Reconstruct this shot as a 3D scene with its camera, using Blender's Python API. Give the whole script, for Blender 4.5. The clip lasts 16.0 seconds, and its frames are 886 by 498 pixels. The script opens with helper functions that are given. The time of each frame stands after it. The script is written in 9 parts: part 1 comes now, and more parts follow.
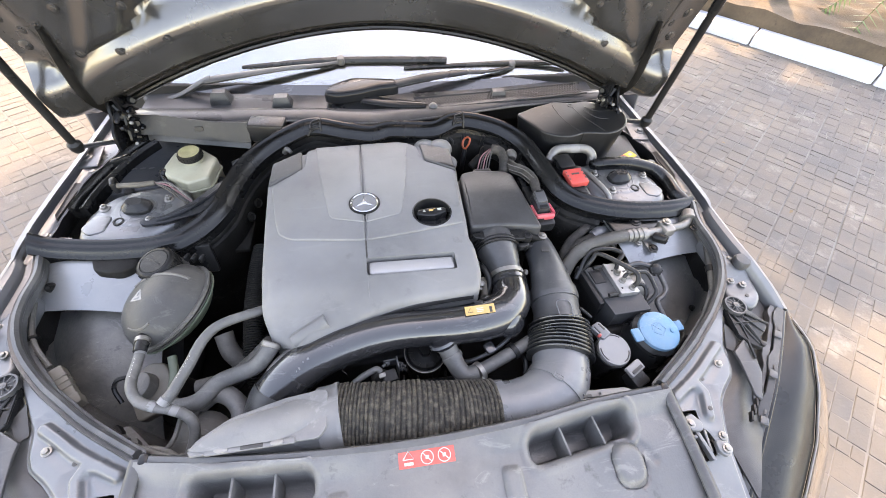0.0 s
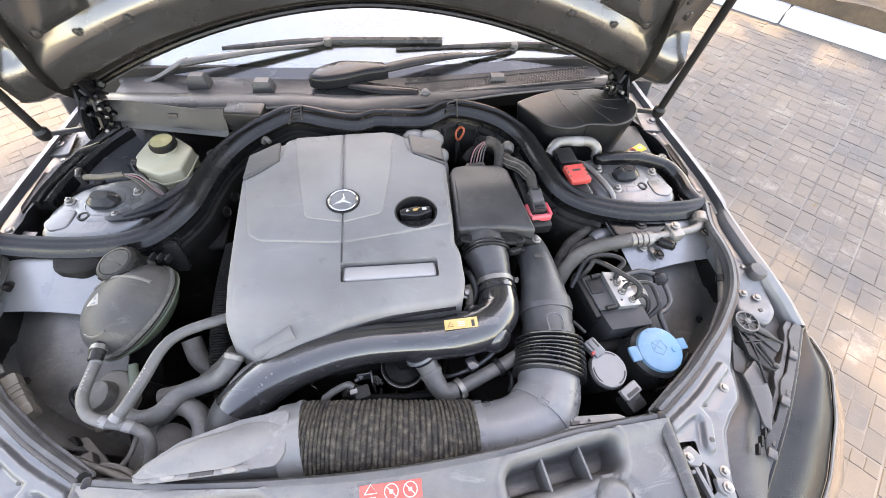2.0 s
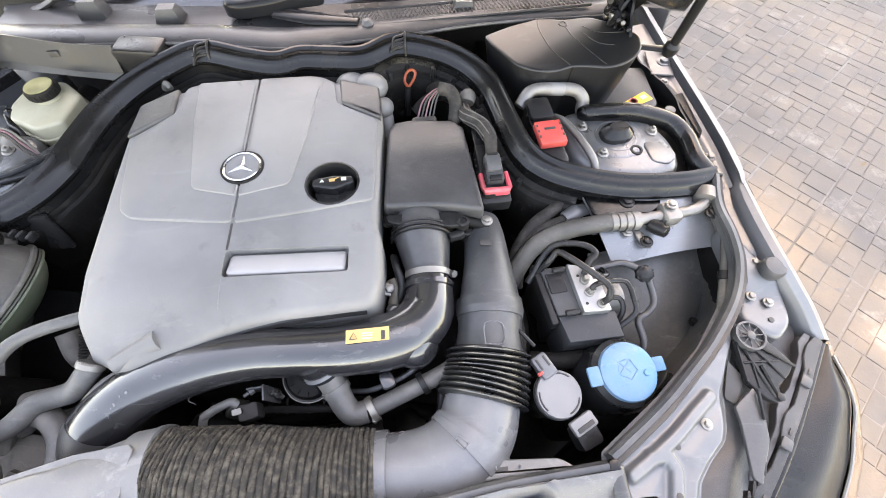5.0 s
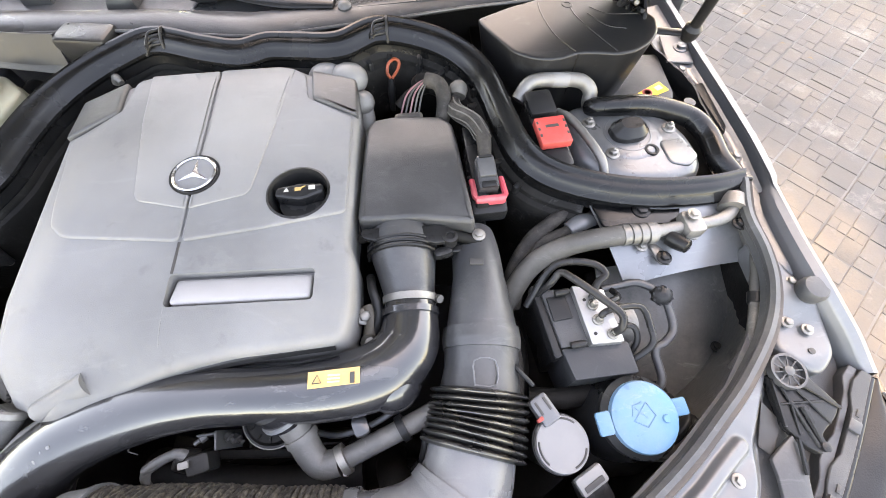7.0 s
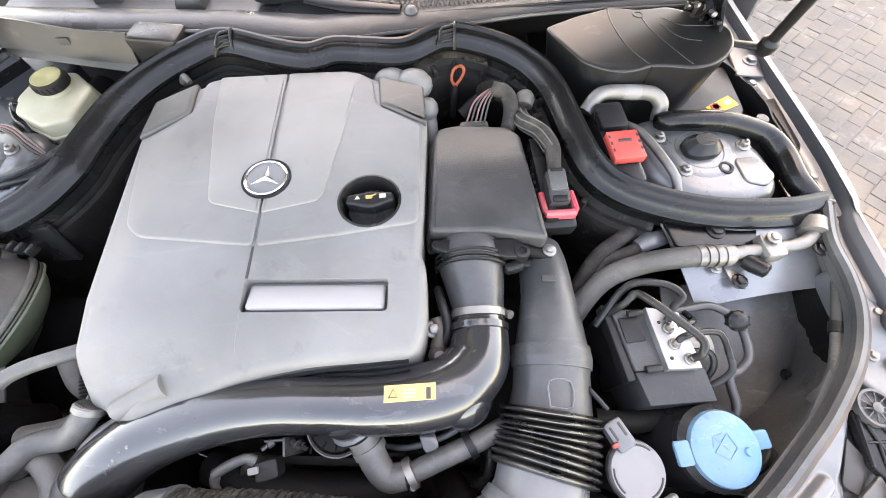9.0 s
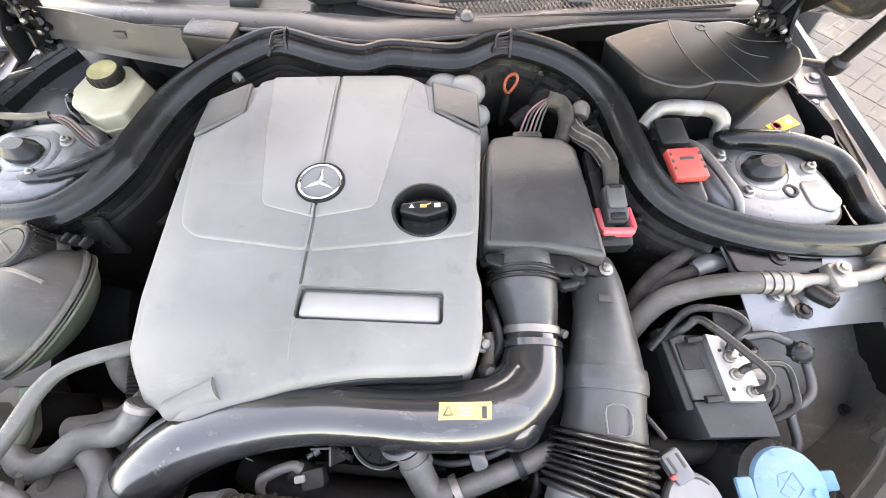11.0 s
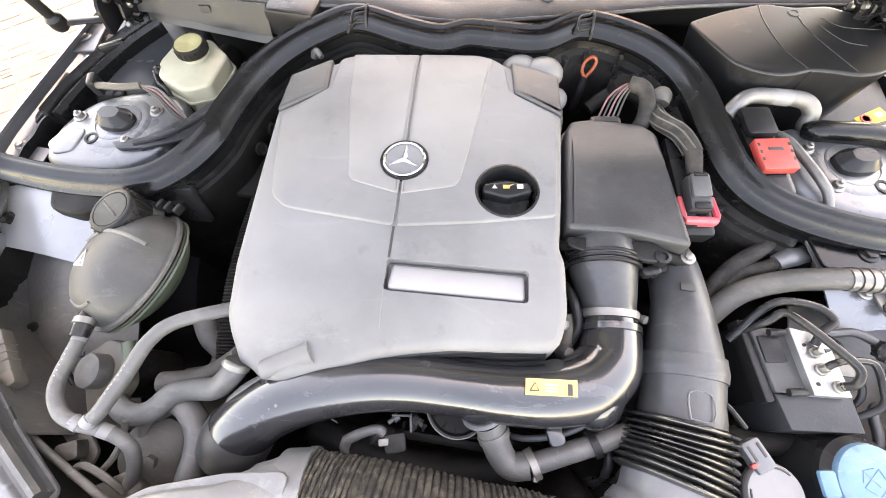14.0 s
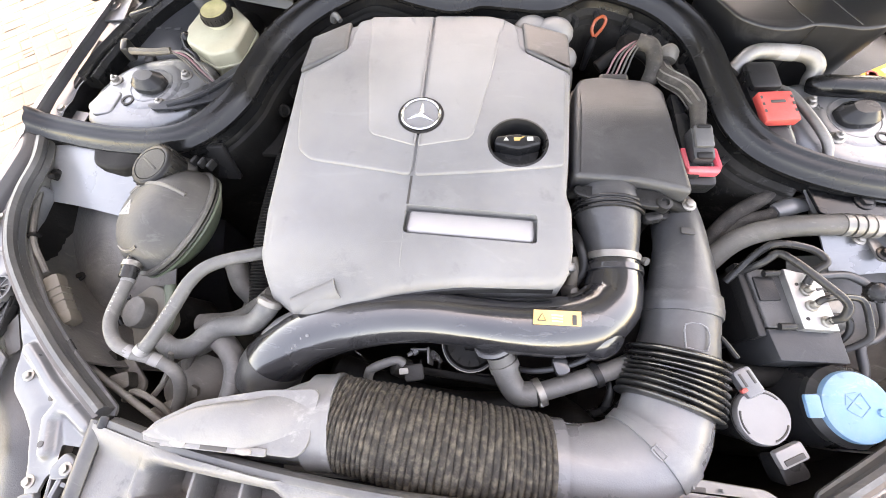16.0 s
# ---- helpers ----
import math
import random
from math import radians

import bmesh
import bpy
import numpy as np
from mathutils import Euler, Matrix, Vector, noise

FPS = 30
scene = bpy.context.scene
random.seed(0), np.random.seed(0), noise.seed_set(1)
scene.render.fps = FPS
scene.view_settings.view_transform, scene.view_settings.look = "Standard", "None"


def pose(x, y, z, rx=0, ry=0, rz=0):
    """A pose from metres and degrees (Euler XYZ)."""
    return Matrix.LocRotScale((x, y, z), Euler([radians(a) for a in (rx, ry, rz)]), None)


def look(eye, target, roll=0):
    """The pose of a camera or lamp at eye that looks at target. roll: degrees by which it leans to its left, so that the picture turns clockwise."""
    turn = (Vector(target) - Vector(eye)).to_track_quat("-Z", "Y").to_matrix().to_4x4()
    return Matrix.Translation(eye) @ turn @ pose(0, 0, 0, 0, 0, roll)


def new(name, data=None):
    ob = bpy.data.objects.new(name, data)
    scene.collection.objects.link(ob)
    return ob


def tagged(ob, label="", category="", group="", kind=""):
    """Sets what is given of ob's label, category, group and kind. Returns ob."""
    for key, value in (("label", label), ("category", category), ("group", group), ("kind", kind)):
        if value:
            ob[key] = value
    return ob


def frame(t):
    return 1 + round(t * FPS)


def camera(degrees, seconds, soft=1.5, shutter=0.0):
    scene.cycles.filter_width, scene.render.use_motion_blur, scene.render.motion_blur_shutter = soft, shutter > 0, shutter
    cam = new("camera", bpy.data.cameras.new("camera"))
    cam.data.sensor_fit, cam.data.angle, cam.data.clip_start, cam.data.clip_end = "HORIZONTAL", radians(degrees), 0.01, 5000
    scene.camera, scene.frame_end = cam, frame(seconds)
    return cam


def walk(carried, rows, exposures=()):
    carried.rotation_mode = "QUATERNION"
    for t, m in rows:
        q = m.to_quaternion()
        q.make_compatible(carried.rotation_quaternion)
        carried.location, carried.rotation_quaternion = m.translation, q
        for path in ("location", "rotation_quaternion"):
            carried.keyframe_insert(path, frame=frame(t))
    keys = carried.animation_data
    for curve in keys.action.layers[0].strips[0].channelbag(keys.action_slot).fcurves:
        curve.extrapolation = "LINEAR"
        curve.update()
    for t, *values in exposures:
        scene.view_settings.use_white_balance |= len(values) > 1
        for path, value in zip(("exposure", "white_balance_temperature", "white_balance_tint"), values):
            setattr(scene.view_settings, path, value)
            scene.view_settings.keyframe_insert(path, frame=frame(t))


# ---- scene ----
cam = camera(94.4, 16.0, soft=0.7)
PATH = [
    (0, (0.013, 0.185, 1.588), (0.276, 1.442, 0.055), 4.4),
    (0.5, (0.044, 0.205, 1.579), (0.303, 1.444, 0.03), 4.5),
    (1, (0.063, 0.223, 1.575), (0.302, 1.447, 0.012), 4.3),
    (1.5, (0.073, 0.245, 1.569), (0.293, 1.453, -0.01), 4.1),
    (2, (0.079, 0.255, 1.565), (0.279, 1.448, -0.027), 3.7),
    (2.5, (0.085, 0.265, 1.56), (0.269, 1.436, -0.051), 3.4),
    (3, (0.107, 0.284, 1.549), (0.272, 1.422, -0.087), 3.1),
    (3.5, (0.145, 0.315, 1.531), (0.29, 1.413, -0.134), 2.8),
    (4, (0.177, 0.345, 1.509), (0.298, 1.399, -0.186), 2.3),
    (4.5, (0.22, 0.367, 1.488), (0.319, 1.381, -0.233), 1.7),
    (7, (0.281, 0.463, 1.408), (0.35, 1.413, -0.351), 0.1),
    (7.5, (0.26, 0.474, 1.407), (0.314, 1.419, -0.354), -0.4),
    (8, (0.238, 0.484, 1.407), (0.272, 1.428, -0.356), -0.8),
    (8.5, (0.222, 0.486, 1.409), (0.239, 1.429, -0.354), -1.0),
    (9, (0.207, 0.487, 1.41), (0.211, 1.434, -0.352), -1.0),
    (11.5, (0.133, 0.508, 1.408), (0.065, 1.451, -0.355), -1.3),
    (12, (0.111, 0.508, 1.406), (0.024, 1.447, -0.357), -1.5),
    (12.5, (0.091, 0.506, 1.406), (-0.018, 1.431, -0.364), -2.0),
    (13, (0.074, 0.499, 1.409), (-0.049, 1.409, -0.368), -2.7),
    (13.5, (0.066, 0.499, 1.411), (-0.069, 1.392, -0.374), -3.4),
    (14, (0.073, 0.489, 1.416), (-0.072, 1.363, -0.377), -4.1),
    (14.5, (0.078, 0.467, 1.424), (-0.078, 1.323, -0.377), -4.9),
    (15, (0.08, 0.45, 1.429), (-0.094, 1.28, -0.382), -6.3),
    (15.5, (0.077, 0.438, 1.432), (-0.109, 1.247, -0.388), -7.2),
    (16, (0.074, 0.427, 1.432), (-0.115, 1.222, -0.394), -7.7),
]
walk(cam, [(t, look(eye, target, roll)) for t, eye, target, roll in PATH], [(0.0, 3.83, 10300, 20), (4.5, 4.08, 11100, 20), (8.0, 4.25, 11400, 20), (12.0, 4.40, 12000, 21), (16.0, 4.44, 12500, 23)])

# ---- light ----
SUN_AZ, SUN_EL = radians(12), radians(52)      # azimuth from +y towards +x, height
world = bpy.data.worlds.new("sky")
scene.world = world
world.use_nodes = True
_n = world.node_tree.nodes
_sky = _n.new("ShaderNodeTexSky")
_sky.sky_type, _sky.sun_disc = "NISHITA", False
_sky.sun_elevation, _sky.sun_rotation = SUN_EL, SUN_AZ
_sky.air_density, _sky.dust_density, _sky.ozone_density = 1.0, 1.0, 1.0
world.node_tree.links.new(_sky.outputs[0], _n["Background"].inputs[0])
_n["Background"].inputs[1].default_value = 0.15
sun = new("sun", bpy.data.lights.new("sun", "SUN"))
sun.data.energy, sun.data.angle, sun.data.color = 1.15, radians(1.5), (1.0, 0.88, 0.70)
sun.matrix_world = look((0, 0, 0), (-math.sin(SUN_AZ) * math.cos(SUN_EL), -math.cos(SUN_AZ) * math.cos(SUN_EL), -math.sin(SUN_EL)))
sun.location = (6, 4, 9)


# ---- materials ----
def mat(name, color, rough=0.5, metal=0.0, vary=0.25, scale=12.0, fine=90.0, bump=0.15, dust=0.0,
        dust_color=(0.36, 0.32, 0.27), coat=0.0, ior=1.45, per_object=0.0, rough_vary=0.12, spots=0.0, scuff=0.0, even=0.15):
    """A surface with broad and fine variation of colour and gloss, a light film of dust and fine relief."""
    m = bpy.data.materials.new(name)
    m.use_nodes = True
    nt = m.node_tree
    n, link = nt.nodes, nt.links.new
    b = n["Principled BSDF"]
    b.inputs["Metallic"].default_value = metal
    b.inputs["IOR"].default_value = ior
    b.inputs["Coat Weight"].default_value = coat
    b.inputs["Coat Roughness"].default_value = 0.08
    tc = n.new("ShaderNodeTexCoord")

    def noise_tex(sc, detail=5, rough_=0.55):
        t = n.new("ShaderNodeTexNoise")
        t.inputs["Scale"].default_value, t.inputs["Detail"].default_value, t.inputs["Roughness"].default_value = sc, detail, rough_
        link(tc.outputs["Object"], t.inputs["Vector"])
        return t.outputs["Fac"]

    def ramp(src, lo, hi, a=0.0, c=1.0):
        r = n.new("ShaderNodeMapRange")
        link(src, r.inputs["Value"])
        for key, val in (("From Min", lo), ("From Max", hi), ("To Min", a), ("To Max", c)):
            r.inputs[key].default_value = val
        return r.outputs["Result"]

    def mix(fac, a, c, blend="MIX"):
        x = n.new("ShaderNodeMix")
        x.data_type, x.blend_type = "RGBA", blend
        link(fac, x.inputs["Factor"]) if not isinstance(fac, float) else setattr(x.inputs["Factor"], "default_value", fac)
        for s, v in ((x.inputs["A"], a), (x.inputs["B"], c)):
            if isinstance(v, tuple):
                s.default_value = (*v[:3], 1)
            else:
                link(v, s)
        return x.outputs["Result"]

    broad, small = noise_tex(scale), noise_tex(fine, 3)
    dark = tuple(c * (1 - vary) for c in color)
    light = tuple(min(1, c * (1 + vary)) for c in color)
    col = mix(ramp(broad, 0.3, 0.7), dark, light)
    col = mix(ramp(small, 0.35, 0.75, 0, 0.35 * min(1, vary * 2.5)), col, dark)
    rough_out = ramp(broad, 0.3, 0.7, max(0.03, rough - rough_vary), min(1, rough + rough_vary))
    if dust > 0:
        patch = noise_tex(scale * 0.7, 7, 0.65)
        cover = ramp(patch, 0.44, 0.68, dust * even, dust)
        col = mix(cover, col, dust_color)
        add = n.new("ShaderNodeMath")
        add.operation, add.use_clamp = "MULTIPLY_ADD", True
        link(cover, add.inputs[0])
        add.inputs[1].default_value = 0.4
        link(rough_out, add.inputs[2])
        rough_out = add.outputs[0]
    if spots > 0:
        col = mix(ramp(noise_tex(scale * 3.3, 6, 0.7), 0.60, 0.68, 0, spots), col, tuple(c * 0.45 for c in color))
    if scuff > 0:
        scuff *= 0.45
        stretch = n.new("ShaderNodeMapping")
        stretch.inputs["Scale"].default_value = (1.0, 2.6, 1.6)
        link(tc.outputs["Object"], stretch.inputs["Vector"])
        sc_ = n.new("ShaderNodeTexNoise")
        sc_.inputs["Scale"].default_value, sc_.inputs["Detail"].default_value, sc_.inputs["Roughness"].default_value = scale * 1.5, 8, 0.72
        sc_.inputs["Distortion"].default_value = 1.2
        link(stretch.outputs[0], sc_.inputs["Vector"])
        col = mix(ramp(sc_.outputs["Fac"], 0.565, 0.640, 0, scuff), col, tuple(min(1, c * 0.6 + 0.16) for c in dust_color))
    if per_object > 0:
        info = n.new("ShaderNodeObjectInfo")
        hue = n.new("ShaderNodeHueSaturation")
        link(ramp(info.outputs["Random"], 0, 1, 1 - per_object, 1 + per_object), hue.inputs["Value"])
        link(ramp(info.outputs["Random"], 0, 1, 0.49, 0.51), hue.inputs["Hue"])
        link(col, hue.inputs["Color"])
        col = hue.outputs["Color"]
    link(col, b.inputs["Base Color"])
    link(rough_out, b.inputs["Roughness"])
    if bump > 0:
        bm_ = n.new("ShaderNodeBump")
        bm_.inputs["Strength"].default_value, bm_.inputs["Distance"].default_value = bump, 0.002
        link(small, bm_.inputs["Height"])
        link(bm_.outputs[0], b.inputs["Normal"])
    return m


PAINT = mat("silver_grey_paint", (0.125, 0.130, 0.137), 0.40, 0.40, 0.08, 6, 300, 0.02, 0.22, (0.20, 0.193, 0.18), coat=0.12, scuff=0.15)
PAINT_IN = mat("inner_body_paint", (0.092, 0.097, 0.103), 0.34, 0.35, 0.18, 9, 200, 0.05, 0.32, (0.165, 0.157, 0.146), coat=0.15, scuff=0.3, spots=0.25)
# lighter copy of PAINT_IN; the sky's brightness is put into its colour
SHELF = mat("inner_paint_sky_lit", (0.150, 0.155, 0.162), 0.30, 0.45, 0.15, 9, 200, 0.05, 0.35, (0.24, 0.228, 0.21), coat=0.15, scuff=0.3, spots=0.2)
# body paint again, its colour darkened to carry the underside's shade
HOOD_IN = mat("hood_inner_shaded_paint", (0.096, 0.094, 0.091), 0.20, 0.75, 0.18, 7, 160, 0.05, 0.16, (0.12, 0.115, 0.106), coat=0.4, spots=0.2)
COVER = mat("cover_grey_plastic", (0.132, 0.132, 0.133), 0.40, 0.0, 0.26, 5, 900, 0.20, 0.7, (0.180, 0.170, 0.156), ior=1.25, rough_vary=0.10, spots=0.25, scuff=0.18)
COVER_HI = mat("cover_centre_plastic", (0.158, 0.156, 0.152), 0.40, 0.0, 0.26, 5, 900, 0.20, 0.7, (0.200, 0.188, 0.172), ior=1.25, rough_vary=0.10, spots=0.22, scuff=0.18)
COVER_TAB = mat("cover_tab_plastic", (0.034, 0.034, 0.035), 0.36, 0.0, 0.25, 8, 900, 0.2, 0.45, (0.080, 0.075, 0.068), ior=1.45, spots=0.2, scuff=0.3)
BLACK = mat("black_plastic", (0.0085, 0.0086, 0.0090), 0.30, 0.0, 0.3, 8, 500, 0.2, 0.10, (0.095, 0.092, 0.088), ior=1.3, scuff=0.06)
BLACK_DUSTY = mat("dusty_black_plastic", (0.0052, 0.0051, 0.0049), 0.5, 0.0, 0.3, 10, 300, 0.25, 0.14, (0.075, 0.068, 0.060), ior=1.2, scuff=0.07)
BLACK_CLEAN = mat("black_cap_plastic", (0.0115, 0.0115, 0.012), 0.28, 0.0, 0.25, 14, 400, 0.1, 0.10, (0.12, 0.118, 0.115), ior=1.3, scuff=0.06)
CAP_DUST = mat("dusty_black_cap_plastic", (0.0055, 0.0055, 0.0058), 0.36, 0.0, 0.35, 22, 500, 0.3, 0.10, (0.070, 0.066, 0.060), ior=1.25, scuff=0.12)
GREYED = mat("sun_greyed_black_plastic", (0.0235, 0.0238, 0.0248), 0.36, 0.0, 0.3, 8, 600, 0.25, 0.30, (0.13, 0.127, 0.122), ior=1.38, scuff=0.10)
INSUL = mat("dusty_bulkhead_lining", (0.0080, 0.0078, 0.0075), 0.55, 0.0, 0.45, 14, 220, 0.5, 0.22, (0.065, 0.059, 0.052), ior=1.16, scuff=0.3, spots=0.5)
# near-black base puts the deep bay's shade into the colour, under some dust
DEEP = mat("grimy_shade_dark_metal", (0.0085, 0.0082, 0.008), 0.65, 0.2, 0.4, 14, 120, 0.4, 0.18, (0.036, 0.031, 0.026))
GLOSS = mat("glossy_black_pipe_plastic", (0.0110, 0.0112, 0.0130), 0.20, 0.0, 0.25, 9, 200, 0.03, 0.12, (0.085, 0.081, 0.076), coat=0.35, ior=1.55, rough_vary=0.07, scuff=0.25)
DUCT = mat("grey_duct_plastic", (0.080, 0.082, 0.087), 0.27, 0.0, 0.18, 9, 500, 0.10, 0.34, (0.20, 0.193, 0.184), scuff=0.15, spots=0.12)
SCOOP = mat("light_grey_scoop_plastic", (0.086, 0.088, 0.091), 0.38, 0.0, 0.14, 8, 400, 0.12, 0.42, (0.205, 0.194, 0.177), scuff=0.5, spots=0.2)
RUBBER = mat("black_seal_rubber", (0.0034, 0.0035, 0.0037), 0.24, 0.0, 0.25, 14, 300, 0.10, 0.04, (0.055, 0.053, 0.050), ior=1.34, scuff=0.06)
RUBBER_GREY = mat("weathered_grey_rubber", (0.027, 0.0285, 0.031), 0.38, 0.0, 0.3, 10, 250, 0.12, 0.32, (0.15, 0.142, 0.132), scuff=0.2)
HOSE = mat("dusty_rubber_hose", (0.050, 0.050, 0.050), 0.45, 0.0, 0.3, 13, 400, 0.2, 0.55, (0.215, 0.2, 0.178), scuff=0.25, spots=0.2)
HOSE_TAN = mat("tan_dusty_hose", (0.046, 0.043, 0.039), 0.55, 0.0, 0.35, 15, 300, 0.25, 0.5, (0.178, 0.164, 0.144), scuff=0.3, spots=0.3)
FABRIC = mat("dusty_woven_sleeve", (0.0140, 0.0122, 0.0102), 0.95, 0.0, 0.8, 150, 900, 1.0, 0.60, (0.150, 0.128, 0.100), spots=0.5, scuff=0.0, even=0.06)
SPLASH = mat("wheel_arch_liner_plastic", (0.066, 0.065, 0.063), 0.36, 0.0, 0.45, 6, 160, 0.3, 0.60, (0.225, 0.207, 0.180), spots=0.6, scuff=0.7, even=0.08)
FRONT = mat("radiator_panel_plastic", (0.060, 0.062, 0.065), 0.33, 0.0, 0.3, 7, 350, 0.25, 0.45, (0.165, 0.158, 0.147), spots=0.6, scuff=0.45)
FUSE = mat("smooth_black_lid_plastic", (0.0085, 0.0086, 0.0090), 0.30, 0.0, 0.2, 6, 500, 0.04, 0.05, (0.06, 0.058, 0.055), ior=1.38, rough_vary=0.04, scuff=0.12)
TANK = mat("coolant_tank_grey_plastic", (0.034, 0.034, 0.034), 0.42, 0.0, 0.30, 9, 250, 0.15, 0.45, (0.105, 0.096, 0.083), ior=1.3, scuff=0.2, spots=0.2)
TANK_LOW = mat("coolant_tank_green_plastic", (0.055, 0.072, 0.048), 0.45, 0.0, 0.25, 9, 200, 0.1, 0.45, (0.16, 0.15, 0.12))
CREAM = mat("translucent_cream_plastic", (0.285, 0.272, 0.200), 0.40, 0.0, 0.18, 14, 300, 0.05, 0.4, (0.25, 0.225, 0.155), scuff=0.15, spots=0.15)
OLIVE = mat("dusty_olive_cap", (0.16, 0.15, 0.07), 0.6, 0.0, 0.2, 30, 300, 0.2, 0.5, (0.38, 0.34, 0.20))
ALU = mat("brushed_aluminium", (0.29, 0.29, 0.29), 0.42, 0.8, 0.15, 20, 600, 0.1, 0.35, (0.24, 0.225, 0.2), spots=0.25)
ALU_DULL = mat("dull_cast_aluminium", (0.165, 0.16, 0.152), 0.42, 0.65, 0.3, 18, 300, 0.25, 0.5, (0.17, 0.152, 0.13), spots=0.35)
STEEL = mat("zinc_steel", (0.22, 0.21, 0.195), 0.45, 0.8, 0.3, 40, 500, 0.1, 0.35, (0.16, 0.145, 0.12))
CHROME = mat("bright_chrome", (0.38, 0.38, 0.385), 0.22, 1.0, 0.08, 30, 500, 0.0, 0.15)
PLATE = mat("silver_trim_plate", (0.245, 0.234, 0.232), 0.55, 0.10, 0.10, 12, 700, 0.2, 0.35, (0.26, 0.247, 0.235), scuff=0.3)
TOWER = mat("strut_tower_metal", (0.118, 0.123, 0.128), 0.28, 0.55, 0.28, 11, 200, 0.06, 0.5, (0.165, 0.158, 0.146), coat=0.1, spots=0.4, scuff=0.5)
RED = mat("red_plastic", (0.40, 0.032, 0.026), 0.42, 0.0, 0.15, 20, 400, 0.08, 0.25, (0.36, 0.2, 0.17))
PINK = mat("faded_red_plastic", (0.48, 0.045, 0.065), 0.42, 0.0, 0.15, 20, 400, 0.08, 0.2)
ORANGE = mat("orange_plastic", (0.26, 0.040, 0.010), 0.4, 0.0, 0.2, 20, 400, 0.05, 0.2, (0.2, 0.09, 0.05))
BLUE = mat("blue_cap_plastic", (0.030, 0.130, 0.225), 0.45, 0.0, 0.2, 16, 400, 0.08, 0.5, (0.150, 0.195, 0.215), scuff=0.5, spots=0.4)
YELLOW = mat("yellow_label", (0.42, 0.245, 0.080), 0.4, 0.0, 0.14, 20, 300, 0.02, 0.35, (0.34, 0.28, 0.20), scuff=0.2)
ORANGE_LABEL = mat("orange_label", (0.80, 0.42, 0.03), 0.45, 0.0, 0.06, 20, 300, 0.02, 0.10)
LABEL_RED = mat("red_label", (0.36, 0.042, 0.034), 0.5, 0.0, 0.12, 20, 300, 0.02, 0.3, (0.3, 0.2, 0.17))
LABEL_WHITE = mat("white_print", (0.36, 0.345, 0.32), 0.55, 0.0, 0.15, 30, 300, 0.0, 0.3)
# print black, also laid as dark pieces for shade inside slots and holes
LABEL_BLACK = mat("black_print_and_slot_shade", (0.03, 0.028, 0.026), 0.55, 0.0, 0.1, 30, 300, 0.0, 0.0)
GREY_DISC = mat("pale_grey_cap_plastic", (0.150, 0.147, 0.145), 0.5, 0.0, 0.10, 12, 400, 0.05, 0.4, (0.24, 0.225, 0.21))
GREY_LIGHT = mat("pale_grey_valve_plastic", (0.165, 0.16, 0.154), 0.45, 0.0, 0.2, 16, 300, 0.1, 0.5, (0.18, 0.16, 0.135), spots=0.35)
WIRE_RED = mat("dull_red_wire", (0.13, 0.050, 0.058), 0.5, dust=0.4, dust_color=(0.16, 0.13, 0.12))
WIRE_DARK = mat("braided_dark_loom", (0.017, 0.0155, 0.0145), 0.7, 0.0, 0.5, 60, 700, 0.6, 0.35, (0.12, 0.105, 0.09), ior=1.3, scuff=0.2)
BROWN = mat("tan_brown_plastic", (0.066, 0.056, 0.043), 0.5, 0.0, 0.25, 20, 300, 0.05, 0.5, (0.125, 0.113, 0.095))
LAMP_DARK = mat("headlamp_inner_black", (0.0075, 0.0080, 0.0092), 0.14, 0.0, 0.25, 8, 100, 0.0, 0.08, (0.055, 0.052, 0.047), ior=1.22, rough_vary=0.05)

JOINT = mat("pale_cement_joint", (0.090, 0.085, 0.079), 0.92, 0.0, 0.4, 3, 150, 0.5, 0.6, (0.215, 0.204, 0.19), spots=0.5, even=0.05)
KERB = mat("pale_blue_painted_kerb", (0.40, 0.42, 0.45), 0.75, 0.0, 0.2, 5, 80, 0.3, 0.35, (0.40, 0.38, 0.35), spots=0.35, scuff=0.3)
WHITEWASH = mat("whitewashed_stone", (0.5, 0.5, 0.5), 0.8, 0.0, 0.2, 9, 90, 0.5, 0.3)
SOIL = mat("dry_brown_soil", (0.066, 0.047, 0.031), 0.95, 0.0, 0.5, 4, 60, 0.9, 0.4, (0.125, 0.094, 0.062), spots=0.4)
BARK = mat("grey_brown_bark", (0.13, 0.095, 0.065), 0.9, 0.0, 0.4, 12, 60, 0.9)
LEAF = mat("green_leaves", (0.055, 0.11, 0.022), 0.5, 0.0, 0.35, 3, 60, 0.1)
DRYLEAF = mat("dry_brown_leaf", (0.11, 0.075, 0.04), 0.8, 0.0, 0.3, 40, 200, 0.2)
BELLOWS = mat("glossy_black_bellows", (0.0065, 0.0067, 0.0073), 0.24, 0.0, 0.2, 12, 300, 0.05, 0.12, (0.10, 0.097, 0.092), ior=1.6, scuff=0.1)
DASH = mat("dark_dashboard", (0.02, 0.02, 0.021), 0.6)
TYRE = mat("tyre_rubber", (0.02, 0.02, 0.02), 0.75, 0.0, 0.2, 20, 200, 0.3)


def clear_glass(name, tint, rough=0.02, ior=1.5):
    m = bpy.data.materials.new(name)
    m.use_nodes = True
    b = m.node_tree.nodes["Principled BSDF"]
    b.inputs["Base Color"].default_value = (*tint, 1)
    b.inputs["Transmission Weight"].default_value, b.inputs["Roughness"].default_value, b.inputs["IOR"].default_value = 1.0, rough, ior
    return m


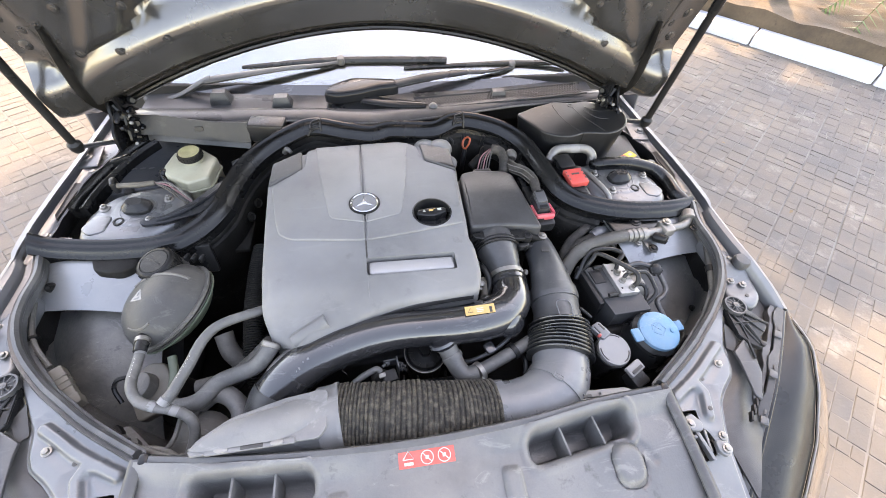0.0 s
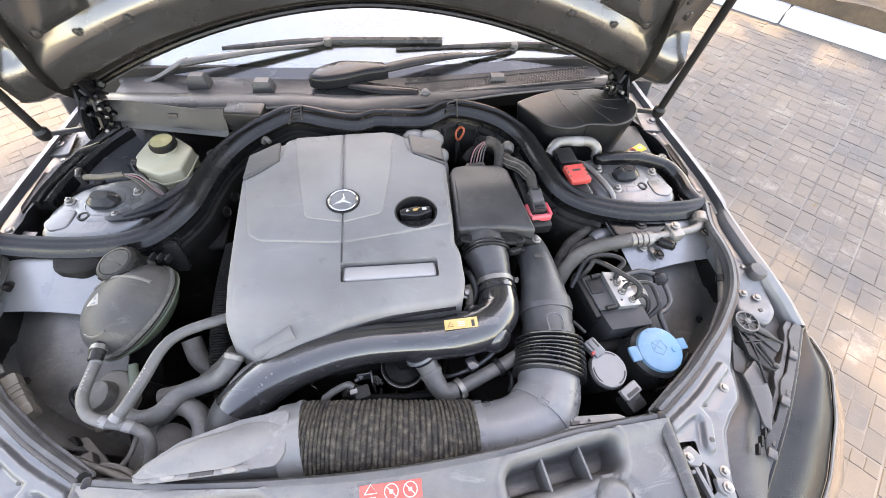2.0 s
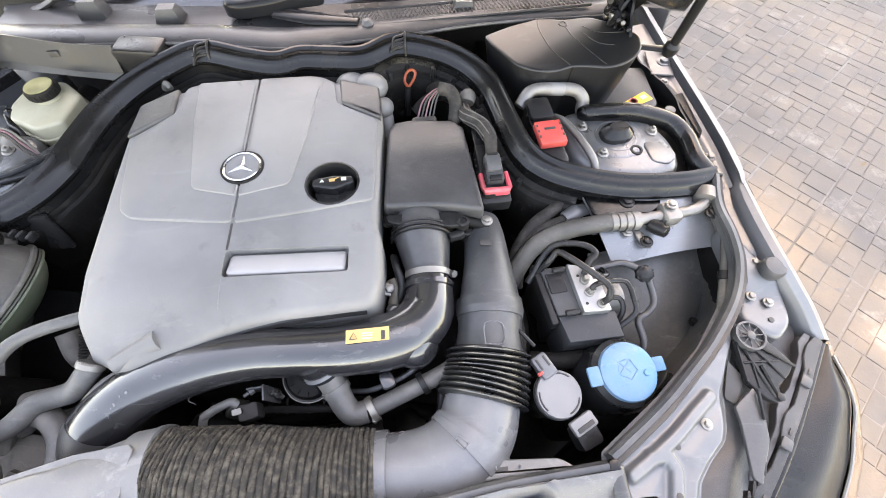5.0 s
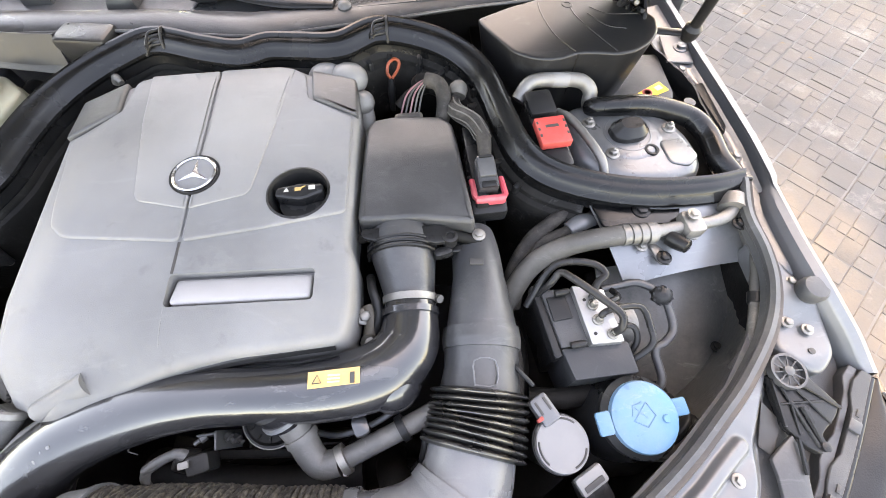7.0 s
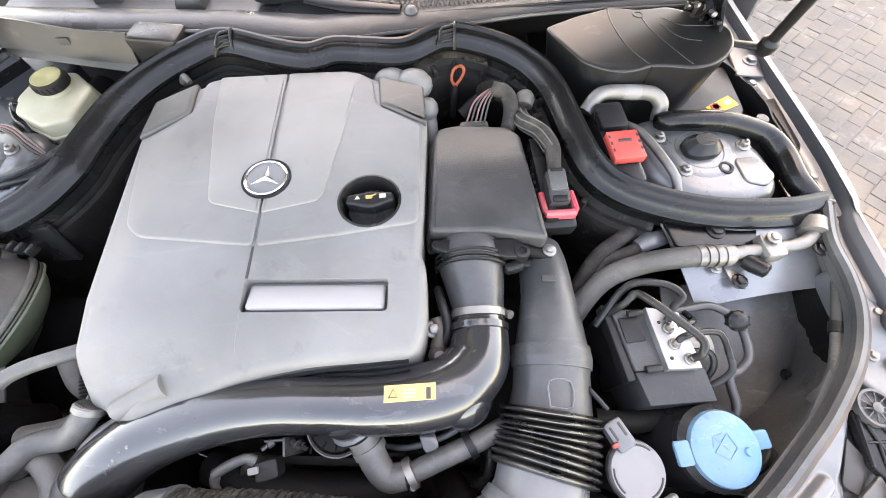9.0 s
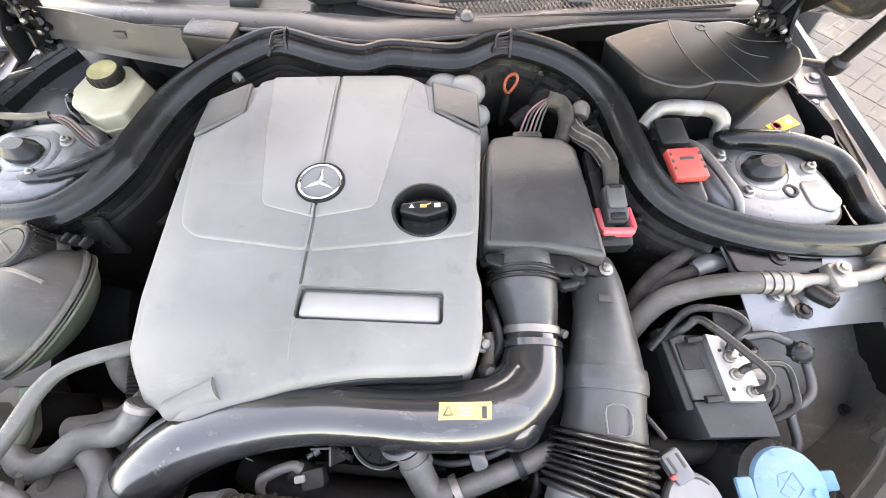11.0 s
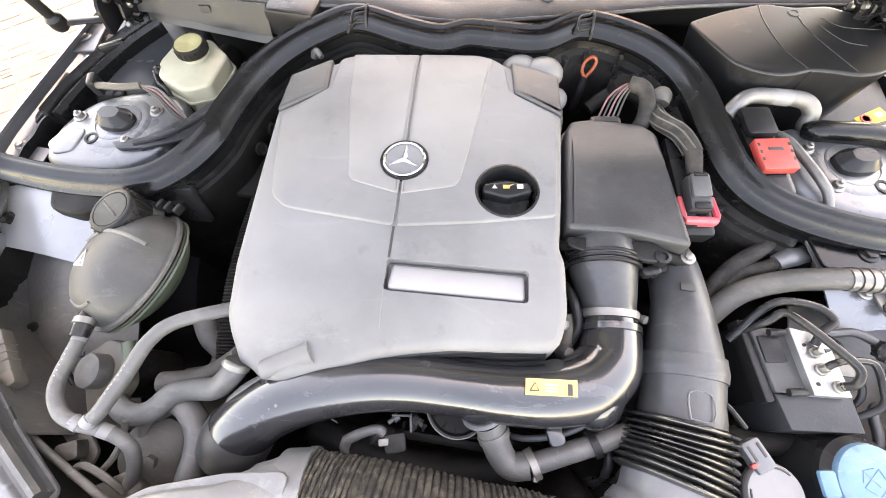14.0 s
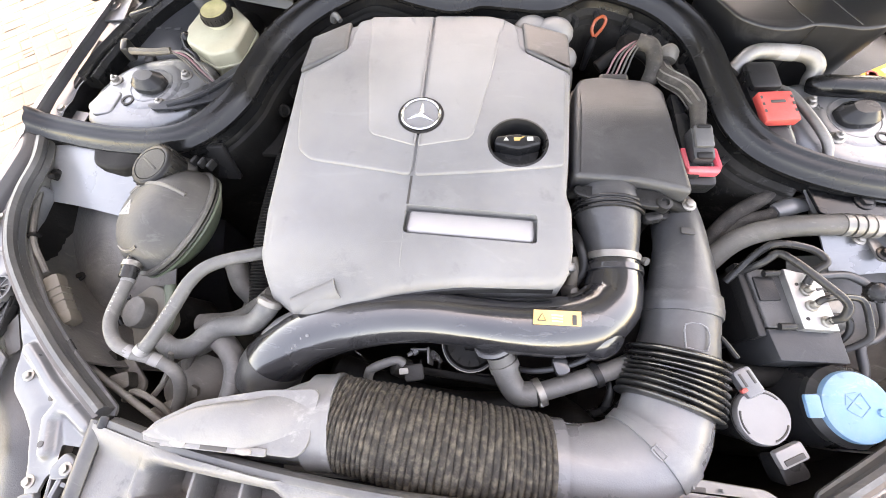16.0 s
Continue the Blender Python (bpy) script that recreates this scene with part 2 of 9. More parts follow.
GLASS = clear_glass("windscreen_glass", (0.75, 0.82, 0.80), 0.01, 2.2)
LENS = clear_glass("headlamp_lens", (0.90, 0.86, 0.80), 0.0, 1.2)
# tan of the paving seen in the lens, put into the housing's colour
LAMP_TAN = mat("headlamp_paving_reflection_tan", (0.095, 0.078, 0.060), 0.45, 0.1, 0.3, 9, 30, 0.0, 0.2)
COWL = mat("dark_grey_cowl_plastic", (0.024, 0.0255, 0.028), 0.32, 0.0, 0.25, 9, 300, 0.15, 0.16, (0.100, 0.097, 0.090), ior=1.28, scuff=0.15)
BEAM = mat("grey_beam_paint", (0.020, 0.021, 0.023), 0.40, 0.1, 0.25, 9, 300, 0.1, 0.25, (0.070, 0.066, 0.061), ior=1.3, scuff=0.15)


def paving():
    """Stamped concrete, its greys and tans drifting over metres, each block a little apart, with pale cement smears."""
    m = bpy.data.materials.new("stamped_concrete_tile")
    m.use_nodes = True
    n, link = m.node_tree.nodes, m.node_tree.links.new
    b = n["Principled BSDF"]
    geo = n.new("ShaderNodeNewGeometry")

    def tex(scale, detail, rough, lo, hi, a=0.0, c=1.0):
        t, r = n.new("ShaderNodeTexNoise"), n.new("ShaderNodeMapRange")
        for key, val in (("Scale", scale), ("Detail", detail), ("Roughness", rough)):
            t.inputs[key].default_value = val
        link(geo.outputs["Position"], t.inputs["Vector"])
        link(t.outputs["Fac"], r.inputs["Value"])
        for key, val in (("From Min", lo), ("From Max", hi), ("To Min", a), ("To Max", c)):
            r.inputs[key].default_value = val
        return r.outputs["Result"]

    def mix(fac, a, c):
        x = n.new("ShaderNodeMix")
        x.data_type = "RGBA"
        link(fac, x.inputs["Factor"])
        for sck, v in ((x.inputs["A"], a), (x.inputs["B"], c)):
            if isinstance(v, tuple):
                sck.default_value = (*v, 1)
            else:
                link(v, sck)
        return x.outputs["Result"]

    island = n.new("ShaderNodeMapRange")
    link(geo.outputs["Random Per Island"], island.inputs["Value"])
    island.inputs["To Min"].default_value, island.inputs["To Max"].default_value = 0.0, 0.75
    col = mix(tex(1.3, 4, 0.6, 0.38, 0.62), (0.058, 0.056, 0.056), (0.124, 0.100, 0.078))
    col = mix(island.outputs["Result"], col, (0.092, 0.079, 0.067))
    col = mix(tex(7, 7, 0.7, 0.50, 0.66, 0, 0.5), col, (0.080, 0.078, 0.076))
    col = mix(tex(4.3, 8, 0.75, 0.55, 0.68, 0, 0.7), col, (0.19, 0.172, 0.152))
    col = mix(tex(120, 3, 0.6, 0.40, 0.75, 0, 0.35), col, (0.07, 0.066, 0.06))
    link(col, b.inputs["Base Color"])
    b.inputs["Roughness"].default_value = 0.85
    bump = n.new("ShaderNodeBump")
    bump.inputs["Strength"].default_value, bump.inputs["Distance"].default_value = 0.5, 0.003
    link(tex(90, 4, 0.7, 0.2, 0.8), bump.inputs["Height"])
    link(bump.outputs[0], b.inputs["Normal"])
    return m


TILE = paving()


# ---- building tools ----
def curve_points(pts, sub=6):
    """A smooth run through the given places."""
    p = [Vector(q) for q in pts]
    if len(p) < 3 or sub < 2:
        return p
    p = [p[0] * 2 - p[1]] + p + [p[-1] * 2 - p[-2]]
    out = []
    for i in range(1, len(p) - 2):
        a, b, c, d = p[i - 1:i + 3]
        for k in range(sub):
            t = k / sub
            out.append(0.5 * (2 * b + (c - a) * t + (2 * a - 5 * b + 4 * c - d) * t * t + (3 * b - a - 3 * c + d) * t ** 3))
    return out + [p[-2]]


def rounded(pts, r, n=4):
    """A flat outline with its corners rounded to about r."""
    out, k = [], len(pts)
    for i in range(k):
        a, b, c = (Vector((*pts[j % k][:2], 0)) for j in (i - 1, i, i + 1))
        u, v = (a - b), (c - b)
        d = min(r, u.length * 0.45, v.length * 0.45)
        s, e = b + u.normalized() * d, b + v.normalized() * d
        for q in range(n + 1):
            t = q / n
            w = s * (1 - t) ** 2 + b * 2 * t * (1 - t) + e * t * t
            out.append((w.x, w.y))
    return out


def inset(pts, d):
    """An outline moved inwards by d."""
    area = sum(pts[i - 1][0] * pts[i][1] - pts[i][0] * pts[i - 1][1] for i in range(len(pts)))
    side, out, k = (1 if area > 0 else -1), [], len(pts)
    for i in range(k):
        a, b, c = (Vector(pts[j % k][:2]) for j in (i - 1, i, i + 1))
        u = (b - a).normalized() if (b - a).length > 1e-7 else (c - b).normalized()
        v = (c - b).normalized() if (c - b).length > 1e-7 else u
        n = Vector((-u.y - v.y, u.x + v.x))
        n = n.normalized() if n.length > 1e-6 else Vector((-u.y, u.x))
        f = max(0.4, n.dot(Vector((-u.y, u.x))))
        out.append(tuple(b + n * side * d / f))
    return out


class Shape:
    """Verts and faces of one mesh."""

    def __init__(self):
        self.v, self.f = [], []

    def add(self, verts, faces, m=None):
        o = len(self.v)
        self.v += [tuple(m @ Vector(q)) if m else tuple(q) for q in verts]
        self.f += [tuple(o + i for i in q) for q in faces]
        return self

    def loops(self, loops, closed=True, cap=True, m=None):
        n, v, f = len(loops[0]), [q for lp in loops for q in lp], []
        for i in range(len(loops) - 1):
            for j in range(n if closed else n - 1):
                k = (j + 1) % n
                f.append((i * n + j, i * n + k, (i + 1) * n + k, (i + 1) * n + j))
        if cap:
            f += [tuple(reversed(range(n))), tuple(range((len(loops) - 1) * n, len(loops) * n))]
        return self.add(v, f, m)

    def tube(self, pts, r, seg=12, sub=6, flat=1.0, up=None, cap=True):
        """A round run along places; r: one radius, or one for each place."""
        path = curve_points(pts, sub)
        rs = [r] * len(path) if not isinstance(r, (list, tuple)) else list(np.interp(np.linspace(0, len(r) - 1, len(path)), range(len(r)), r))
        loops, side = [], None
        for i, p in enumerate(path):
            d = (path[min(i + 1, len(path) - 1)] - path[max(i - 1, 0)]).normalized()
            if side is None:
                ref = Vector(up) if up else (Vector((0, 0, 1)) if abs(d.z) < 0.9 else Vector((1, 0, 0)))
                side = d.cross(ref).normalized()
            side = (side - d * side.dot(d)).normalized()
            top = side.cross(d)
            loops.append([p + (side * math.cos(a) + top * math.sin(a) * flat) * rs[i] for a in [2 * math.pi * j / seg for j in range(seg)]])
        return self.loops(loops, cap=cap)

    def ribbed(self, pts, r, ribs, depth, seg=20, sub=8, power=1.0):
        """A corrugated run; power under 1 makes the crests broad."""
        path = curve_points(pts, sub)
        n = ribs * 8
        dist = np.cumsum([0] + [(path[i + 1] - path[i]).length for i in range(len(path) - 1)])
        at = np.linspace(0, dist[-1], n + 1)
        fine = [Vector([np.interp(a, dist, [q[k] for q in path]) for k in range(3)]) for a in at]
        r0 = r if isinstance(r, (list, tuple)) else (r, r)
        rad = [np.interp(i / n, np.linspace(0, 1, len(r0)), r0) + depth * (abs(math.sin(math.pi * ribs * i / n)) ** power - 0.5) for i in range(n + 1)]
        return self.tube(fine, rad, seg, 1)

    def lathe(self, prof, m=None, seg=24):
        """A turned solid; prof: (radius, height) from the base to the top."""
        loops = [[(r * math.cos(a), r * math.sin(a), h) for a in [2 * math.pi * j / seg for j in range(seg)]] for r, h in prof]
        return self.loops(loops, m=m)

    def prism(self, outline, z0, z1, bevel=0.0, m=None, low=0.0, steps=3):
        """An upright solid over an outline, its upper (and lower) rim rounded."""
        lp = []
        if low:
            lp += [[(x, y, z0) for x, y in inset(outline, low)], [(x, y, z0 + low) for x, y in outline]]
        else:
            lp.append([(x, y, z0) for x, y in outline])
        if bevel:
            for k in range(steps + 1):
                a = math.pi / 2 * k / steps
                lp.append([(x, y, z1 - bevel + bevel * math.sin(a)) for x, y in inset(outline, bevel * (1 - math.cos(a)))])
        else:
            lp.append([(x, y, z1) for x, y in outline])
        area = sum(outline[i - 1][0] * outline[i][1] - outline[i][0] * outline[i - 1][1] for i in range(len(outline)))
        if area < 0:
            lp = [list(reversed(q)) for q in lp]
        return self.loops(lp, m=m)

    def box(self, sx, sy, sz, m=None, bevel=0.002):
        """A block standing on its base's middle."""
        b = min(bevel, sx * 0.4, sy * 0.4, sz * 0.4)
        o = rounded([(-sx / 2, -sy / 2), (sx / 2, -sy / 2), (sx / 2, sy / 2), (-sx / 2, sy / 2)], b * 1.5, 2)
        return self.prism(o, 0, sz, b, m, low=b * 0.8, steps=2)

    def sheet(self, fn, nu, nv, thick=0.002):
        """A curved sheet of some thickness; fn(u, v), both from 0 to 1."""
        g = [[Vector(fn(i / nu, j / nv)) for j in range(nv + 1)] for i in range(nu + 1)]
        top, bot = [], []
        for i in range(nu + 1):
            for j in range(nv + 1):
                a = g[min(i + 1, nu)][j] - g[max(i - 1, 0)][j]
                b = g[i][min(j + 1, nv)] - g[i][max(j - 1, 0)]
                n = a.cross(b)
                n = n.normalized() if n.length > 1e-9 else Vector((0, 0, 1))
                top.append(g[i][j]), bot.append(g[i][j] - n * thick)
        k, f, w = len(top), [], nv + 1
        for i in range(nu):
            for j in range(nv):
                a, b, c, d = i * w + j, (i + 1) * w + j, (i + 1) * w + j + 1, i * w + j + 1
                f += [(a, b, c, d), (k + d, k + c, k + b, k + a)]
        rim = [(i, 0) for i in range(nu + 1)] + [(nu, j) for j in range(1, nv + 1)] + [(i, nv) for i in range(nu - 1, -1, -1)] + [(0, j) for j in range(nv - 1, 0, -1)]
        ids = [i * w + j for i, j in rim]
        for a, b in zip(ids, ids[1:] + ids[:1]):
            f.append((b, a, k + a, k + b))
        return self.add(top + bot, f)

    def bolt(self, m, r=0.008, h=0.006):
        self.lathe([(r * 1.55, 0), (r * 1.55, h * 0.25), (r * 1.3, h * 0.35)], m, 16)
        return self.lathe([(r, h * 0.3), (r, h * 0.9), (r * 0.75, h)], m, 6)


def lying(place, towards, spin=0):
    """A pose at place whose z axis points along towards."""
    q = Vector(towards).normalized().to_track_quat("Z", "Y").to_matrix().to_4x4()
    return Matrix.Translation(place) @ q @ Matrix.Rotation(radians(spin), 4, "Z")


def at(x, y, z, spin=0):
    return pose(x, y, z, 0, 0, spin)


def thing(name, base, label, category, group="", kind=""):
    ob = new(name)
    ob.empty_display_size = 0.05
    ob.location = base
    return tagged(ob, label, category, group, kind)


def mesh_of(name, shape, material, sharp=40):
    me = bpy.data.meshes.new(name)
    me.from_pydata(shape.v, [], shape.f)
    b = bmesh.new()
    b.from_mesh(me)
    bmesh.ops.recalc_face_normals(b, faces=b.faces)
    b.to_mesh(me)
    b.free()
    me.polygons.foreach_set("use_smooth", [True] * len(me.polygons))
    me.set_sharp_from_angle(angle=radians(sharp))
    me.materials.append(material)
    return me


def part(name, shape, material, parent=None, label="", sharp=40):
    ob = new(name, mesh_of(name, shape, material, sharp))
    if parent is not None:
        ob.parent = parent
        if parent.type == "EMPTY":
            ob.matrix_parent_inverse = Matrix.Translation(-parent.location)
    return tagged(ob, label)


def solid(name, shape, material, label, category, group="", kind="", sharp=40):
    return tagged(part(name, shape, material, None, "", sharp), label, category, group, kind)


def cut(ob, shape, sharp=35):
    """Takes a shape out of a mesh for good."""
    c = new("cutter", mesh_of("cutter", shape, BLACK))
    md = ob.modifiers.new("cut", "BOOLEAN")
    md.operation, md.object, md.solver = "DIFFERENCE", c, "EXACT"
    dg = bpy.context.evaluated_depsgraph_get()
    me = bpy.data.meshes.new_from_object(ob.evaluated_get(dg))
    ob.modifiers.clear()
    keep = ob.data.materials[0]
    ob.data = me
    me.materials.clear()
    me.materials.append(keep)
    me.set_sharp_from_angle(angle=radians(sharp))
    bpy.data.objects.remove(c)
    return ob


def warp(shape, fn):
    shape.v = [tuple(fn(*q)) for q in shape.v]
    return shape


def lettering(name, text, size, m, material, parent, label=""):
    """Flat letters as a mesh."""
    cu = bpy.data.curves.new(name, "FONT")
    cu.body, cu.size, cu.align_x, cu.align_y, cu.extrude = text, size, "CENTER", "CENTER", 0.0002
    tmp = new("letters", cu)
    me = bpy.data.meshes.new_from_object(tmp.evaluated_get(bpy.context.evaluated_depsgraph_get()))
    bpy.data.objects.remove(tmp)
    me.transform(m)
    me.materials.clear()
    me.materials.append(material)
    ob = new(name, me)
    ob.parent = parent
    if parent.type == "EMPTY":
        ob.matrix_parent_inverse = Matrix.Translation(-parent.location)
    return tagged(ob, label)


MID = 0.033          # the car's centre line


def mx(x):
    """The place mirrored over the car's centre line."""
    return 2 * MID + 0.018 - x


def filled(outline, z0, z1, bevel, rings=5, cell=0.04):
    """A prism whose top is divided so that it can be bent."""
    s = Shape()
    area = sum(outline[i - 1][0] * outline[i][1] - outline[i][0] * outline[i - 1][1] for i in range(len(outline)))
    o = list(outline) if area > 0 else list(reversed(outline))
    lp = [[(x, y, z0) for x, y in o]]
    for k in range(4):
        a = math.pi / 2 * k / 3
        lp.append([(x, y, z1 - bevel + bevel * math.sin(a)) for x, y in inset(o, bevel * (1 - math.cos(a)))])
    lp.append([(x, y, z1) for x, y in inset(o, bevel + 0.0025)])
    s.loops(lp, cap=False)
    n = len(o)
    f = bmesh.new()
    top = [f.verts.new(q) for q in lp[-1]]
    face = f.faces.new(top)
    bmesh.ops.triangulate(f, faces=[face])
    for _ in range(rings - 1):
        long_ = [e for e in f.edges if e.calc_length() > cell and not e.is_boundary]
        if not long_:
            break
        bmesh.ops.subdivide_edges(f, edges=long_, cuts=1)
        bmesh.ops.triangulate(f, faces=[q for q in f.faces if len(q.verts) > 3])
    bmesh.ops.beautify_fill(f, faces=f.faces[:], edges=[e for e in f.edges if not e.is_boundary])
    f.verts.index_update()
    s.add([tuple(v.co) for v in f.verts], [tuple(v.index for v in q.verts) for q in f.faces])
    f.free()
    s.add(lp[0], [tuple(reversed(range(n)))])
    return weld(s)


def weld(s, d=1e-5):
    seen, remap, v = {}, [], []
    for q in s.v:
        k = tuple(round(c / d) for c in q)
        if k not in seen:
            seen[k] = len(v)
            v.append(q)
        remap.append(seen[k])
    out = Shape()
    out.v = v
    for f in s.f:
        g = []
        for i in f:
            if not g or remap[i] != g[-1]:
                g.append(remap[i])
        if len(g) > 1 and g[0] == g[-1]:
            g.pop()
        if len(set(g)) > 2:
            out.f.append(tuple(g))
    return out


# ---- the car's body ----
def mirrored(shape):
    s = Shape()
    s.v = [(mx(x), y, z) for x, y, z in shape.v]
    s.f = [tuple(reversed(f)) for f in shape.f]
    return s


car = thing("car", (MID, 1.6, 0.0), "silver-grey saloon car with its bonnet raised, standing on paving", "car")

def smooth(a, b, t):
    t = max(0.0, min(1.0, (t - a) / (b - a)))
    return t * t * (3 - 2 * t)


CREST = [(1.466, 0.797, 0.905), (1.312, 0.8, 0.905), (1.149, 0.805, 0.905), (1.002, 0.813, 0.905), (0.904, 0.816, 0.905), (0.802, 0.808, 0.909), (0.714, 0.802, 0.913), (0.64, 0.8, 0.917), (0.58, 0.83, 0.888), (0.535, 0.845, 0.866)]
SECTION = [(-0.016, -0.070), (-0.015, -0.040), (-0.014, -0.016), (-0.009, -0.004), (0.0, 0.0), (0.014, -0.008), (0.032, -0.036), (0.058, -0.085), (0.084, -0.150), (0.100, -0.25), (0.104, -0.40), (0.092, -0.62)]


def along(table, k):
    """Linear reading of a table of rows at 0..1."""
    f = k * (len(table) - 1)
    i = min(int(f), len(table) - 2)
    return [a + (b - a) * (f - i) for a, b in zip(table[i], table[i + 1])]


def fender_fn(u, v):
    y, cx, cz = along(CREST, u)
    dx, dz = along(SECTION, v)
    if dx < 0:
        short = smooth(0.78, 0.84, y)
        dx, dz = dx * (1 - 0.6 * short) + 0.012 * short, max(dz, -0.070 + 0.036 * short)
    return min(cx + dx, 0.892), y, cz + dz


fender = Shape().sheet(fender_fn, 32, 44, 0.003)
for sh in (fender, mirrored(fender)):
    part("fender", sh, PAINT, car, "silver-grey painted front wing")

# ledge inside each wing, with slots and bolts
def ledge_w(u):
    y, cx, cz = along(CREST, u)
    return max(0.016, (cx - 0.012 - 0.752) * smooth(0.64, 0.68, y))


ledge = Shape().sheet(lambda u, v: (along(CREST, 0.46 + 0.54 * u)[1] - 0.008 - ledge_w(0.46 + 0.54 * u) * v, along(CREST, 0.46 + 0.54 * u)[0], along(CREST, 0.46 + 0.54 * u)[2] - 0.026 - 0.040 * smooth(0.68, 0.62, along(CREST, 0.46 + 0.54 * u)[0]) - 0.010 * v), 26, 5, 0.003)
for sh in (ledge, mirrored(ledge)):
    part("wing_ledge", sh, PAINT_IN, car)


# black lining below the wing's edge, from the hinge to the tower, and the painted channel above it
def lining_x(y):
    return np.interp(y, [0.8, 0.872, 0.947, 1.004, 1.052, 1.084, 1.119, 1.155, 1.32], [0.78, 0.78, 0.78, 0.78, 0.782, 0.772, 0.759, 0.745, 0.725])


def crest_x(y):
    return np.interp(y, [c[0] for c in reversed(CREST)], [c[1] for c in reversed(CREST)])


lining = Shape().sheet(lambda u, v: (lining_x(1.30 - 0.49 * u) + 0.014 * smooth(0.05, 0.6, v), 1.30 - 0.49 * u, 0.894 - 0.10 * v + 0.0012 * math.sin(60 * u)), 60, 12, 0.0035)
channel = Shape().sheet(lambda u, v: ((lining_x(1.30 - 0.49 * u) + 0.004) * (1 - v) + max(lining_x(1.30 - 0.49 * u) + 0.006, crest_x(1.30 - 0.49 * u) - 0.002) * v, 1.30 - 0.49 * u, 0.889 - 0.005 * math.sin(math.pi * v)), 40, 6, 0.003)
for f in (lambda s: s, mirrored):
    part("wing_lining", f(lining), BLACK, car, "black plastic lining inside the wing")
    ch = part("wing_channel", f(channel), SHELF, car, "grey painted channel along the wing's edge")
    # black block on the channel, drawn for the shade inside an open slot
    part("channel_slot", f(warp(Shape().prism(rounded([(0.783, 1.051), (0.802, 1.057), (0.802, 0.947), (0.792, 0.93)], 0.003, 2), 0, 0.008, 0.001), lambda x, y, z: (x, y, z + 0.883))), BLACK, ch, "black insert standing for the shade in an open slot")
    for bx, by in ((0.778, 1.096), (0.794, 0.883)):
        part("bolt", f(Shape().bolt(at(bx, by, 0.886), 0.0065, 0.008)), STEEL, ch)

# shelf before the strut towers and the wheel-arch liner below it
shelf = Shape().sheet(lambda u, v: ((0.515 + 0.045 * v) * (1 - u) + (0.756 - 0.004 * v) * u, 0.815 - (0.135 - 0.028 * u) * v, 0.905 - 0.045 * v ** 1.5 + 0.010 * math.sin(math.pi * u)), 14, 10, 0.003)
liner = Shape().sheet(lambda u, v: (0.545 + 0.225 * u, 0.87 - 0.56 * math.sin(0.25 + 1.15 * v), 0.30 + 0.56 * math.cos(0.25 + 1.15 * v) - 0.03 * math.cos(math.pi * u) ** 2), 12, 20, 0.003)
inner = Shape().sheet(lambda u, v: (0.862, 1.25 - 0.44 * v, 0.860 - 0.45 * u), 6, 12, 0.003)
for flip in (False, True):
    f = mirrored if flip else (lambda s: s)
    part("inner_wing_shelf", f(shelf), SHELF, car, "pale grey inner wing panel")
    part("wheel_arch_liner", f(liner), SPLASH, car, "dusty dark wheel-arch liner")
    part("inner_wing_wall", f(inner), BLACK_DUSTY, car)
    for bx, by, bz in ((0.71, 0.600, 0.785),) if flip else ((0.66, 0.735, 0.900), (0.585, 0.725, 0.893), (0.71, 0.600, 0.785)):
        part("bolt", f(Shape().bolt(at(bx, by, bz), 0.0055, 0.007)), STEEL if bz > 0.8 else BLACK_DUSTY, car)

# strut towers
def left_tower(s):
    q = mirrored(s)
    q.v = [(x + 0.002, y + 0.002, z) for x, y, z in q.v]
    return q


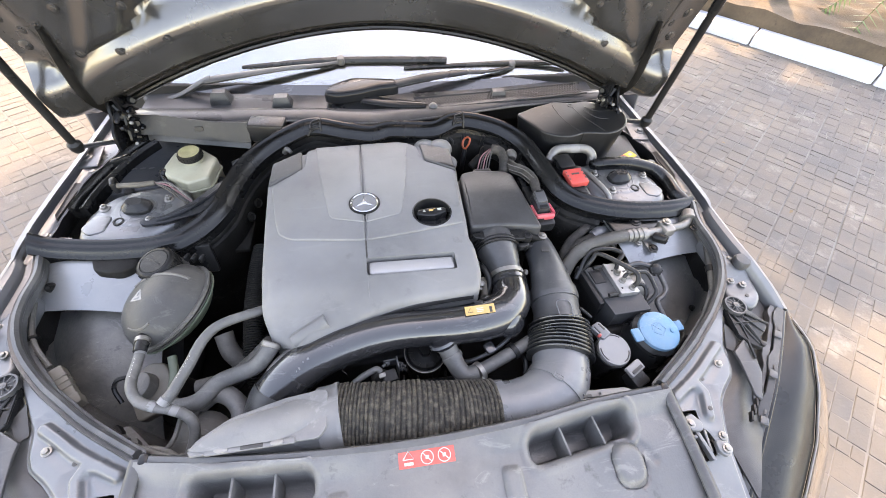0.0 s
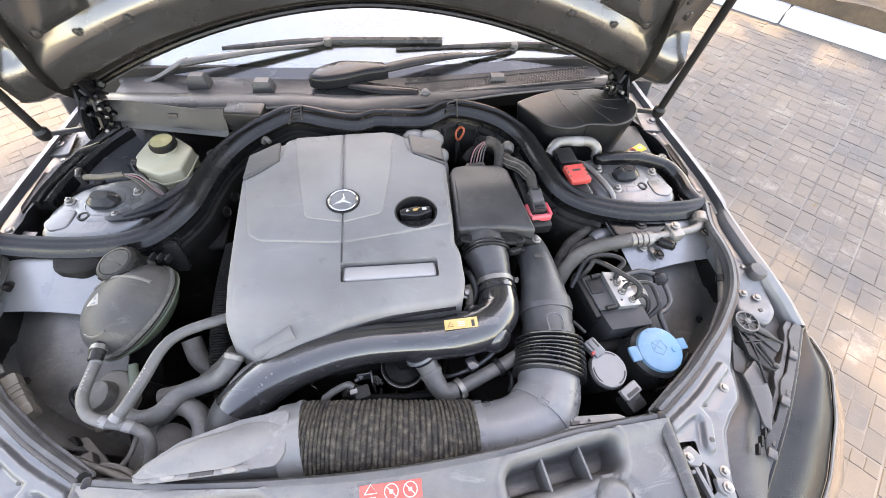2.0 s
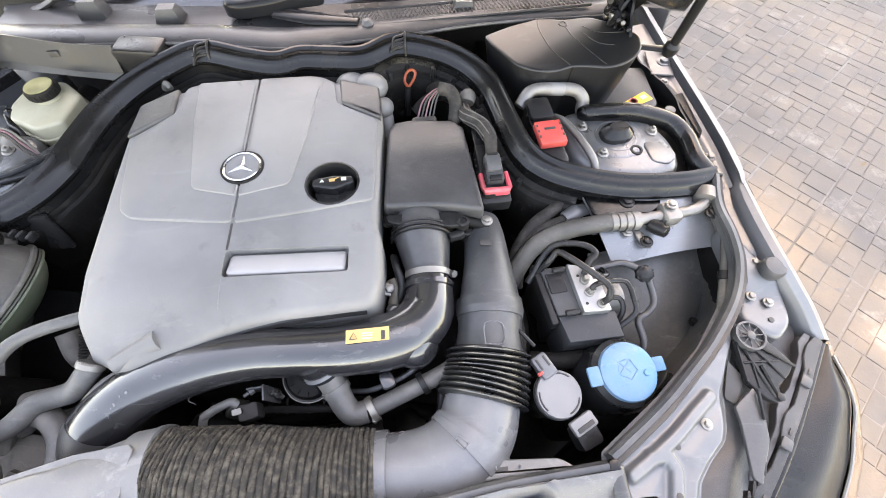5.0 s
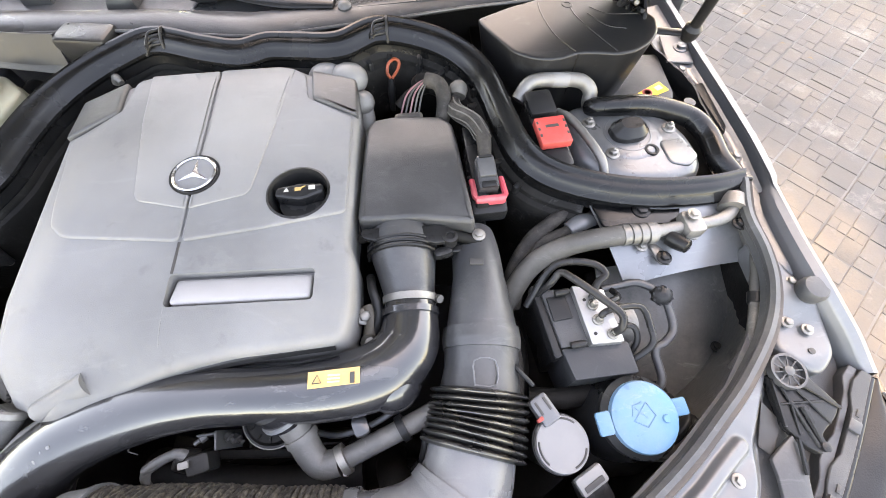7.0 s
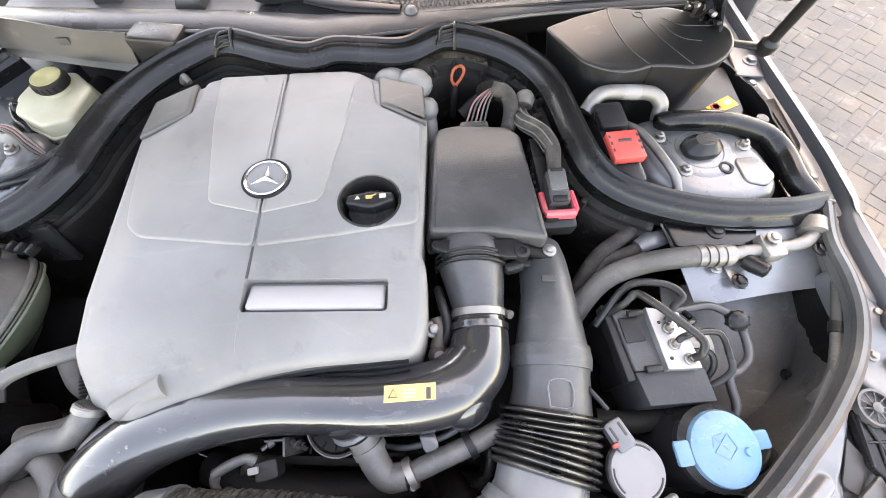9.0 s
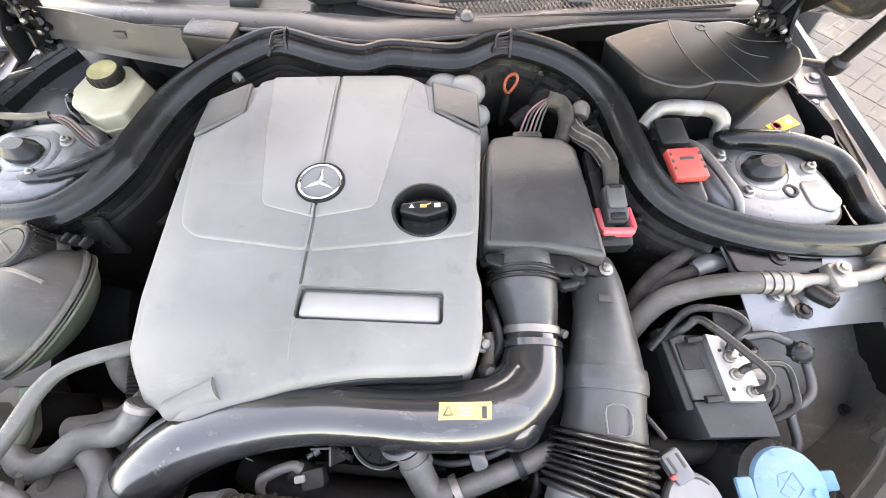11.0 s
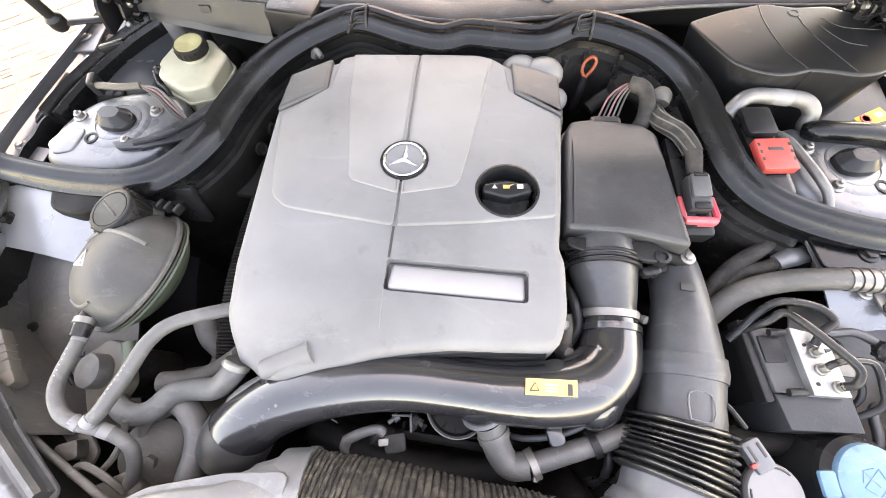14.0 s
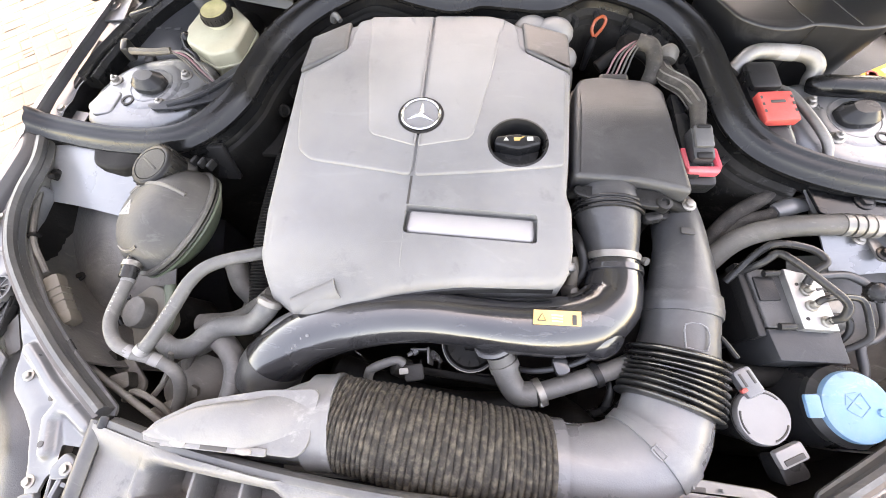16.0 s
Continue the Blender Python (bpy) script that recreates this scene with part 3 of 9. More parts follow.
TOWER_TOP = [(0.512, 0.985), (0.60, 1.00), (0.680, 0.968), (0.716, 0.905), (0.712, 0.838), (0.66, 0.815), (0.575, 0.818), (0.515, 0.870)]
for flip in (False, True):
    f = left_tower if flip else (lambda s: s)
    tw = Shape().prism(rounded(TOWER_TOP, 0.04, 5), 0.60, 0.920, 0.022)
    tw.lathe([(0.058, 0), (0.052, 0.003), (0.044, 0.004)], at(0.608, 0.915, 0.918), 28)
    tw.lathe([(0.040, 0.0), (0.038, 0.0045), (0.0355, 0.005), (0.034, 0.002)], at(0.608, 0.915, 0.918), 30)
    tw.prism(rounded([(0.652, 0.896), (0.690, 0.900), (0.706, 0.862), (0.684, 0.842), (0.656, 0.850)], 0.010, 4), 0.915, 0.9225, 0.003)
    tower = part("strut_tower", f(tw), TOWER, car, "bare-looking pale metal strut tower top")
    capm = at(0.608, 0.915, 0.926)
    cp = Shape()
    for r0, r1, h0, h1 in ((0.84, 0.81, -0.004, 0.006), (0.81, 0.52, 0.006, 0.018)):
        o = rounded([(-0.036, -0.014), (-0.018, -0.026), (0.018, -0.026), (0.036, -0.014), (0.036, 0.014), (0.018, 0.026), (-0.018, 0.026), (-0.036, 0.014)], 0.012, 4)
        cp.loops([[(x * r0, y * r0, h0) for x, y in o], [(x * r1, y * r1, h1 - 0.002) for x, y in o], [(x * (r1 - 0.05), y * (r1 - 0.08), h1) for x, y in o]], m=capm @ pose(0, 0, 0, 0, 0, 8))
    part("strut_cap", f(cp), BLACK_CLEAN, tower, "black plastic twist cap")
    part("tower_hole", f(Shape().lathe([(0.011, 0), (0.011, 0.0035), (0.007, 0.0035), (0.007, 0.0005)], at(0.636, 0.878, 0.9195), 18)), DEEP, tower)
    for nx, ny in ((0.678, 0.922), (0.574, 0.875), (0.552, 0.941)):
        nut = Shape().bolt(at(nx, ny, 0.919), 0.007, 0.010)
        nut.lathe([(0.003, 0.009), (0.003, 0.013), (0.002, 0.014)], at(nx, ny, 0.919), 10)
        part("strut_nut", f(nut), STEEL, tower)

# dark corner walls below the wing seals
CORNER = [(0.752, 0.800), (0.744, 0.720), (0.745, 0.665), (0.716, 0.598), (0.660, 0.536), (0.608, 0.494), (0.552, 0.452), (0.468, 0.400), (0.380, 0.372)]
cn = curve_points([(x, y, 0) for x, y in CORNER], 4)
corner = Shape().sheet(lambda u, v: (cn[round(u * (len(cn) - 1))].x + 0.006, cn[round(u * (len(cn) - 1))].y - 0.004, 0.892 - 0.45 * v), len(cn) - 1, 6, 0.004)
for sh in (corner, mirrored(corner)):
    part("corner_wall", sh, BLACK_DUSTY, car)

# bulkhead below the big seal, floor and front wall of the bay
SEAL = [(-0.672, 0.812, 0.960), (-0.630, 0.808, 0.944), (-0.523, 0.797, 0.940), (-0.428, 0.799, 0.945), (-0.376, 0.828, 0.950), (-0.342, 0.880, 0.955), (-0.330, 0.935, 0.958), (-0.306, 1.005, 0.964), (-0.266, 1.062, 0.971), (-0.209, 1.103, 0.981), (-0.147, 1.121, 0.991), (-0.060, 1.096, 0.988), (-0.005, 1.087, 0.985), (0.038, 1.102, 0.985), (0.092, 1.098, 0.985), (0.154, 1.092, 0.988), (0.217, 1.122, 0.992), (0.294, 1.110, 0.985), (0.352, 1.078, 0.976), (0.391, 1.023, 0.968), (0.412, 0.940, 0.960), (0.430, 0.878, 0.954), (0.462, 0.838, 0.950), (0.522, 0.812, 0.945), (0.598, 0.797, 0.942), (0.687, 0.798, 0.938), (0.752, 0.810, 0.934)]
sp = curve_points(SEAL, 4)
nn = len(sp) - 1
wall = Shape().sheet(lambda u, v: (sp[round(u * nn)].x + 0.004 * math.sin(9 * v), sp[round(u * nn)].y + 0.012 + 0.03 * v * v, sp[round(u * nn)].z - 0.035 - 0.46 * v), nn, 10, 0.006)
part("bulkhead", wall, INSUL, car, "grimy black bulkhead panel")
# near-black floor and walls, coloured for the shade deep in the bay
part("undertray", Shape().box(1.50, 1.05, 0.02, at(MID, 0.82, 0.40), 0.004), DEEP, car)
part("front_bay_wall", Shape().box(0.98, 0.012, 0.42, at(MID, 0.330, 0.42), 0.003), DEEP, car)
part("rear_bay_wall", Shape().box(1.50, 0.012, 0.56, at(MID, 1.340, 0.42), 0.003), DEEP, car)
for x0, x1 in ((-0.80, -0.30), (0.40, 0.862)):
    part("rear_compartment_floor", Shape().box(x1 - x0, 0.48, 0.012, at((x0 + x1) / 2, 1.08, 0.835), 0.003), BLACK_DUSTY, car)

# bumper, doors, roof, wheels: the rest of the car
def nose_y(dx):
    return 0.02 + 0.46 * (abs(dx) / 0.86) ** 2.6


part("bumper", Shape().sheet(lambda u, v: (MID + (2 * u - 1) * (0.885 - 0.03 * v), nose_y((2 * u - 1) * 0.87) - 0.05 * math.sin(math.pi * min(1, v * 1.1)) - 0.02, 0.74 - 0.50 * v), 40, 14, 0.004), PAINT, car)
part("grille", Shape().sheet(lambda u, v: (MID + (2 * u - 1) * 0.36, nose_y((2 * u - 1) * 0.36) - 0.005 - 0.03 * v, 0.86 - 0.16 * v), 20, 6, 0.01), BLACK, car)
side = Shape().sheet(lambda u, v: (0.845 + 0.03 * math.sin(math.pi * v) - 0.03 * max(0, u - 0.75), 1.30 + 3.1 * u, 0.93 + 0.06 * u - 0.72 * v), 14, 10, 0.004)
for sh in (side, mirrored(side)):
    part("body_side", sh, PAINT, car)
part("roof", Shape().sheet(lambda u, v: (MID + (2 * u - 1) * 0.56, 2.28 + 1.05 * v, 1.43 - 0.05 * (2 * u - 1) ** 2 - 0.03 * (2 * v - 1) ** 2 + 0.02), 16, 10, 0.004), PAINT, car)
part("rear_deck", Shape().sheet(lambda u, v: (MID + (2 * u - 1) * 0.80, 3.32 + 1.05 * v, 1.42 - 0.48 * min(1, v * 1.6) - 0.30 * max(0, v - 0.8)), 10, 12, 0.004), PAINT, car)
pillar = Shape().tube([(0.690, 1.36, 0.985), (0.655, 1.80, 1.24), (0.600, 2.29, 1.435)], 0.030, 10, 5)
sidewin = Shape().sheet(lambda u, v: (0.80 - 0.20 * v, 1.55 + 1.9 * u + 0.6 * v * (1 - u), 0.96 + 0.44 * v), 6, 6, 0.004)
wheel_at = 0.90
for flip in (False, True):
    f = mirrored if flip else (lambda s: s)
    part("windscreen_pillar", f(pillar), PAINT, car)
    part("side_window", f(sidewin), GLASS, car)
    for wy in (wheel_at, wheel_at + 2.76):
        wm = lying((0.70, wy, 0.316), (1, 0, 0))
        wheel = part("wheel", f(Shape().lathe([(0.20, 0.0), (0.21, 0.10), (0.205, 0.125), (0.06, 0.11), (0.05, 0.12)], wm, 28)), ALU_DULL, car)
        part("tyre", f(Shape().lathe([(0.205, -0.07), (0.30, -0.085), (0.316, -0.06), (0.316, 0.10), (0.30, 0.125), (0.208, 0.118)], wm, 40)), TYRE, wheel)
part("dashboard", Shape().sheet(lambda u, v: (MID + (2 * u - 1) * 0.66, 1.42 + 0.75 * v, 0.93 + 0.05 * math.sin(math.pi * v)), 10, 8, 0.02), DASH, car)
part("cabin_floor", Shape().box(1.40, 2.6, 0.03, at(MID, 2.75, 0.35), 0.004), DASH, car)

screen = part("windscreen", Shape().sheet(lambda u, v: (MID + (2 * u - 1) * (0.685 - 0.09 * v), 1.275 + 1.01 * v + 0.085 * (2 * u - 1) ** 2 * (1 - 0.4 * v), 0.962 + 0.473 * v + 0.05 * math.sin(math.pi * v) - 0.02 * (2 * u - 1) ** 2), 24, 20, 0.005), GLASS, car, "windscreen reflecting the pale sky")
screen.visible_shadow = False
# dark strip on the glass, standing for the wipers' dark reflections
part("frit_band", Shape().sheet(lambda u, v: (MID + (2 * u - 1) * (0.680 - 0.012 * v), 1.275 + 1.01 * 0.03 * v + 0.085 * (2 * u - 1) ** 2 * (1 - 0.012 * v), 0.9665 + 0.473 * 0.03 * v + 0.05 * math.sin(math.pi * 0.03 * v) - 0.02 * (2 * u - 1) ** 2), 24, 4, 0.002), GLOSS, screen, "dark band standing for reflections low in the glass")

# panels that carry the headlamps
MOUNT = [(0.455, 0.406), (0.548, 0.466), (0.633, 0.531), (0.697, 0.600), (0.730, 0.656), (0.775, 0.640), (0.820, 0.560), (0.800, 0.500), (0.700, 0.380), (0.600, 0.255), (0.545, 0.180), (0.470, 0.180)]


def mount_z(x, y):
    return 0.897 - 0.10 * max(0.0, (0.34 - y)) - 0.18 * max(0.0, 0.5 * (x - MID) - y * 0.35 - 0.06)


RIBS = ([(0.490, 0.379), (0.530, 0.400), (0.565, 0.421), (0.598, 0.445), (0.626, 0.464)], [(0.520, 0.396), (0.541, 0.398), (0.549, 0.381), (0.543, 0.362), (0.537, 0.345)])


def rib_gap(x, y):
    """How far a place lies from the pressed ribs."""
    best, p = 1.0, Vector((x, y))
    for run in RIBS:
        for a, b in zip(run, run[1:]):
            a, b = Vector(a), Vector(b)
            t = max(0.0, min(1.0, (p - a).dot(b - a) / (b - a).length_squared))
            best = min(best, (p - a - (b - a) * t).length)
    return best


STEP = [(0.540, 0.18), (0.548, 0.294), (0.557, 0.328), (0.572, 0.364), (0.594, 0.386), (0.623, 0.408), (0.632, 0.424), (0.645, 0.470), (0.690, 0.540)]


def panel_z(x, y):
    d = rib_gap(x, y)
    step = np.interp(y, [0.18, 0.294, 0.328, 0.364, 0.386, 0.408, 0.424, 0.470, 0.54, 0.66], [0.535, 0.548, 0.557, 0.572, 0.594, 0.623, 0.632, 0.645, 0.69, 0.76])
    low = smooth(-0.002, 0.012, x - step)
    fold = 0.010 * (1 - smooth(0.0, 0.05, abs(x - step - 0.045))) * low
    return mount_z(x, y) + 0.0095 * (1 - smooth(0.0045, 0.0125, d)) - 0.003 * (1 - smooth(0.012, 0.03, d)) - 0.016 * low + fold


def grid_plate(outline, step, zfn, thick):
    """A pressed sheet over an outline, on a fine square grid."""
    pts = [Vector(q) for q in outline]

    def inside(x, y):
        odd = False
        for a, b in zip(pts, pts[1:] + pts[:1]):
            if (a.y > y) != (b.y > y) and x < (b.x - a.x) * (y - a.y) / (b.y - a.y) + a.x:
                odd = not odd
        return odd

    def border(x, y):
        p, best = Vector((x, y)), None
        for a, b in zip(pts, pts[1:] + pts[:1]):
            t = max(0.0, min(1.0, (p - a).dot(b - a) / max(1e-12, (b - a).length_squared)))
            q = a + (b - a) * t
            if best is None or (q - p).length < (best - p).length:
                best = q
        return best

    x0, y0 = min(q.x for q in pts), min(q.y for q in pts)
    nx, ny = int((max(q.x for q in pts) - x0) / step) + 2, int((max(q.y for q in pts) - y0) / step) + 2
    inn = [[inside(x0 + i * step, y0 + j * step) for j in range(ny)] for i in range(nx)]
    ids, s, faces = {}, Shape(), []

    def vert(i, j):
        if (i, j) not in ids:
            x, y = x0 + i * step, y0 + j * step
            if not inn[i][j]:
                x, y = border(x, y)
            ids[i, j] = len(s.v)
            s.v.append((x, y, zfn(x, y)))
        return ids[i, j]

    for i in range(nx - 1):
        for j in range(ny - 1):
            if inn[i][j] or inn[i + 1][j] or inn[i][j + 1] or inn[i + 1][j + 1]:
                faces.append((vert(i, j), vert(i + 1, j), vert(i + 1, j + 1), vert(i, j + 1)))
    k = len(s.v)
    s.v += [(x, y, z - thick) for x, y, z in s.v]
    edges = {}
    for q in faces:
        for a, b in zip(q, q[1:] + q[:1]):
            edges[a, b] = True
    s.f = list(faces) + [tuple(k + i for i in reversed(q)) for q in faces]
    s.f += [(b, a, k + a, k + b) for a, b in edges if (b, a) not in edges]
    return s


CATCH = [(0.487, 0.355), (0.517, 0.355), (0.513, 0.325), (0.523, 0.319), (0.529, 0.300), (0.520, 0.284), (0.497, 0.276), (0.482, 0.285), (0.483, 0.312)]
for flip in (False, True):
    f = mirrored if flip else (lambda s: s)
    plate = grid_plate(rounded(MOUNT[:5] + [(0.758, 0.655)] + [(x + 0.013, y) for x, y in reversed(STEP)] + MOUNT[-1:], 0.006, 3), 0.0022, panel_z, 0.004)
    pan = part("headlamp_panel", f(plate), PAINT_IN, car, "grey painted pressed metal corner panel", 50)
    cut(pan, f(Shape().prism(rounded(CATCH, 0.004, 2), 0.85, 0.92)), 75)
    for bx, by in ((0.610, 0.430), (0.545, 0.310)):
        part("bolt", f(Shape().bolt(at(bx, by, panel_z(bx, by)), 0.0050, 0.007)), STEEL, pan)
    for bx, by in ((0.560, 0.406), (0.540, 0.353), (0.592, 0.470)):
        holes = Shape().lathe([(0.0040, 0), (0.0040, 0.0012), (0.003, 0.0014)], at(bx, by, panel_z(bx, by)), 12)
        part("drilled_hole", f(holes), LABEL_BLACK, pan)
    house = grid_plate(rounded([(0.758, 0.655)] + MOUNT[5:10] + [(0.572, 0.215)] + [(x + 0.016, y) for x, y in STEP[1:]], 0.006, 3), 0.006, lambda x, y: panel_z(x, y) - 0.006, 0.004)
    part("headlamp_housing", f(house), GREYED, car, "dark grey plastic top of the headlamp housing", 50)
    # bonnet catch in its dark slot
    catch = part("bonnet_catch_slot", f(Shape().prism(rounded(inset(CATCH, -0.006), 0.004, 2), 0.845, 0.862, 0.002)), DEEP, pan)
    hook = Shape().prism(rounded([(0.479, 0.342), (0.497, 0.349), (0.509, 0.330), (0.502, 0.318), (0.482, 0.322)], 0.005, 3), 0.890, 0.8985, 0.002)
    hook.prism(rounded([(0.515, 0.303), (0.534, 0.299), (0.538, 0.284), (0.524, 0.276), (0.513, 0.286)], 0.005, 3), 0.888, 0.8965, 0.002)
    part("catch_plate", f(hook), PAINT_IN, catch)
    lever = Shape().box(0.007, 0.050, 0.012, at(0.499, 0.300, 0.880, 8), 0.002)
    lever.box(0.016, 0.006, 0.010, at(0.494, 0.314, 0.880, 8), 0.002)
    lever.box(0.005, 0.036, 0.012, at(0.511, 0.305, 0.874, -10), 0.002)
    part("catch_lever", f(lever), PAINT_IN, catch)
    part("catch_spring", f(Shape().tube([(0.486, 0.316, 0.878), (0.491, 0.300, 0.880), (0.489, 0.284, 0.878)], 0.004, 8, 5)), BLACK, catch)
    for bx, by in ((0.487, 0.332), (0.527, 0.288)):
        part("bolt", f(Shape().bolt(at(bx, by, 0.8975), 0.0050, 0.006)), STEEL, catch)
    # upper wing bracket with bolts and a rubber stop
    br = filled(rounded([(0.735, 0.725), (0.762, 0.705), (0.784, 0.665), (0.799, 0.630), (0.803, 0.592), (0.789, 0.557), (0.764, 0.533), (0.740, 0.545), (0.716, 0.572), (0.736, 0.606), (0.742, 0.655)], 0.014, 4), -0.03, 0.004, 0.007, 8, 0.014)
    br = warp(br, lambda x, y, z: (x, y, z + 0.885 + 0.12 * (y - 0.62) + 0.005 * math.sin(70 * (y - 0.53)) * smooth(0.74, 0.60, y)))
    bk = part("wing_bracket", f(br), PAINT_IN, car)
    for bx, by in ((0.772, 0.657), (0.746, 0.603), (0.769, 0.592)):
        part("bolt", f(Shape().bolt(at(bx, by, 0.888 + 0.12 * (by - 0.62)), 0.0050, 0.007)), STEEL, bk)
    part("drilled_hole", f(Shape().lathe([(0.0042, 0), (0.0042, 0.002), (0.003, 0.0022)], at(0.760, 0.564, 0.8855), 12)), LABEL_BLACK, bk)
    part("rubber_stop", f(Shape().lathe([(0.015, 0), (0.0175, 0.006), (0.0178, 0.018), (0.015, 0.023), (0.010, 0.024)], at(0.786, 0.640, 0.890), 24)), RUBBER_GREY, bk)

# headlamps
LAMP_IN = [(0.843, 0.527, 0.862), (0.775, 0.450, 0.866), (0.710, 0.376, 0.862), (0.652, 0.305, 0.840), (0.602, 0.235, 0.805), (0.570, 0.190, 0.775)]
LAMP_OUT = [(0.866, 0.536, 0.850), (0.898, 0.475, 0.815), (0.910, 0.385, 0.765), (0.880, 0.285, 0.715), (0.790, 0.190, 0.690), (0.700, 0.130, 0.680)]


def lamp_fn(sink):
    def fn(u, v):
        a, b = along(LAMP_IN, u), along(LAMP_OUT, u)
        bulge = math.sin(math.pi * v) * 0.028 * smooth(-0.04, 0.25, u) - sink
        return [a[k] * (1 - v) + b[k] * v + bulge * (0.45, -0.35, 0.8)[k] for k in range(3)]
    return fn


for flip in (False, True):
    f = mirrored if flip else (lambda s: s)
    lamp = part("headlamp", f(Shape().sheet(lamp_fn(0.048), 24, 10, 0.01)), LAMP_DARK, car, "clear-lensed headlamp with dark housing")
    lens = part("lens", f(Shape().sheet(lambda u, v: lamp_fn(0.0)(u, 0.47 + 0.53 * v), 28, 14, 0.003)), LENS, lamp, "clear plastic lens")
    lens.visible_shadow = False
    bez = part("bezel", f(Shape().sheet(lambda u, v: lamp_fn(0.003 - 0.006 * math.sin(math.pi * v) ** 2)(u, 0.46 * v), 28, 14, 0.004)), BLACK, lamp, "glossy dark upper bezel")
    part("inner_housing", f(Shape().sheet(lambda u, v: lamp_fn(0.026)(0.04 + 0.92 * u, 0.52 + 0.46 * v), 20, 8, 0.004)), LAMP_TAN, lamp)
    # grey trim line, and a black line drawn as a gloss streak
    for v_, m_ in ((0.465, ALU_DULL), (0.70, BLACK)):
        run_ = [lamp_fn(-0.001 if v_ < 0.5 else 0.016)(0.05 + 0.9 * k / 10, v_ + (0.03 * math.sin(3 * k / 10) if v_ > 0.5 else 0)) for k in range(11)]
        part("moulded_line", f(Shape().tube(run_, 0.0022, 6, 3)), m_, lamp)
    bowl = Shape()
    for px, py, pz in ((0.845, 0.430, 0.790), (0.815, 0.320, 0.745)):
        bowl.lathe([(0.010, -0.02), (0.026, 0.0), (0.032, 0.014), (0.035, 0.014)], lying((px, py, pz), (0.5, -0.6, 0.5)), 24)
    part("reflector", f(bowl), ALU, lamp)
    edge = Shape().tube([(x - 0.004, y + 0.002, z + 0.002) for x, y, z in LAMP_IN], 0.0055, 10, 6, 0.6)
    part("lens_seal", f(edge), RUBBER, lamp)
    # the carrier: two thin strips stepped along the lamp, with joints and slots
    for k, (d0, d1, lift, m_) in enumerate(((0.006, 0.019, 0.006, GREYED), (0.021, 0.029, 0.002, RUBBER_GREY))):
        run_ = curve_points([Vector(q) for q in LAMP_IN], 5)
        lp_ = []
        for i, q in enumerate(run_):
            t_ = (run_[min(i + 1, len(run_) - 1)] - run_[max(i - 1, 0)]).normalized()
            n_ = Vector((t_.y, -t_.x, 0)).normalized()
            n_ = n_ if n_.x < 0 else -n_
            w_ = d1 + 0.006 * smooth(0.3, 0.7, math.sin(1.1 * i + k)) * (1 if i % 5 else 0.3)
            lp_.append([q + n_ * d0 + Vector((0, 0, lift - 0.016)), q + n_ * d0 + Vector((0, 0, lift - 0.001)), q + n_ * (d0 + 0.001) + Vector((0, 0, lift)), q + n_ * (w_ - 0.001) + Vector((0, 0, lift)), q + n_ * w_ + Vector((0, 0, lift - 0.001)), q + n_ * w_ + Vector((0, 0, lift - 0.016))])
        part("carrier_strip", f(Shape().loops(lp_)), m_, lamp)
        for i in (3, 8, 13, 18, 22):
            if k == 0 and i < len(run_) - 1:
                q, t_ = run_[i], (run_[i + 1] - run_[i]).normalized()
                n_ = Vector((t_.y, -t_.x, 0)).normalized()
                n_ = n_ if n_.x < 0 else -n_
                m2_ = Matrix.Translation(q + n_ * 0.0125 + Vector((0, 0, lift))) @ pose(0, 0, 0, 0, 0, math.degrees(math.atan2(t_.y, t_.x)))
                part("carrier_slot", f(Shape().box(0.010, 0.004, 0.0012, m2_, 0.0003)), LABEL_BLACK, lamp)
                part("carrier_tab", f(Shape().box(0.016, 0.014, 0.005, m2_ @ pose(0.020, -0.002, 0.0), 0.0015)), RUBBER_GREY, lamp)
    for k in range(5):
        q = Vector((0.664, 0.374, 0.872)) + Vector((-0.011, -0.010, -0.001)) * k
        part("carrier_rib", f(Shape().box(0.004, 0.018, 0.010, Matrix.Translation(q) @ pose(0, 0, 0, 0, 0, -30), 0.001)), BLACK, lamp)
    hub = Vector((0.713, 0.541, 0.889))
    fan = Shape().lathe([(0.0215, -0.004), (0.0215, 0.006), (0.0185, 0.006), (0.0185, -0.001)], Matrix.Translation(hub), 26)
    fan.lathe([(0.006, -0.002), (0.006, 0.007), (0.003, 0.008)], Matrix.Translation(hub), 14)
    spokes_ = []
    for k in range(10):
        a = 2 * math.pi * k / 10
        spokes_.append(Shape().tube([hub + Vector((math.cos(a), math.sin(a), 0)) * 0.005 + Vector((0, 0, 0.004)), hub + Vector((math.cos(a), math.sin(a), 0)) * 0.020 + Vector((0, 0, 0.004))], 0.0010, 6, 1))
    br_ = part("adjuster_bracket", f(fan), RUBBER_GREY, lamp, "black ribbed bracket with a spoked wheel")
    for q in spokes_:
        part("spoke", f(q), RUBBER_GREY, br_)
    web = Shape().prism(rounded([(0.690, 0.540), (0.735, 0.545), (0.764, 0.500), (0.752, 0.486), (0.728, 0.470), (0.718, 0.448), (0.702, 0.458), (0.686, 0.482)], 0.004, 2), 0.874, 0.884, 0.002)
    part("web", f(web), BLACK, br_)
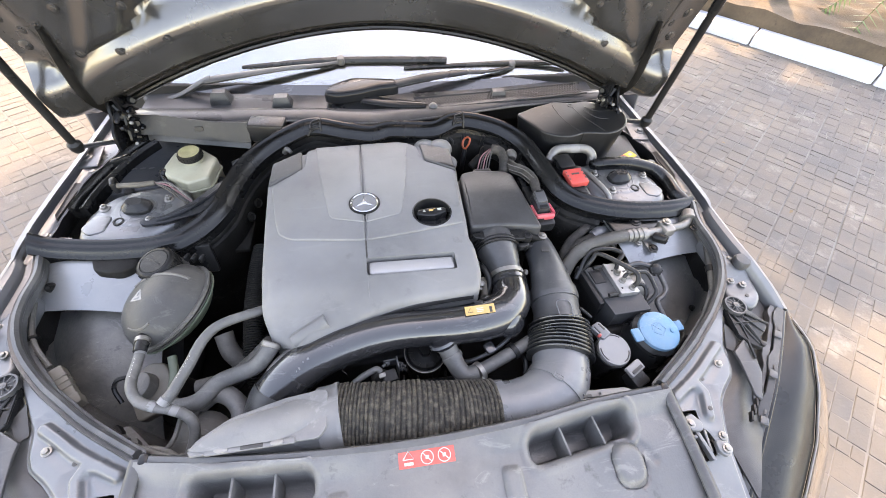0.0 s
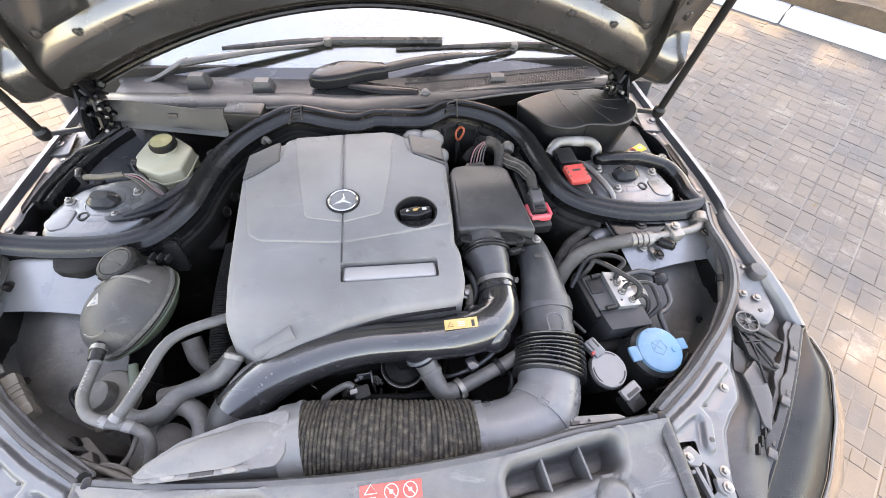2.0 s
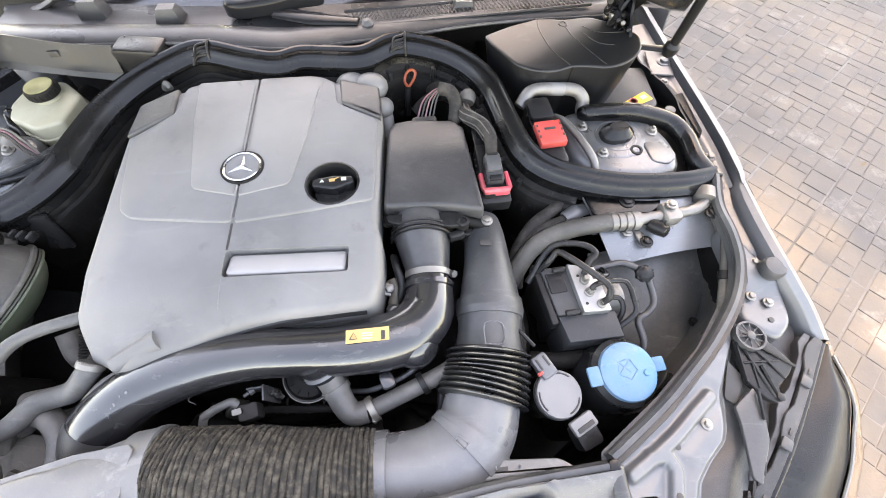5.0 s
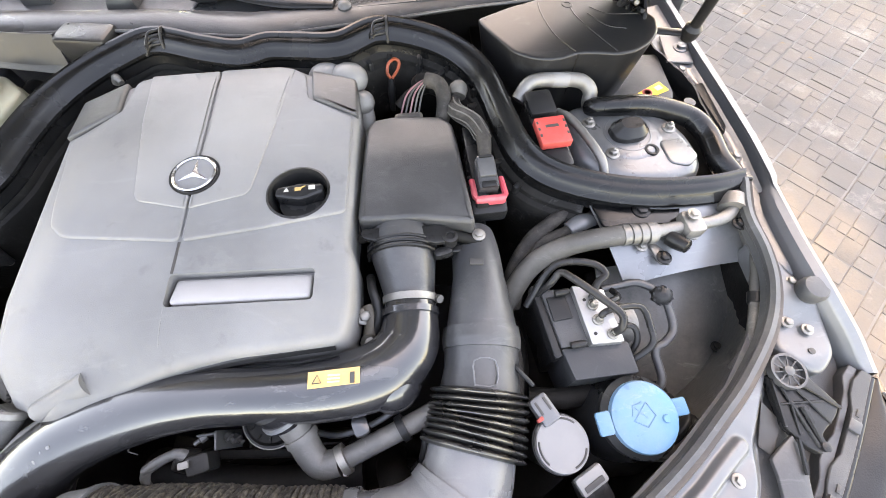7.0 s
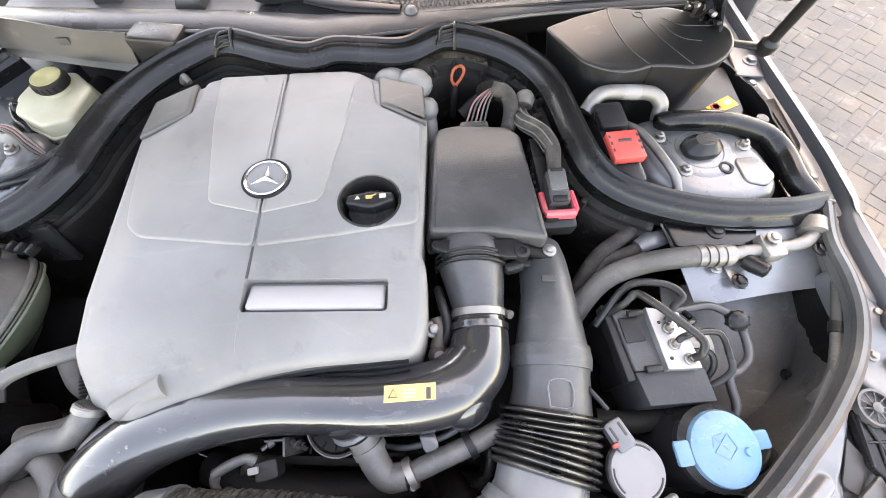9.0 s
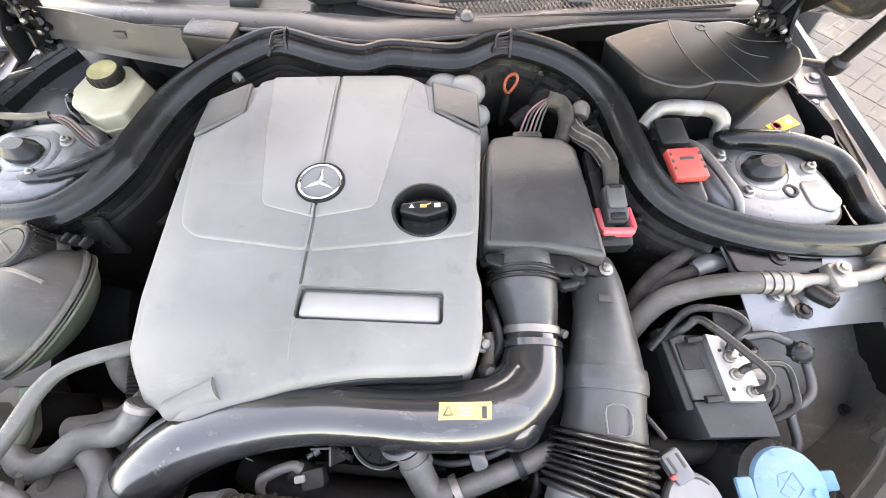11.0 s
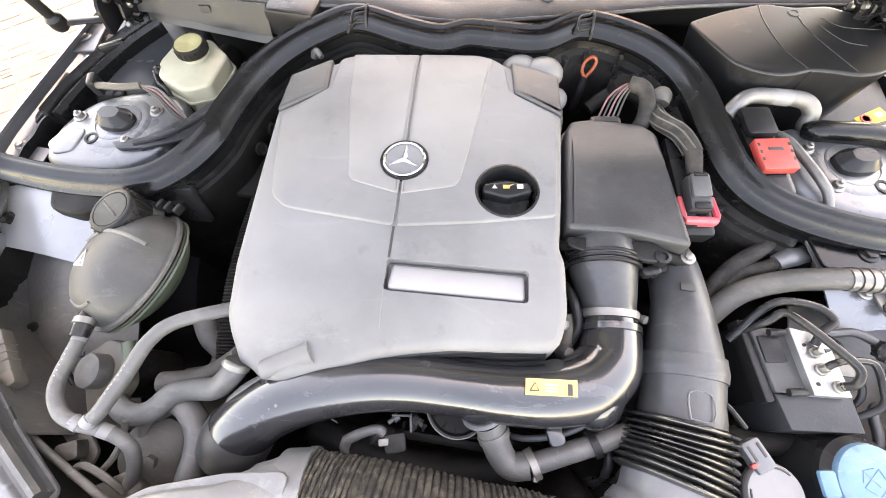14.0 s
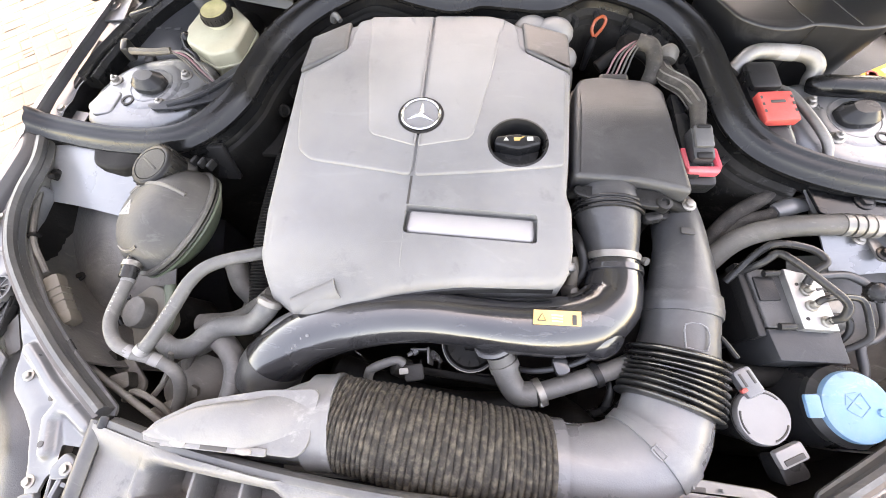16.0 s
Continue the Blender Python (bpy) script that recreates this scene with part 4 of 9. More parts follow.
    for p0, p1, rr in (((0.700, 0.524), (0.716, 0.456), 0.0022), ((0.728, 0.524), (0.763, 0.496), 0.0022), ((0.692, 0.534), (0.687, 0.480), 0.0022), ((0.716, 0.500), (0.722, 0.456), 0.0036), ((0.690, 0.505), (0.745, 0.505), 0.0016), ((0.705, 0.515), (0.700, 0.470), 0.0016), ((0.718, 0.520), (0.742, 0.480), 0.0016), ((0.694, 0.466), (0.688, 0.430), 0.0026)):
        part("web_rib", f(Shape().tube([(*p0, 0.8865), (*p1, 0.8845)], rr, 6, 1)), BLACK, br_)
    part("screw", f(Shape().lathe([(0.0055, 0), (0.0055, 0.006), (0.003, 0.007)], at(0.722, 0.456, 0.882), 12)), BLACK, br_)
    # dark plate laid over the panel where an open gap lies in shade
    dark = warp(Shape().prism(rounded([(0.672, 0.512), (0.692, 0.487), (0.666, 0.452), (0.655, 0.462)], 0.003, 2), 0, 0.002, 0.0005), lambda x, y, z: (x, y, z + panel_z(x, y) + 0.001))
    part("gap", f(dark), LABEL_BLACK, lamp)
    shield = warp(Shape().prism(rounded([(0.693, 0.472), (0.657, 0.449), (0.657, 0.430), (0.645, 0.365), (0.653, 0.356), (0.686, 0.406), (0.696, 0.447)], 0.003, 2), 0, 0.005, 0.0015), lambda x, y, z: (x, y, z + 0.877))
    part("lamp_shield", f(shield), RUBBER_GREY, lamp)


# ---- bonnet ----
HINGE_Y, HINGE_Z, RAISE = 1.205, 0.990, radians(71)
hood = thing("bonnet", (MID, HINGE_Y, HINGE_Z), "raised silver-grey bonnet showing its pressed metal underside", "car bonnet")


def hood_at(x, s, h):
    """Place on the bonnet: x across, s up from the hinge line, h out of its underside."""
    d = x - MID
    crown = 0.060 * (1 - (d / 0.72) ** 2)
    fy, fz = -math.cos(RAISE), math.sin(RAISE)
    ny, nz = -math.sin(RAISE), -math.cos(RAISE)       # underside normal
    off = h - crown
    return Vector((x, HINGE_Y + fy * s + ny * off, HINGE_Z + fz * s + nz * off))


def rear_s(x):
    return 0.186 * (1 - min(1.0, abs(x - MID) / 0.66) ** 1.8)


def inner_h(x, s):
    d, r = abs(x - MID), s - rear_s(x)
    rim = 0.016 * smooth(0.0, 0.02, r)
    beam = 0.056 * smooth(0.03, 0.075, r) * (1 - smooth(0.130, 0.195, r))
    sidebeam = 0.032 * smooth(0.50, 0.55, d) * (1 - smooth(0.64, 0.70, d)) * smooth(0.05, 0.12, r)
    brace = 0.040 * (1 - smooth(0.030, 0.070, abs(d - 0.56 + 0.55 * (s - 0.20)))) * smooth(0.12, 0.18, r)
    rim2 = 0.010 * smooth(0.66, 0.69, d)
    return rim + max(beam, sidebeam, brace) + rim2


HOOD_W = 0.715


def hood_under(u, v):
    x = MID + (2 * u - 1) * HOOD_W
    s = rear_s(x) + (1.12 - 0.10 * (2 * u - 1) ** 2 - rear_s(x)) * v
    return hood_at(x, s, inner_h(x, s))


part("inner_frame", Shape().sheet(hood_under, 110, 80, 0.002), HOOD_IN, hood, "pressed inner frame in body paint darkened for shade")
part("outer_skin", Shape().sheet(lambda u, v: hood_at(MID + (2 * u - 1) * (HOOD_W + 0.006), rear_s(MID + (2 * u - 1) * HOOD_W) - 0.004 + (1.13 - 0.10 * (2 * u - 1) ** 2 - rear_s(MID + (2 * u - 1) * HOOD_W)) * v, -0.012), 40, 20, 0.002), PAINT, hood)
part("rear_edge_seal", Shape().tube([hood_at(MID + d, rear_s(MID + d) + 0.010, 0.020) for d in (-0.60, -0.5, -0.38, -0.25, -0.12, 0, 0.12, 0.25, 0.38, 0.5, 0.60)], 0.006, 8, 6), RUBBER, hood)
part("rear_edge_hem", Shape().tube([hood_at(MID + d, rear_s(MID + d) - 0.002, 0.004) for d in (-0.63, -0.5, -0.38, -0.25, -0.12, 0, 0.12, 0.25, 0.38, 0.5, 0.63)], 0.007, 8, 6), PAINT, hood)
for sgn in (-1, 1):
    for d, s in ((0.42, 0.235), (0.47, 0.30), (0.36, 0.33), (0.60, 0.20), (0.58, 0.30), (0.66, 0.26), (0.52, 0.21)):
        x = MID + sgn * d
        p = hood_at(x, s, inner_h(x, s))
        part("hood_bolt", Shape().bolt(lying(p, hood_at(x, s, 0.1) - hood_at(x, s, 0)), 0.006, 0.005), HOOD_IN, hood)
    for d, s in ((0.685, 0.22), (0.69, 0.28), (0.69, 0.34)):
        x = MID + sgn * d
        p = hood_at(x, s, inner_h(x, s) - 0.004)
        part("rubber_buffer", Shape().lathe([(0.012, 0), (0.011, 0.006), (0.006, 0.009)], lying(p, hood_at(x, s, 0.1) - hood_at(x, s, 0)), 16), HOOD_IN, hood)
    # hinge: upper arm on the frame, links and lower bracket on the wing
    x = MID + sgn * 0.635
    hinge = part("hinge", Shape().tube([hood_at(x - sgn * 0.01, 0.27, 0.050), hood_at(x, 0.20, 0.062), hood_at(x + sgn * 0.005, 0.12, 0.072), (x + sgn * 0.012, 1.175, 1.005), (x + sgn * 0.015, 1.185, 0.965)], [0.010, 0.014, 0.016, 0.014, 0.018], 10, 6, 0.45, (1, 0, 0)), BLACK_DUSTY, hood, "dark steel bonnet hinge")
    link = Shape()
    rnd = random.Random(5 + sgn)
    for k in range(9):
        link = Shape()
        p = Vector((x - sgn * (0.005 + 0.030 * rnd.random()), 1.150 + 0.05 * rnd.random(), 0.935 + 0.011 * k))
        link.lathe([(0.008, 0), (0.010, 0.003), (0.010, 0.010), (0.006, 0.014)], lying(p, (-sgn * 0.7, -0.6, 0.3)), 12)
        part("hinge_rivet", link, LAMP_DARK, hinge)
    link = Shape().tube([(x - sgn * 0.02, 1.16, 0.93), (x - sgn * 0.03, 1.15, 0.985), (x - sgn * 0.005, 1.16, 1.03)], 0.007, 8, 5)
    part("hinge_link", link, LAMP_DARK, hinge)
    for k in range(6):
        p = Vector((x - sgn * (0.010 + 0.034 * rnd.random()), 1.125 + 0.06 * rnd.random(), 0.945 + 0.016 * k))
        e_ = Vector((-sgn * (0.2 - 0.6 * rnd.random()), -0.5 - 0.4 * rnd.random(), 0.7 * rnd.random() - 0.2)).normalized() * 0.030
        part("hinge_link", Shape().tube([p, p + e_ * 0.5 + Vector((0, 0, 0.008)), p + e_], [0.008, 0.006, 0.008], 8, 4, 0.5), LAMP_DARK, hinge)
        part("hinge_rivet", Shape().lathe([(0.0045, 0), (0.0045, 0.006), (0.003, 0.008)], lying(p + e_, (-sgn * 0.4, -0.7, 0.5)), 10), ALU_DULL if k % 3 == 0 else BLACK, hinge)
    for k, (o, dx) in enumerate((([(1.095, 0.940), (1.205, 0.945), (1.212, 0.985), (1.180, 1.030), (1.150, 1.045), (1.135, 1.010), (1.105, 0.985)], 0.0), ([(1.120, 0.950), (1.190, 0.955), (1.198, 1.010), (1.165, 1.075), (1.140, 1.070), (1.150, 1.015)], -0.022))):
        m_ = Matrix.Translation((x + sgn * dx, 0, 0)) @ Matrix(((0, 0, 1, 0), (1, 0, 0, 0), (0, 1, 0, 0), (0, 0, 0, 1)))
        hp = Shape().prism(rounded(o, 0.010, 3), -0.003, 0.003, 0.001, m_)
        part("hinge_side", hp, LAMP_DARK, hinge)
        for hy, hz in ((1.150, 0.968), (1.180, 0.985), (1.155, 1.000)):
            part("hinge_rivet", Shape().lathe([(0.007, 0), (0.007, 0.006), (0.004, 0.009)], lying((x + sgn * dx - sgn * 0.003, hy, hz), (-sgn, -0.2, 0.1)), 12), STEEL if k else BLACK, hinge)
    plate = Shape().box(0.050, 0.080, 0.005, at(MID + sgn * (0.792 - MID - 0.008), 1.151, 0.889, -sgn * 8), 0.002)
    plate.bolt(at(MID + sgn * (0.792 - MID), 1.151, 0.8935), 0.009, 0.009)
    part("hinge_plate", plate, PAINT_IN, hinge)

for sgn in (-1, 1):
    lo = Vector((MID + sgn * 0.722, 1.097, 0.966))
    hi = hood_at(MID + sgn * 0.675, 0.70, 0.035)
    strut = thing("gas_strut", lo, "thin black gas strut holding the bonnet up", "gas strut", "bonnet struts")
    q = lo + (hi - lo) * 0.45
    part("cylinder", Shape().tube([q, hi], 0.011, 14, 1), BLACK, strut)
    part("rod", Shape().tube([lo, q], 0.009, 12, 1), BLACK, strut)
    part("ball_joint", Shape().lathe([(0.012, -0.014), (0.015, -0.006), (0.015, 0.008), (0.009, 0.014)], lying(lo, hi - lo), 14), BLACK, strut)
    part("strut_bracket", Shape().tube([lo + Vector((0, 0, -0.004)), lo + Vector((-sgn * 0.03, 0.02, -0.012)), (MID + sgn * 0.645, 1.13, 0.952)], 0.009, 10, 5, 0.5), BLACK, strut)


# ---- seals, cowl and wipers ----
def seal_run(sh, pts, prof, sub=6):
    """A moulded strip along places; prof: offsets (out, up) across it, out being to the run's left."""
    path = curve_points(pts, sub)
    loops = []
    for i, p in enumerate(path):
        d = path[min(i + 1, len(path) - 1)] - path[max(i - 1, 0)]
        n = Vector((-d.y, d.x, 0)).normalized()
        loops.append([p + n * a + Vector((0, 0, b)) for a, b in prof])
    return sh.loops(loops)


BIG = [(0.012, -0.036), (0.016, -0.014), (0.0145, -0.002), (0.0105, 0.0035), (0.0065, 0.0030), (0.0035, -0.0010), (0.0, -0.0024), (-0.0045, -0.0030), (-0.0090, -0.0055), (-0.0125, -0.0100), (-0.0150, -0.0150), (-0.0185, -0.0175), (-0.0212, -0.0205), (-0.0215, -0.0250), (-0.0185, -0.0280), (-0.0165, -0.0315), (-0.0180, -0.0380), (-0.0200, -0.0440), (-0.016, -0.050), (0.0, -0.052)]
seal = thing("bulkhead_seal", SEAL[13], "long black moulded rubber seal winding along the bulkhead", "rubber seal")
part("moulding", seal_run(Shape(), SEAL, BIG, 8), RUBBER, seal, "", 32)
for x, y, z in ((-0.147, 1.119, 0.990), (0.217, 1.120, 0.991)):
    band = Shape()
    for k in range(4):
        band.tube([(x - 0.016 + 0.003 * k, y - 0.021, z - 0.026 + 0.006 * k), (x - 0.004, y - 0.016 + 0.005 * k, z - 0.012 + 0.004 * k), (x + 0.010, y - 0.014 + 0.006 * k, z - 0.010 + 0.004 * k), (x + 0.016, y - 0.010 + 0.006 * k, z - 0.010 + 0.004 * k)], 0.0022, 8, 4)
    band.tube([(x + 0.017, y - 0.020, z - 0.024), (x + 0.017, y - 0.012, z - 0.004), (x + 0.017, y + 0.004, z + 0.005), (x + 0.017, y + 0.015, z)], 0.0022, 8, 4)
    part("tape_wrap", band, BLACK, seal, "wrinkled black tape wrap")
for x, y, z, a in ((0.405, 0.965, 0.962, 78), (0.428, 0.885, 0.955, 55), (0.455, 0.842, 0.950, 30), (-0.345, 0.872, 0.954, -60), (-0.372, 0.832, 0.950, -35), (0.600, 0.797, 0.942, 0), (-0.523, 0.797, 0.940, 0)):
    part("seal_clip", Shape().box(0.007, 0.030, 0.024, at(x, y, z - 0.045, a), 0.003), BLACK, seal)

LIP = [(-0.010, -0.040), (-0.022, -0.043), (-0.028, -0.049), (-0.029, -0.056), (-0.037, -0.059), (-0.040, -0.066), (-0.039, -0.085), (-0.034, -0.16), (-0.018, -0.16)]
part("inner_lip", seal_run(Shape(), SEAL[13:24], LIP, 8), INSUL, seal, "dusty grey flange below the seal", 32)
part("inner_lip", seal_run(Shape(), SEAL[3:14], [(a * 0.72, b) for a, b in LIP], 8), BLACK_DUSTY, seal, "dark flange below the seal", 32)
lip_at = curve_points(SEAL[15:23], 4)
for i in range(2, len(lip_at) - 1, 3):
    d_ = lip_at[i + 1] - lip_at[i - 1]
    n_ = Vector((-d_.y, d_.x, 0)).normalized()
    q_ = lip_at[i] - n_ * 0.029
    part("seal_clip", Shape().box(0.009, 0.020, 0.020, at(q_.x, q_.y, q_.z - 0.064, math.degrees(math.atan2(d_.y, d_.x))), 0.002), BLACK, seal)

PER_R = [(0.750, 0.806, 0.930), (0.735, 0.750, 0.926), (0.738, 0.695, 0.921), (0.730, 0.645, 0.917), (0.701, 0.590, 0.914), (0.648, 0.532, 0.911), (0.600, 0.492, 0.911), (0.545, 0.450, 0.911), (0.462, 0.398, 0.914)]
SMALL = [(0.011, -0.022), (0.011, -0.006), (0.009, -0.002), (0.004, -0.004), (0.002, 0.003), (-0.004, 0.004), (-0.008, -0.001), (-0.008, -0.008), (-0.006, -0.011), (-0.008, -0.020), (0.0, -0.026)]
rim_at = curve_points(PER_R[:8], 4)
flank = Shape().sheet(lambda u, v: (rim_at[round(u * (len(rim_at) - 1))].x - 0.002 + 0.024 * smooth(0.0, 0.12, v) * smooth(1.0, 0.5, u) - 0.06 * v * v, rim_at[round(u * (len(rim_at) - 1))].y + 0.004 + 0.030 * v * v * u, rim_at[round(u * (len(rim_at) - 1))].z - 0.022 - 0.30 * v), len(rim_at) - 1, 8, 0.003)
for sh in (flank, mirrored(flank)):
    part("wheel_arch_flank", sh, SPLASH, car, "dusty dark flank of the wheel-arch liner")
for flip in (False, True):
    run = [(mx(x), y, z) for x, y, z in PER_R] if flip else PER_R
    s = seal_run(Shape(), run, [(-a, b) for a, b in SMALL] if flip else SMALL, 6)
    ws = thing("wing_seal", run[4], "weathered grey rubber seal edging the inner wing", "rubber seal", "wing seals")
    part("moulding", s, RUBBER_GREY, ws, "", 32)
    part("end_cap", Shape().box(0.022, 0.008, 0.022, at(run[0][0], run[0][1] + 0.002, run[0][2] - 0.020), 0.003), RUBBER, ws)
CHANNEL = [(0.020, -0.030), (0.020, -0.006), (0.014, 0.001), (0.006, -0.002), (0.003, -0.014), (-0.004, -0.014), (-0.007, -0.002), (-0.013, 0.004), (-0.018, -0.002), (-0.018, -0.030)]
cs = thing("channel_seal", (-0.629, 1.016, 0.90), "black double-lipped rubber channel seal inside the wing", "rubber seal")
part("moulding", seal_run(Shape(), [(-0.556, 1.164, 0.936), (-0.588, 1.119, 0.933), (-0.613, 1.069, 0.930), (-0.629, 1.016, 0.930), (-0.641, 0.967, 0.929), (-0.646, 0.925, 0.928)], CHANNEL, 6), RUBBER, cs, "", 32)
part("joint_clip", Shape().box(0.044, 0.012, 0.020, at(-0.606, 1.085, 0.916, 30), 0.003), BLACK, cs)

FRONT_EDGE = [(0.460, 0.390, 0.915), (0.326, 0.379, 0.926), (0.203, 0.362, 0.934), (0.042, 0.353, 0.938), (-0.107, 0.357, 0.934), (-0.244, 0.369, 0.927), (-0.360, 0.388, 0.917)]
fs = thing("front_seal", FRONT_EDGE[3], "grey rubber lip along the radiator panel", "rubber seal")
part("moulding", seal_run(Shape(), FRONT_EDGE, [(0.006, -0.016), (0.007, -0.002), (0.003, 0.004), (-0.004, 0.004), (-0.008, -0.003), (-0.007, -0.016)], 6), RUBBER_GREY, fs, "", 60)
for x, y, z in (FRONT_EDGE[0], FRONT_EDGE[-1]):
    part("end_cap", Shape().box(0.014, 0.016, 0.020, at(x, y, z - 0.014), 0.003), RUBBER, fs)

cowl = thing("cowl_panel", (MID, 1.25, 0.97), "grey plastic cowl panel below the windscreen", "cowl panel")


def cowl_fn(u, v):
    x = -0.60 + 1.27 * u
    d = x - MID
    y0 = np.interp(x, [-0.60, -0.30, -0.147, 0.0, 0.217, 0.40, 0.67], [1.165, 1.150, 1.140, 1.108, 1.140, 1.180, 1.205])
    y1 = 1.288 + 0.085 * (d / 0.685) ** 2
    bar = 0.010 * math.sin(math.pi * min(1.0, v / 0.42)) ** 0.8 if v < 0.42 else -0.010 * smooth(0.42, 0.50, v)
    return x, y0 + (y1 - y0) * v, 0.978 - 0.010 * (d / 0.6) ** 2 + bar


part("tray", Shape().sheet(cowl_fn, 40, 36, 0.004), COWL, cowl)
mesh = Shape()
for k in range(58):
    x = 0.12 + 0.0082 * k
    y0_, y1_ = 1.168 + 0.05 * (k / 58), 1.222 + 0.06 * (k / 58)
    mesh.tube([(x, y0_, 0.984), (x + 0.022, y1_, 0.983)], 0.0013, 5, 1)
    mesh.tube([(x + 0.022, y0_, 0.984), (x, y1_, 0.983)], 0.0013, 5, 1)
mesh.tube([(0.115, 1.166, 0.985), (0.35, 1.190, 0.985), (0.62, 1.222, 0.984)], 0.003, 6, 4)
mesh.tube([(0.115, 1.223, 0.984), (0.35, 1.247, 0.984), (0.62, 1.283, 0.982)], 0.003, 6, 4)
part("air_grille", mesh, BLACK, cowl, "black mesh air grille")
part("front_lip", Shape().tube([Vector(cowl_fn(k / 12, 0)) + Vector((0, -0.002, 0.004)) for k in range(13)], 0.0028, 8, 5), RUBBER_GREY, cowl)
for x, y in ((-0.398, 1.275), (-0.236, 1.242), (0.357, 1.237)):
    c = Shape().loops([[(x + a * w, y + b * d, z_) for a, b in ((-1, -1), (1, -1), (1, 1), (-1, 1))] for w, d, z_ in ((0.026, 0.018, 0.960), (0.025, 0.017, 0.972), (0.018, 0.012, 0.992), (0.0165, 0.0105, 0.994))])
    part("clip", c, GREYED, cowl)
part("pin", Shape().lathe([(0.011, 0), (0.012, 0.008), (0.008, 0.014), (0.003, 0.016)], at(0.163, 1.172, 0.982), 16), RUBBER_GREY, cowl)
beam = thing("cross_beam", (-0.45, 1.14, 0.95), "dark painted sheet-metal cross beam beside the hinge", "cross beam")
part("plate", Shape().sheet(lambda u, v: (-0.575 + 0.27 * u, 1.175 - 0.045 * u - 0.018 * v, 0.995 - 0.045 * v - 0.008 * u + 0.003 * math.sin(7 * u)), 14, 6, 0.004), BEAM, beam)
part("lower_strip", Shape().sheet(lambda u, v: (-0.560 + 0.250 * u, 1.165 - 0.045 * u - 0.008 * v, 0.944 - 0.008 * u - 0.012 * v), 12, 3, 0.004), GREYED, beam)
part("slot", Shape().box(0.020, 0.004, 0.012, at(-0.425, 1.137, 0.965), 0.001), LABEL_BLACK, beam)
part("black_end", Shape().box(0.09, 0.05, 0.05, at(-0.262, 1.135, 0.938, -8), 0.006), BLACK, beam)

# wipers
w1 = thing("wiper", (-0.60, 1.33, 0.96), "black windscreen wiper with a silvery grey arm", "wiper", "wipers")
part("arm", Shape().tube([(-0.602, 1.330, 0.945), (-0.560, 1.318, 0.950), (-0.510, 1.314, 0.966), (-0.462, 1.314, 0.990), (-0.436, 1.313, 1.004), (-0.420, 1.314, 1.008)], [0.012, 0.010, 0.010, 0.011, 0.012, 0.012], 10, 6, 0.6), RUBBER_GREY, w1)
part("rod", Shape().tube([(-0.436, 1.312, 1.003), (-0.25, 1.335, 1.018), (-0.12, 1.352, 1.022), (-0.076, 1.362, 1.026)], [0.013, 0.009, 0.006, 0.005], 10, 6, 0.7), RUBBER_GREY, w1)
part("blade", Shape().tube([(-0.345, 1.365, 1.012), (-0.10, 1.368, 1.024), (0.225, 1.362, 1.022)], [0.006, 0.011, 0.011], 8, 8, 0.9), BLACK_CLEAN, w1)
part("blade_clip", Shape().box(0.020, 0.026, 0.020, at(-0.076, 1.364, 1.016), 0.004), RUBBER_GREY, w1)
part("pivot", Shape().lathe([(0.016, 0), (0.016, 0.014), (0.010, 0.020)], at(-0.602, 1.332, 0.936), 16), RUBBER_GREY, w1)
w2 = thing("wiper", (0.02, 1.25, 0.97), "black windscreen wiper with a broad black linkage cover", "wiper", "wipers")
part("linkage_cover", warp(Shape().prism(rounded([(-0.128, 1.235), (-0.105, 1.275), (-0.045, 1.300), (0.010, 1.285), (0.072, 1.268), (0.078, 1.232), (0.025, 1.232), (-0.030, 1.218), (-0.090, 1.214)], 0.018, 4), 0, 0.030, 0.012), lambda x, y, z: (x, y, z + 0.976 + 0.10 * (x + 0.13) * 0.8)), LAMP_DARK, w2)
part("arm", Shape().tube([(0.060, 1.250, 1.010), (0.16, 1.275, 1.016), (0.262, 1.305, 1.012), (0.34, 1.330, 1.000), (0.415, 1.352, 1.000), (0.428, 1.363, 1.000)], [0.016, 0.016, 0.012, 0.007, 0.007, 0.006], 10, 6, 0.55), BLACK, w2)
part("lower_link", Shape().tube([(-0.02, 1.225, 0.985), (0.06, 1.195, 0.988), (0.145, 1.178, 0.990)], [0.018, 0.020, 0.012], 10, 6, 0.4), LAMP_DARK, w2)
part("blade", Shape().tube([(0.10, 1.345, 1.010), (0.428, 1.372, 1.004), (0.62, 1.378, 0.995)], [0.005, 0.009, 0.007], 8, 8, 0.9), BLACK_CLEAN, w2)
part("blade_clip", Shape().box(0.020, 0.026, 0.020, at(0.428, 1.366, 0.992), 0.004), RUBBER_GREY, w2)

# ---- engine cover ----
cover = thing("engine_cover", (-0.03, 0.80, 0.90), "grey plastic engine cover with a round emblem and silver plate", "engine cover")


def cover_z(x, y, z):
    """The cover bows down towards its front edge, most at the rounded front corner."""
    fall = 0.022 * smooth(0.66, 0.53, y) ** 1.3 + 0.030 * smooth(0.02, -0.20, x) * smooth(0.64, 0.53, y)
    fall += 0.012 * smooth(-0.17, -0.245, x) + 0.004 * smooth(1.00, 1.07, y)
    fall -= 0.013 * math.exp(-((x + 0.128 - 0.6 * (y - 0.562)) / 0.026) ** 2 - ((y - 0.555) / 0.026) ** 2) * smooth(0.91, 0.95, z)
    return x, y, z - fall


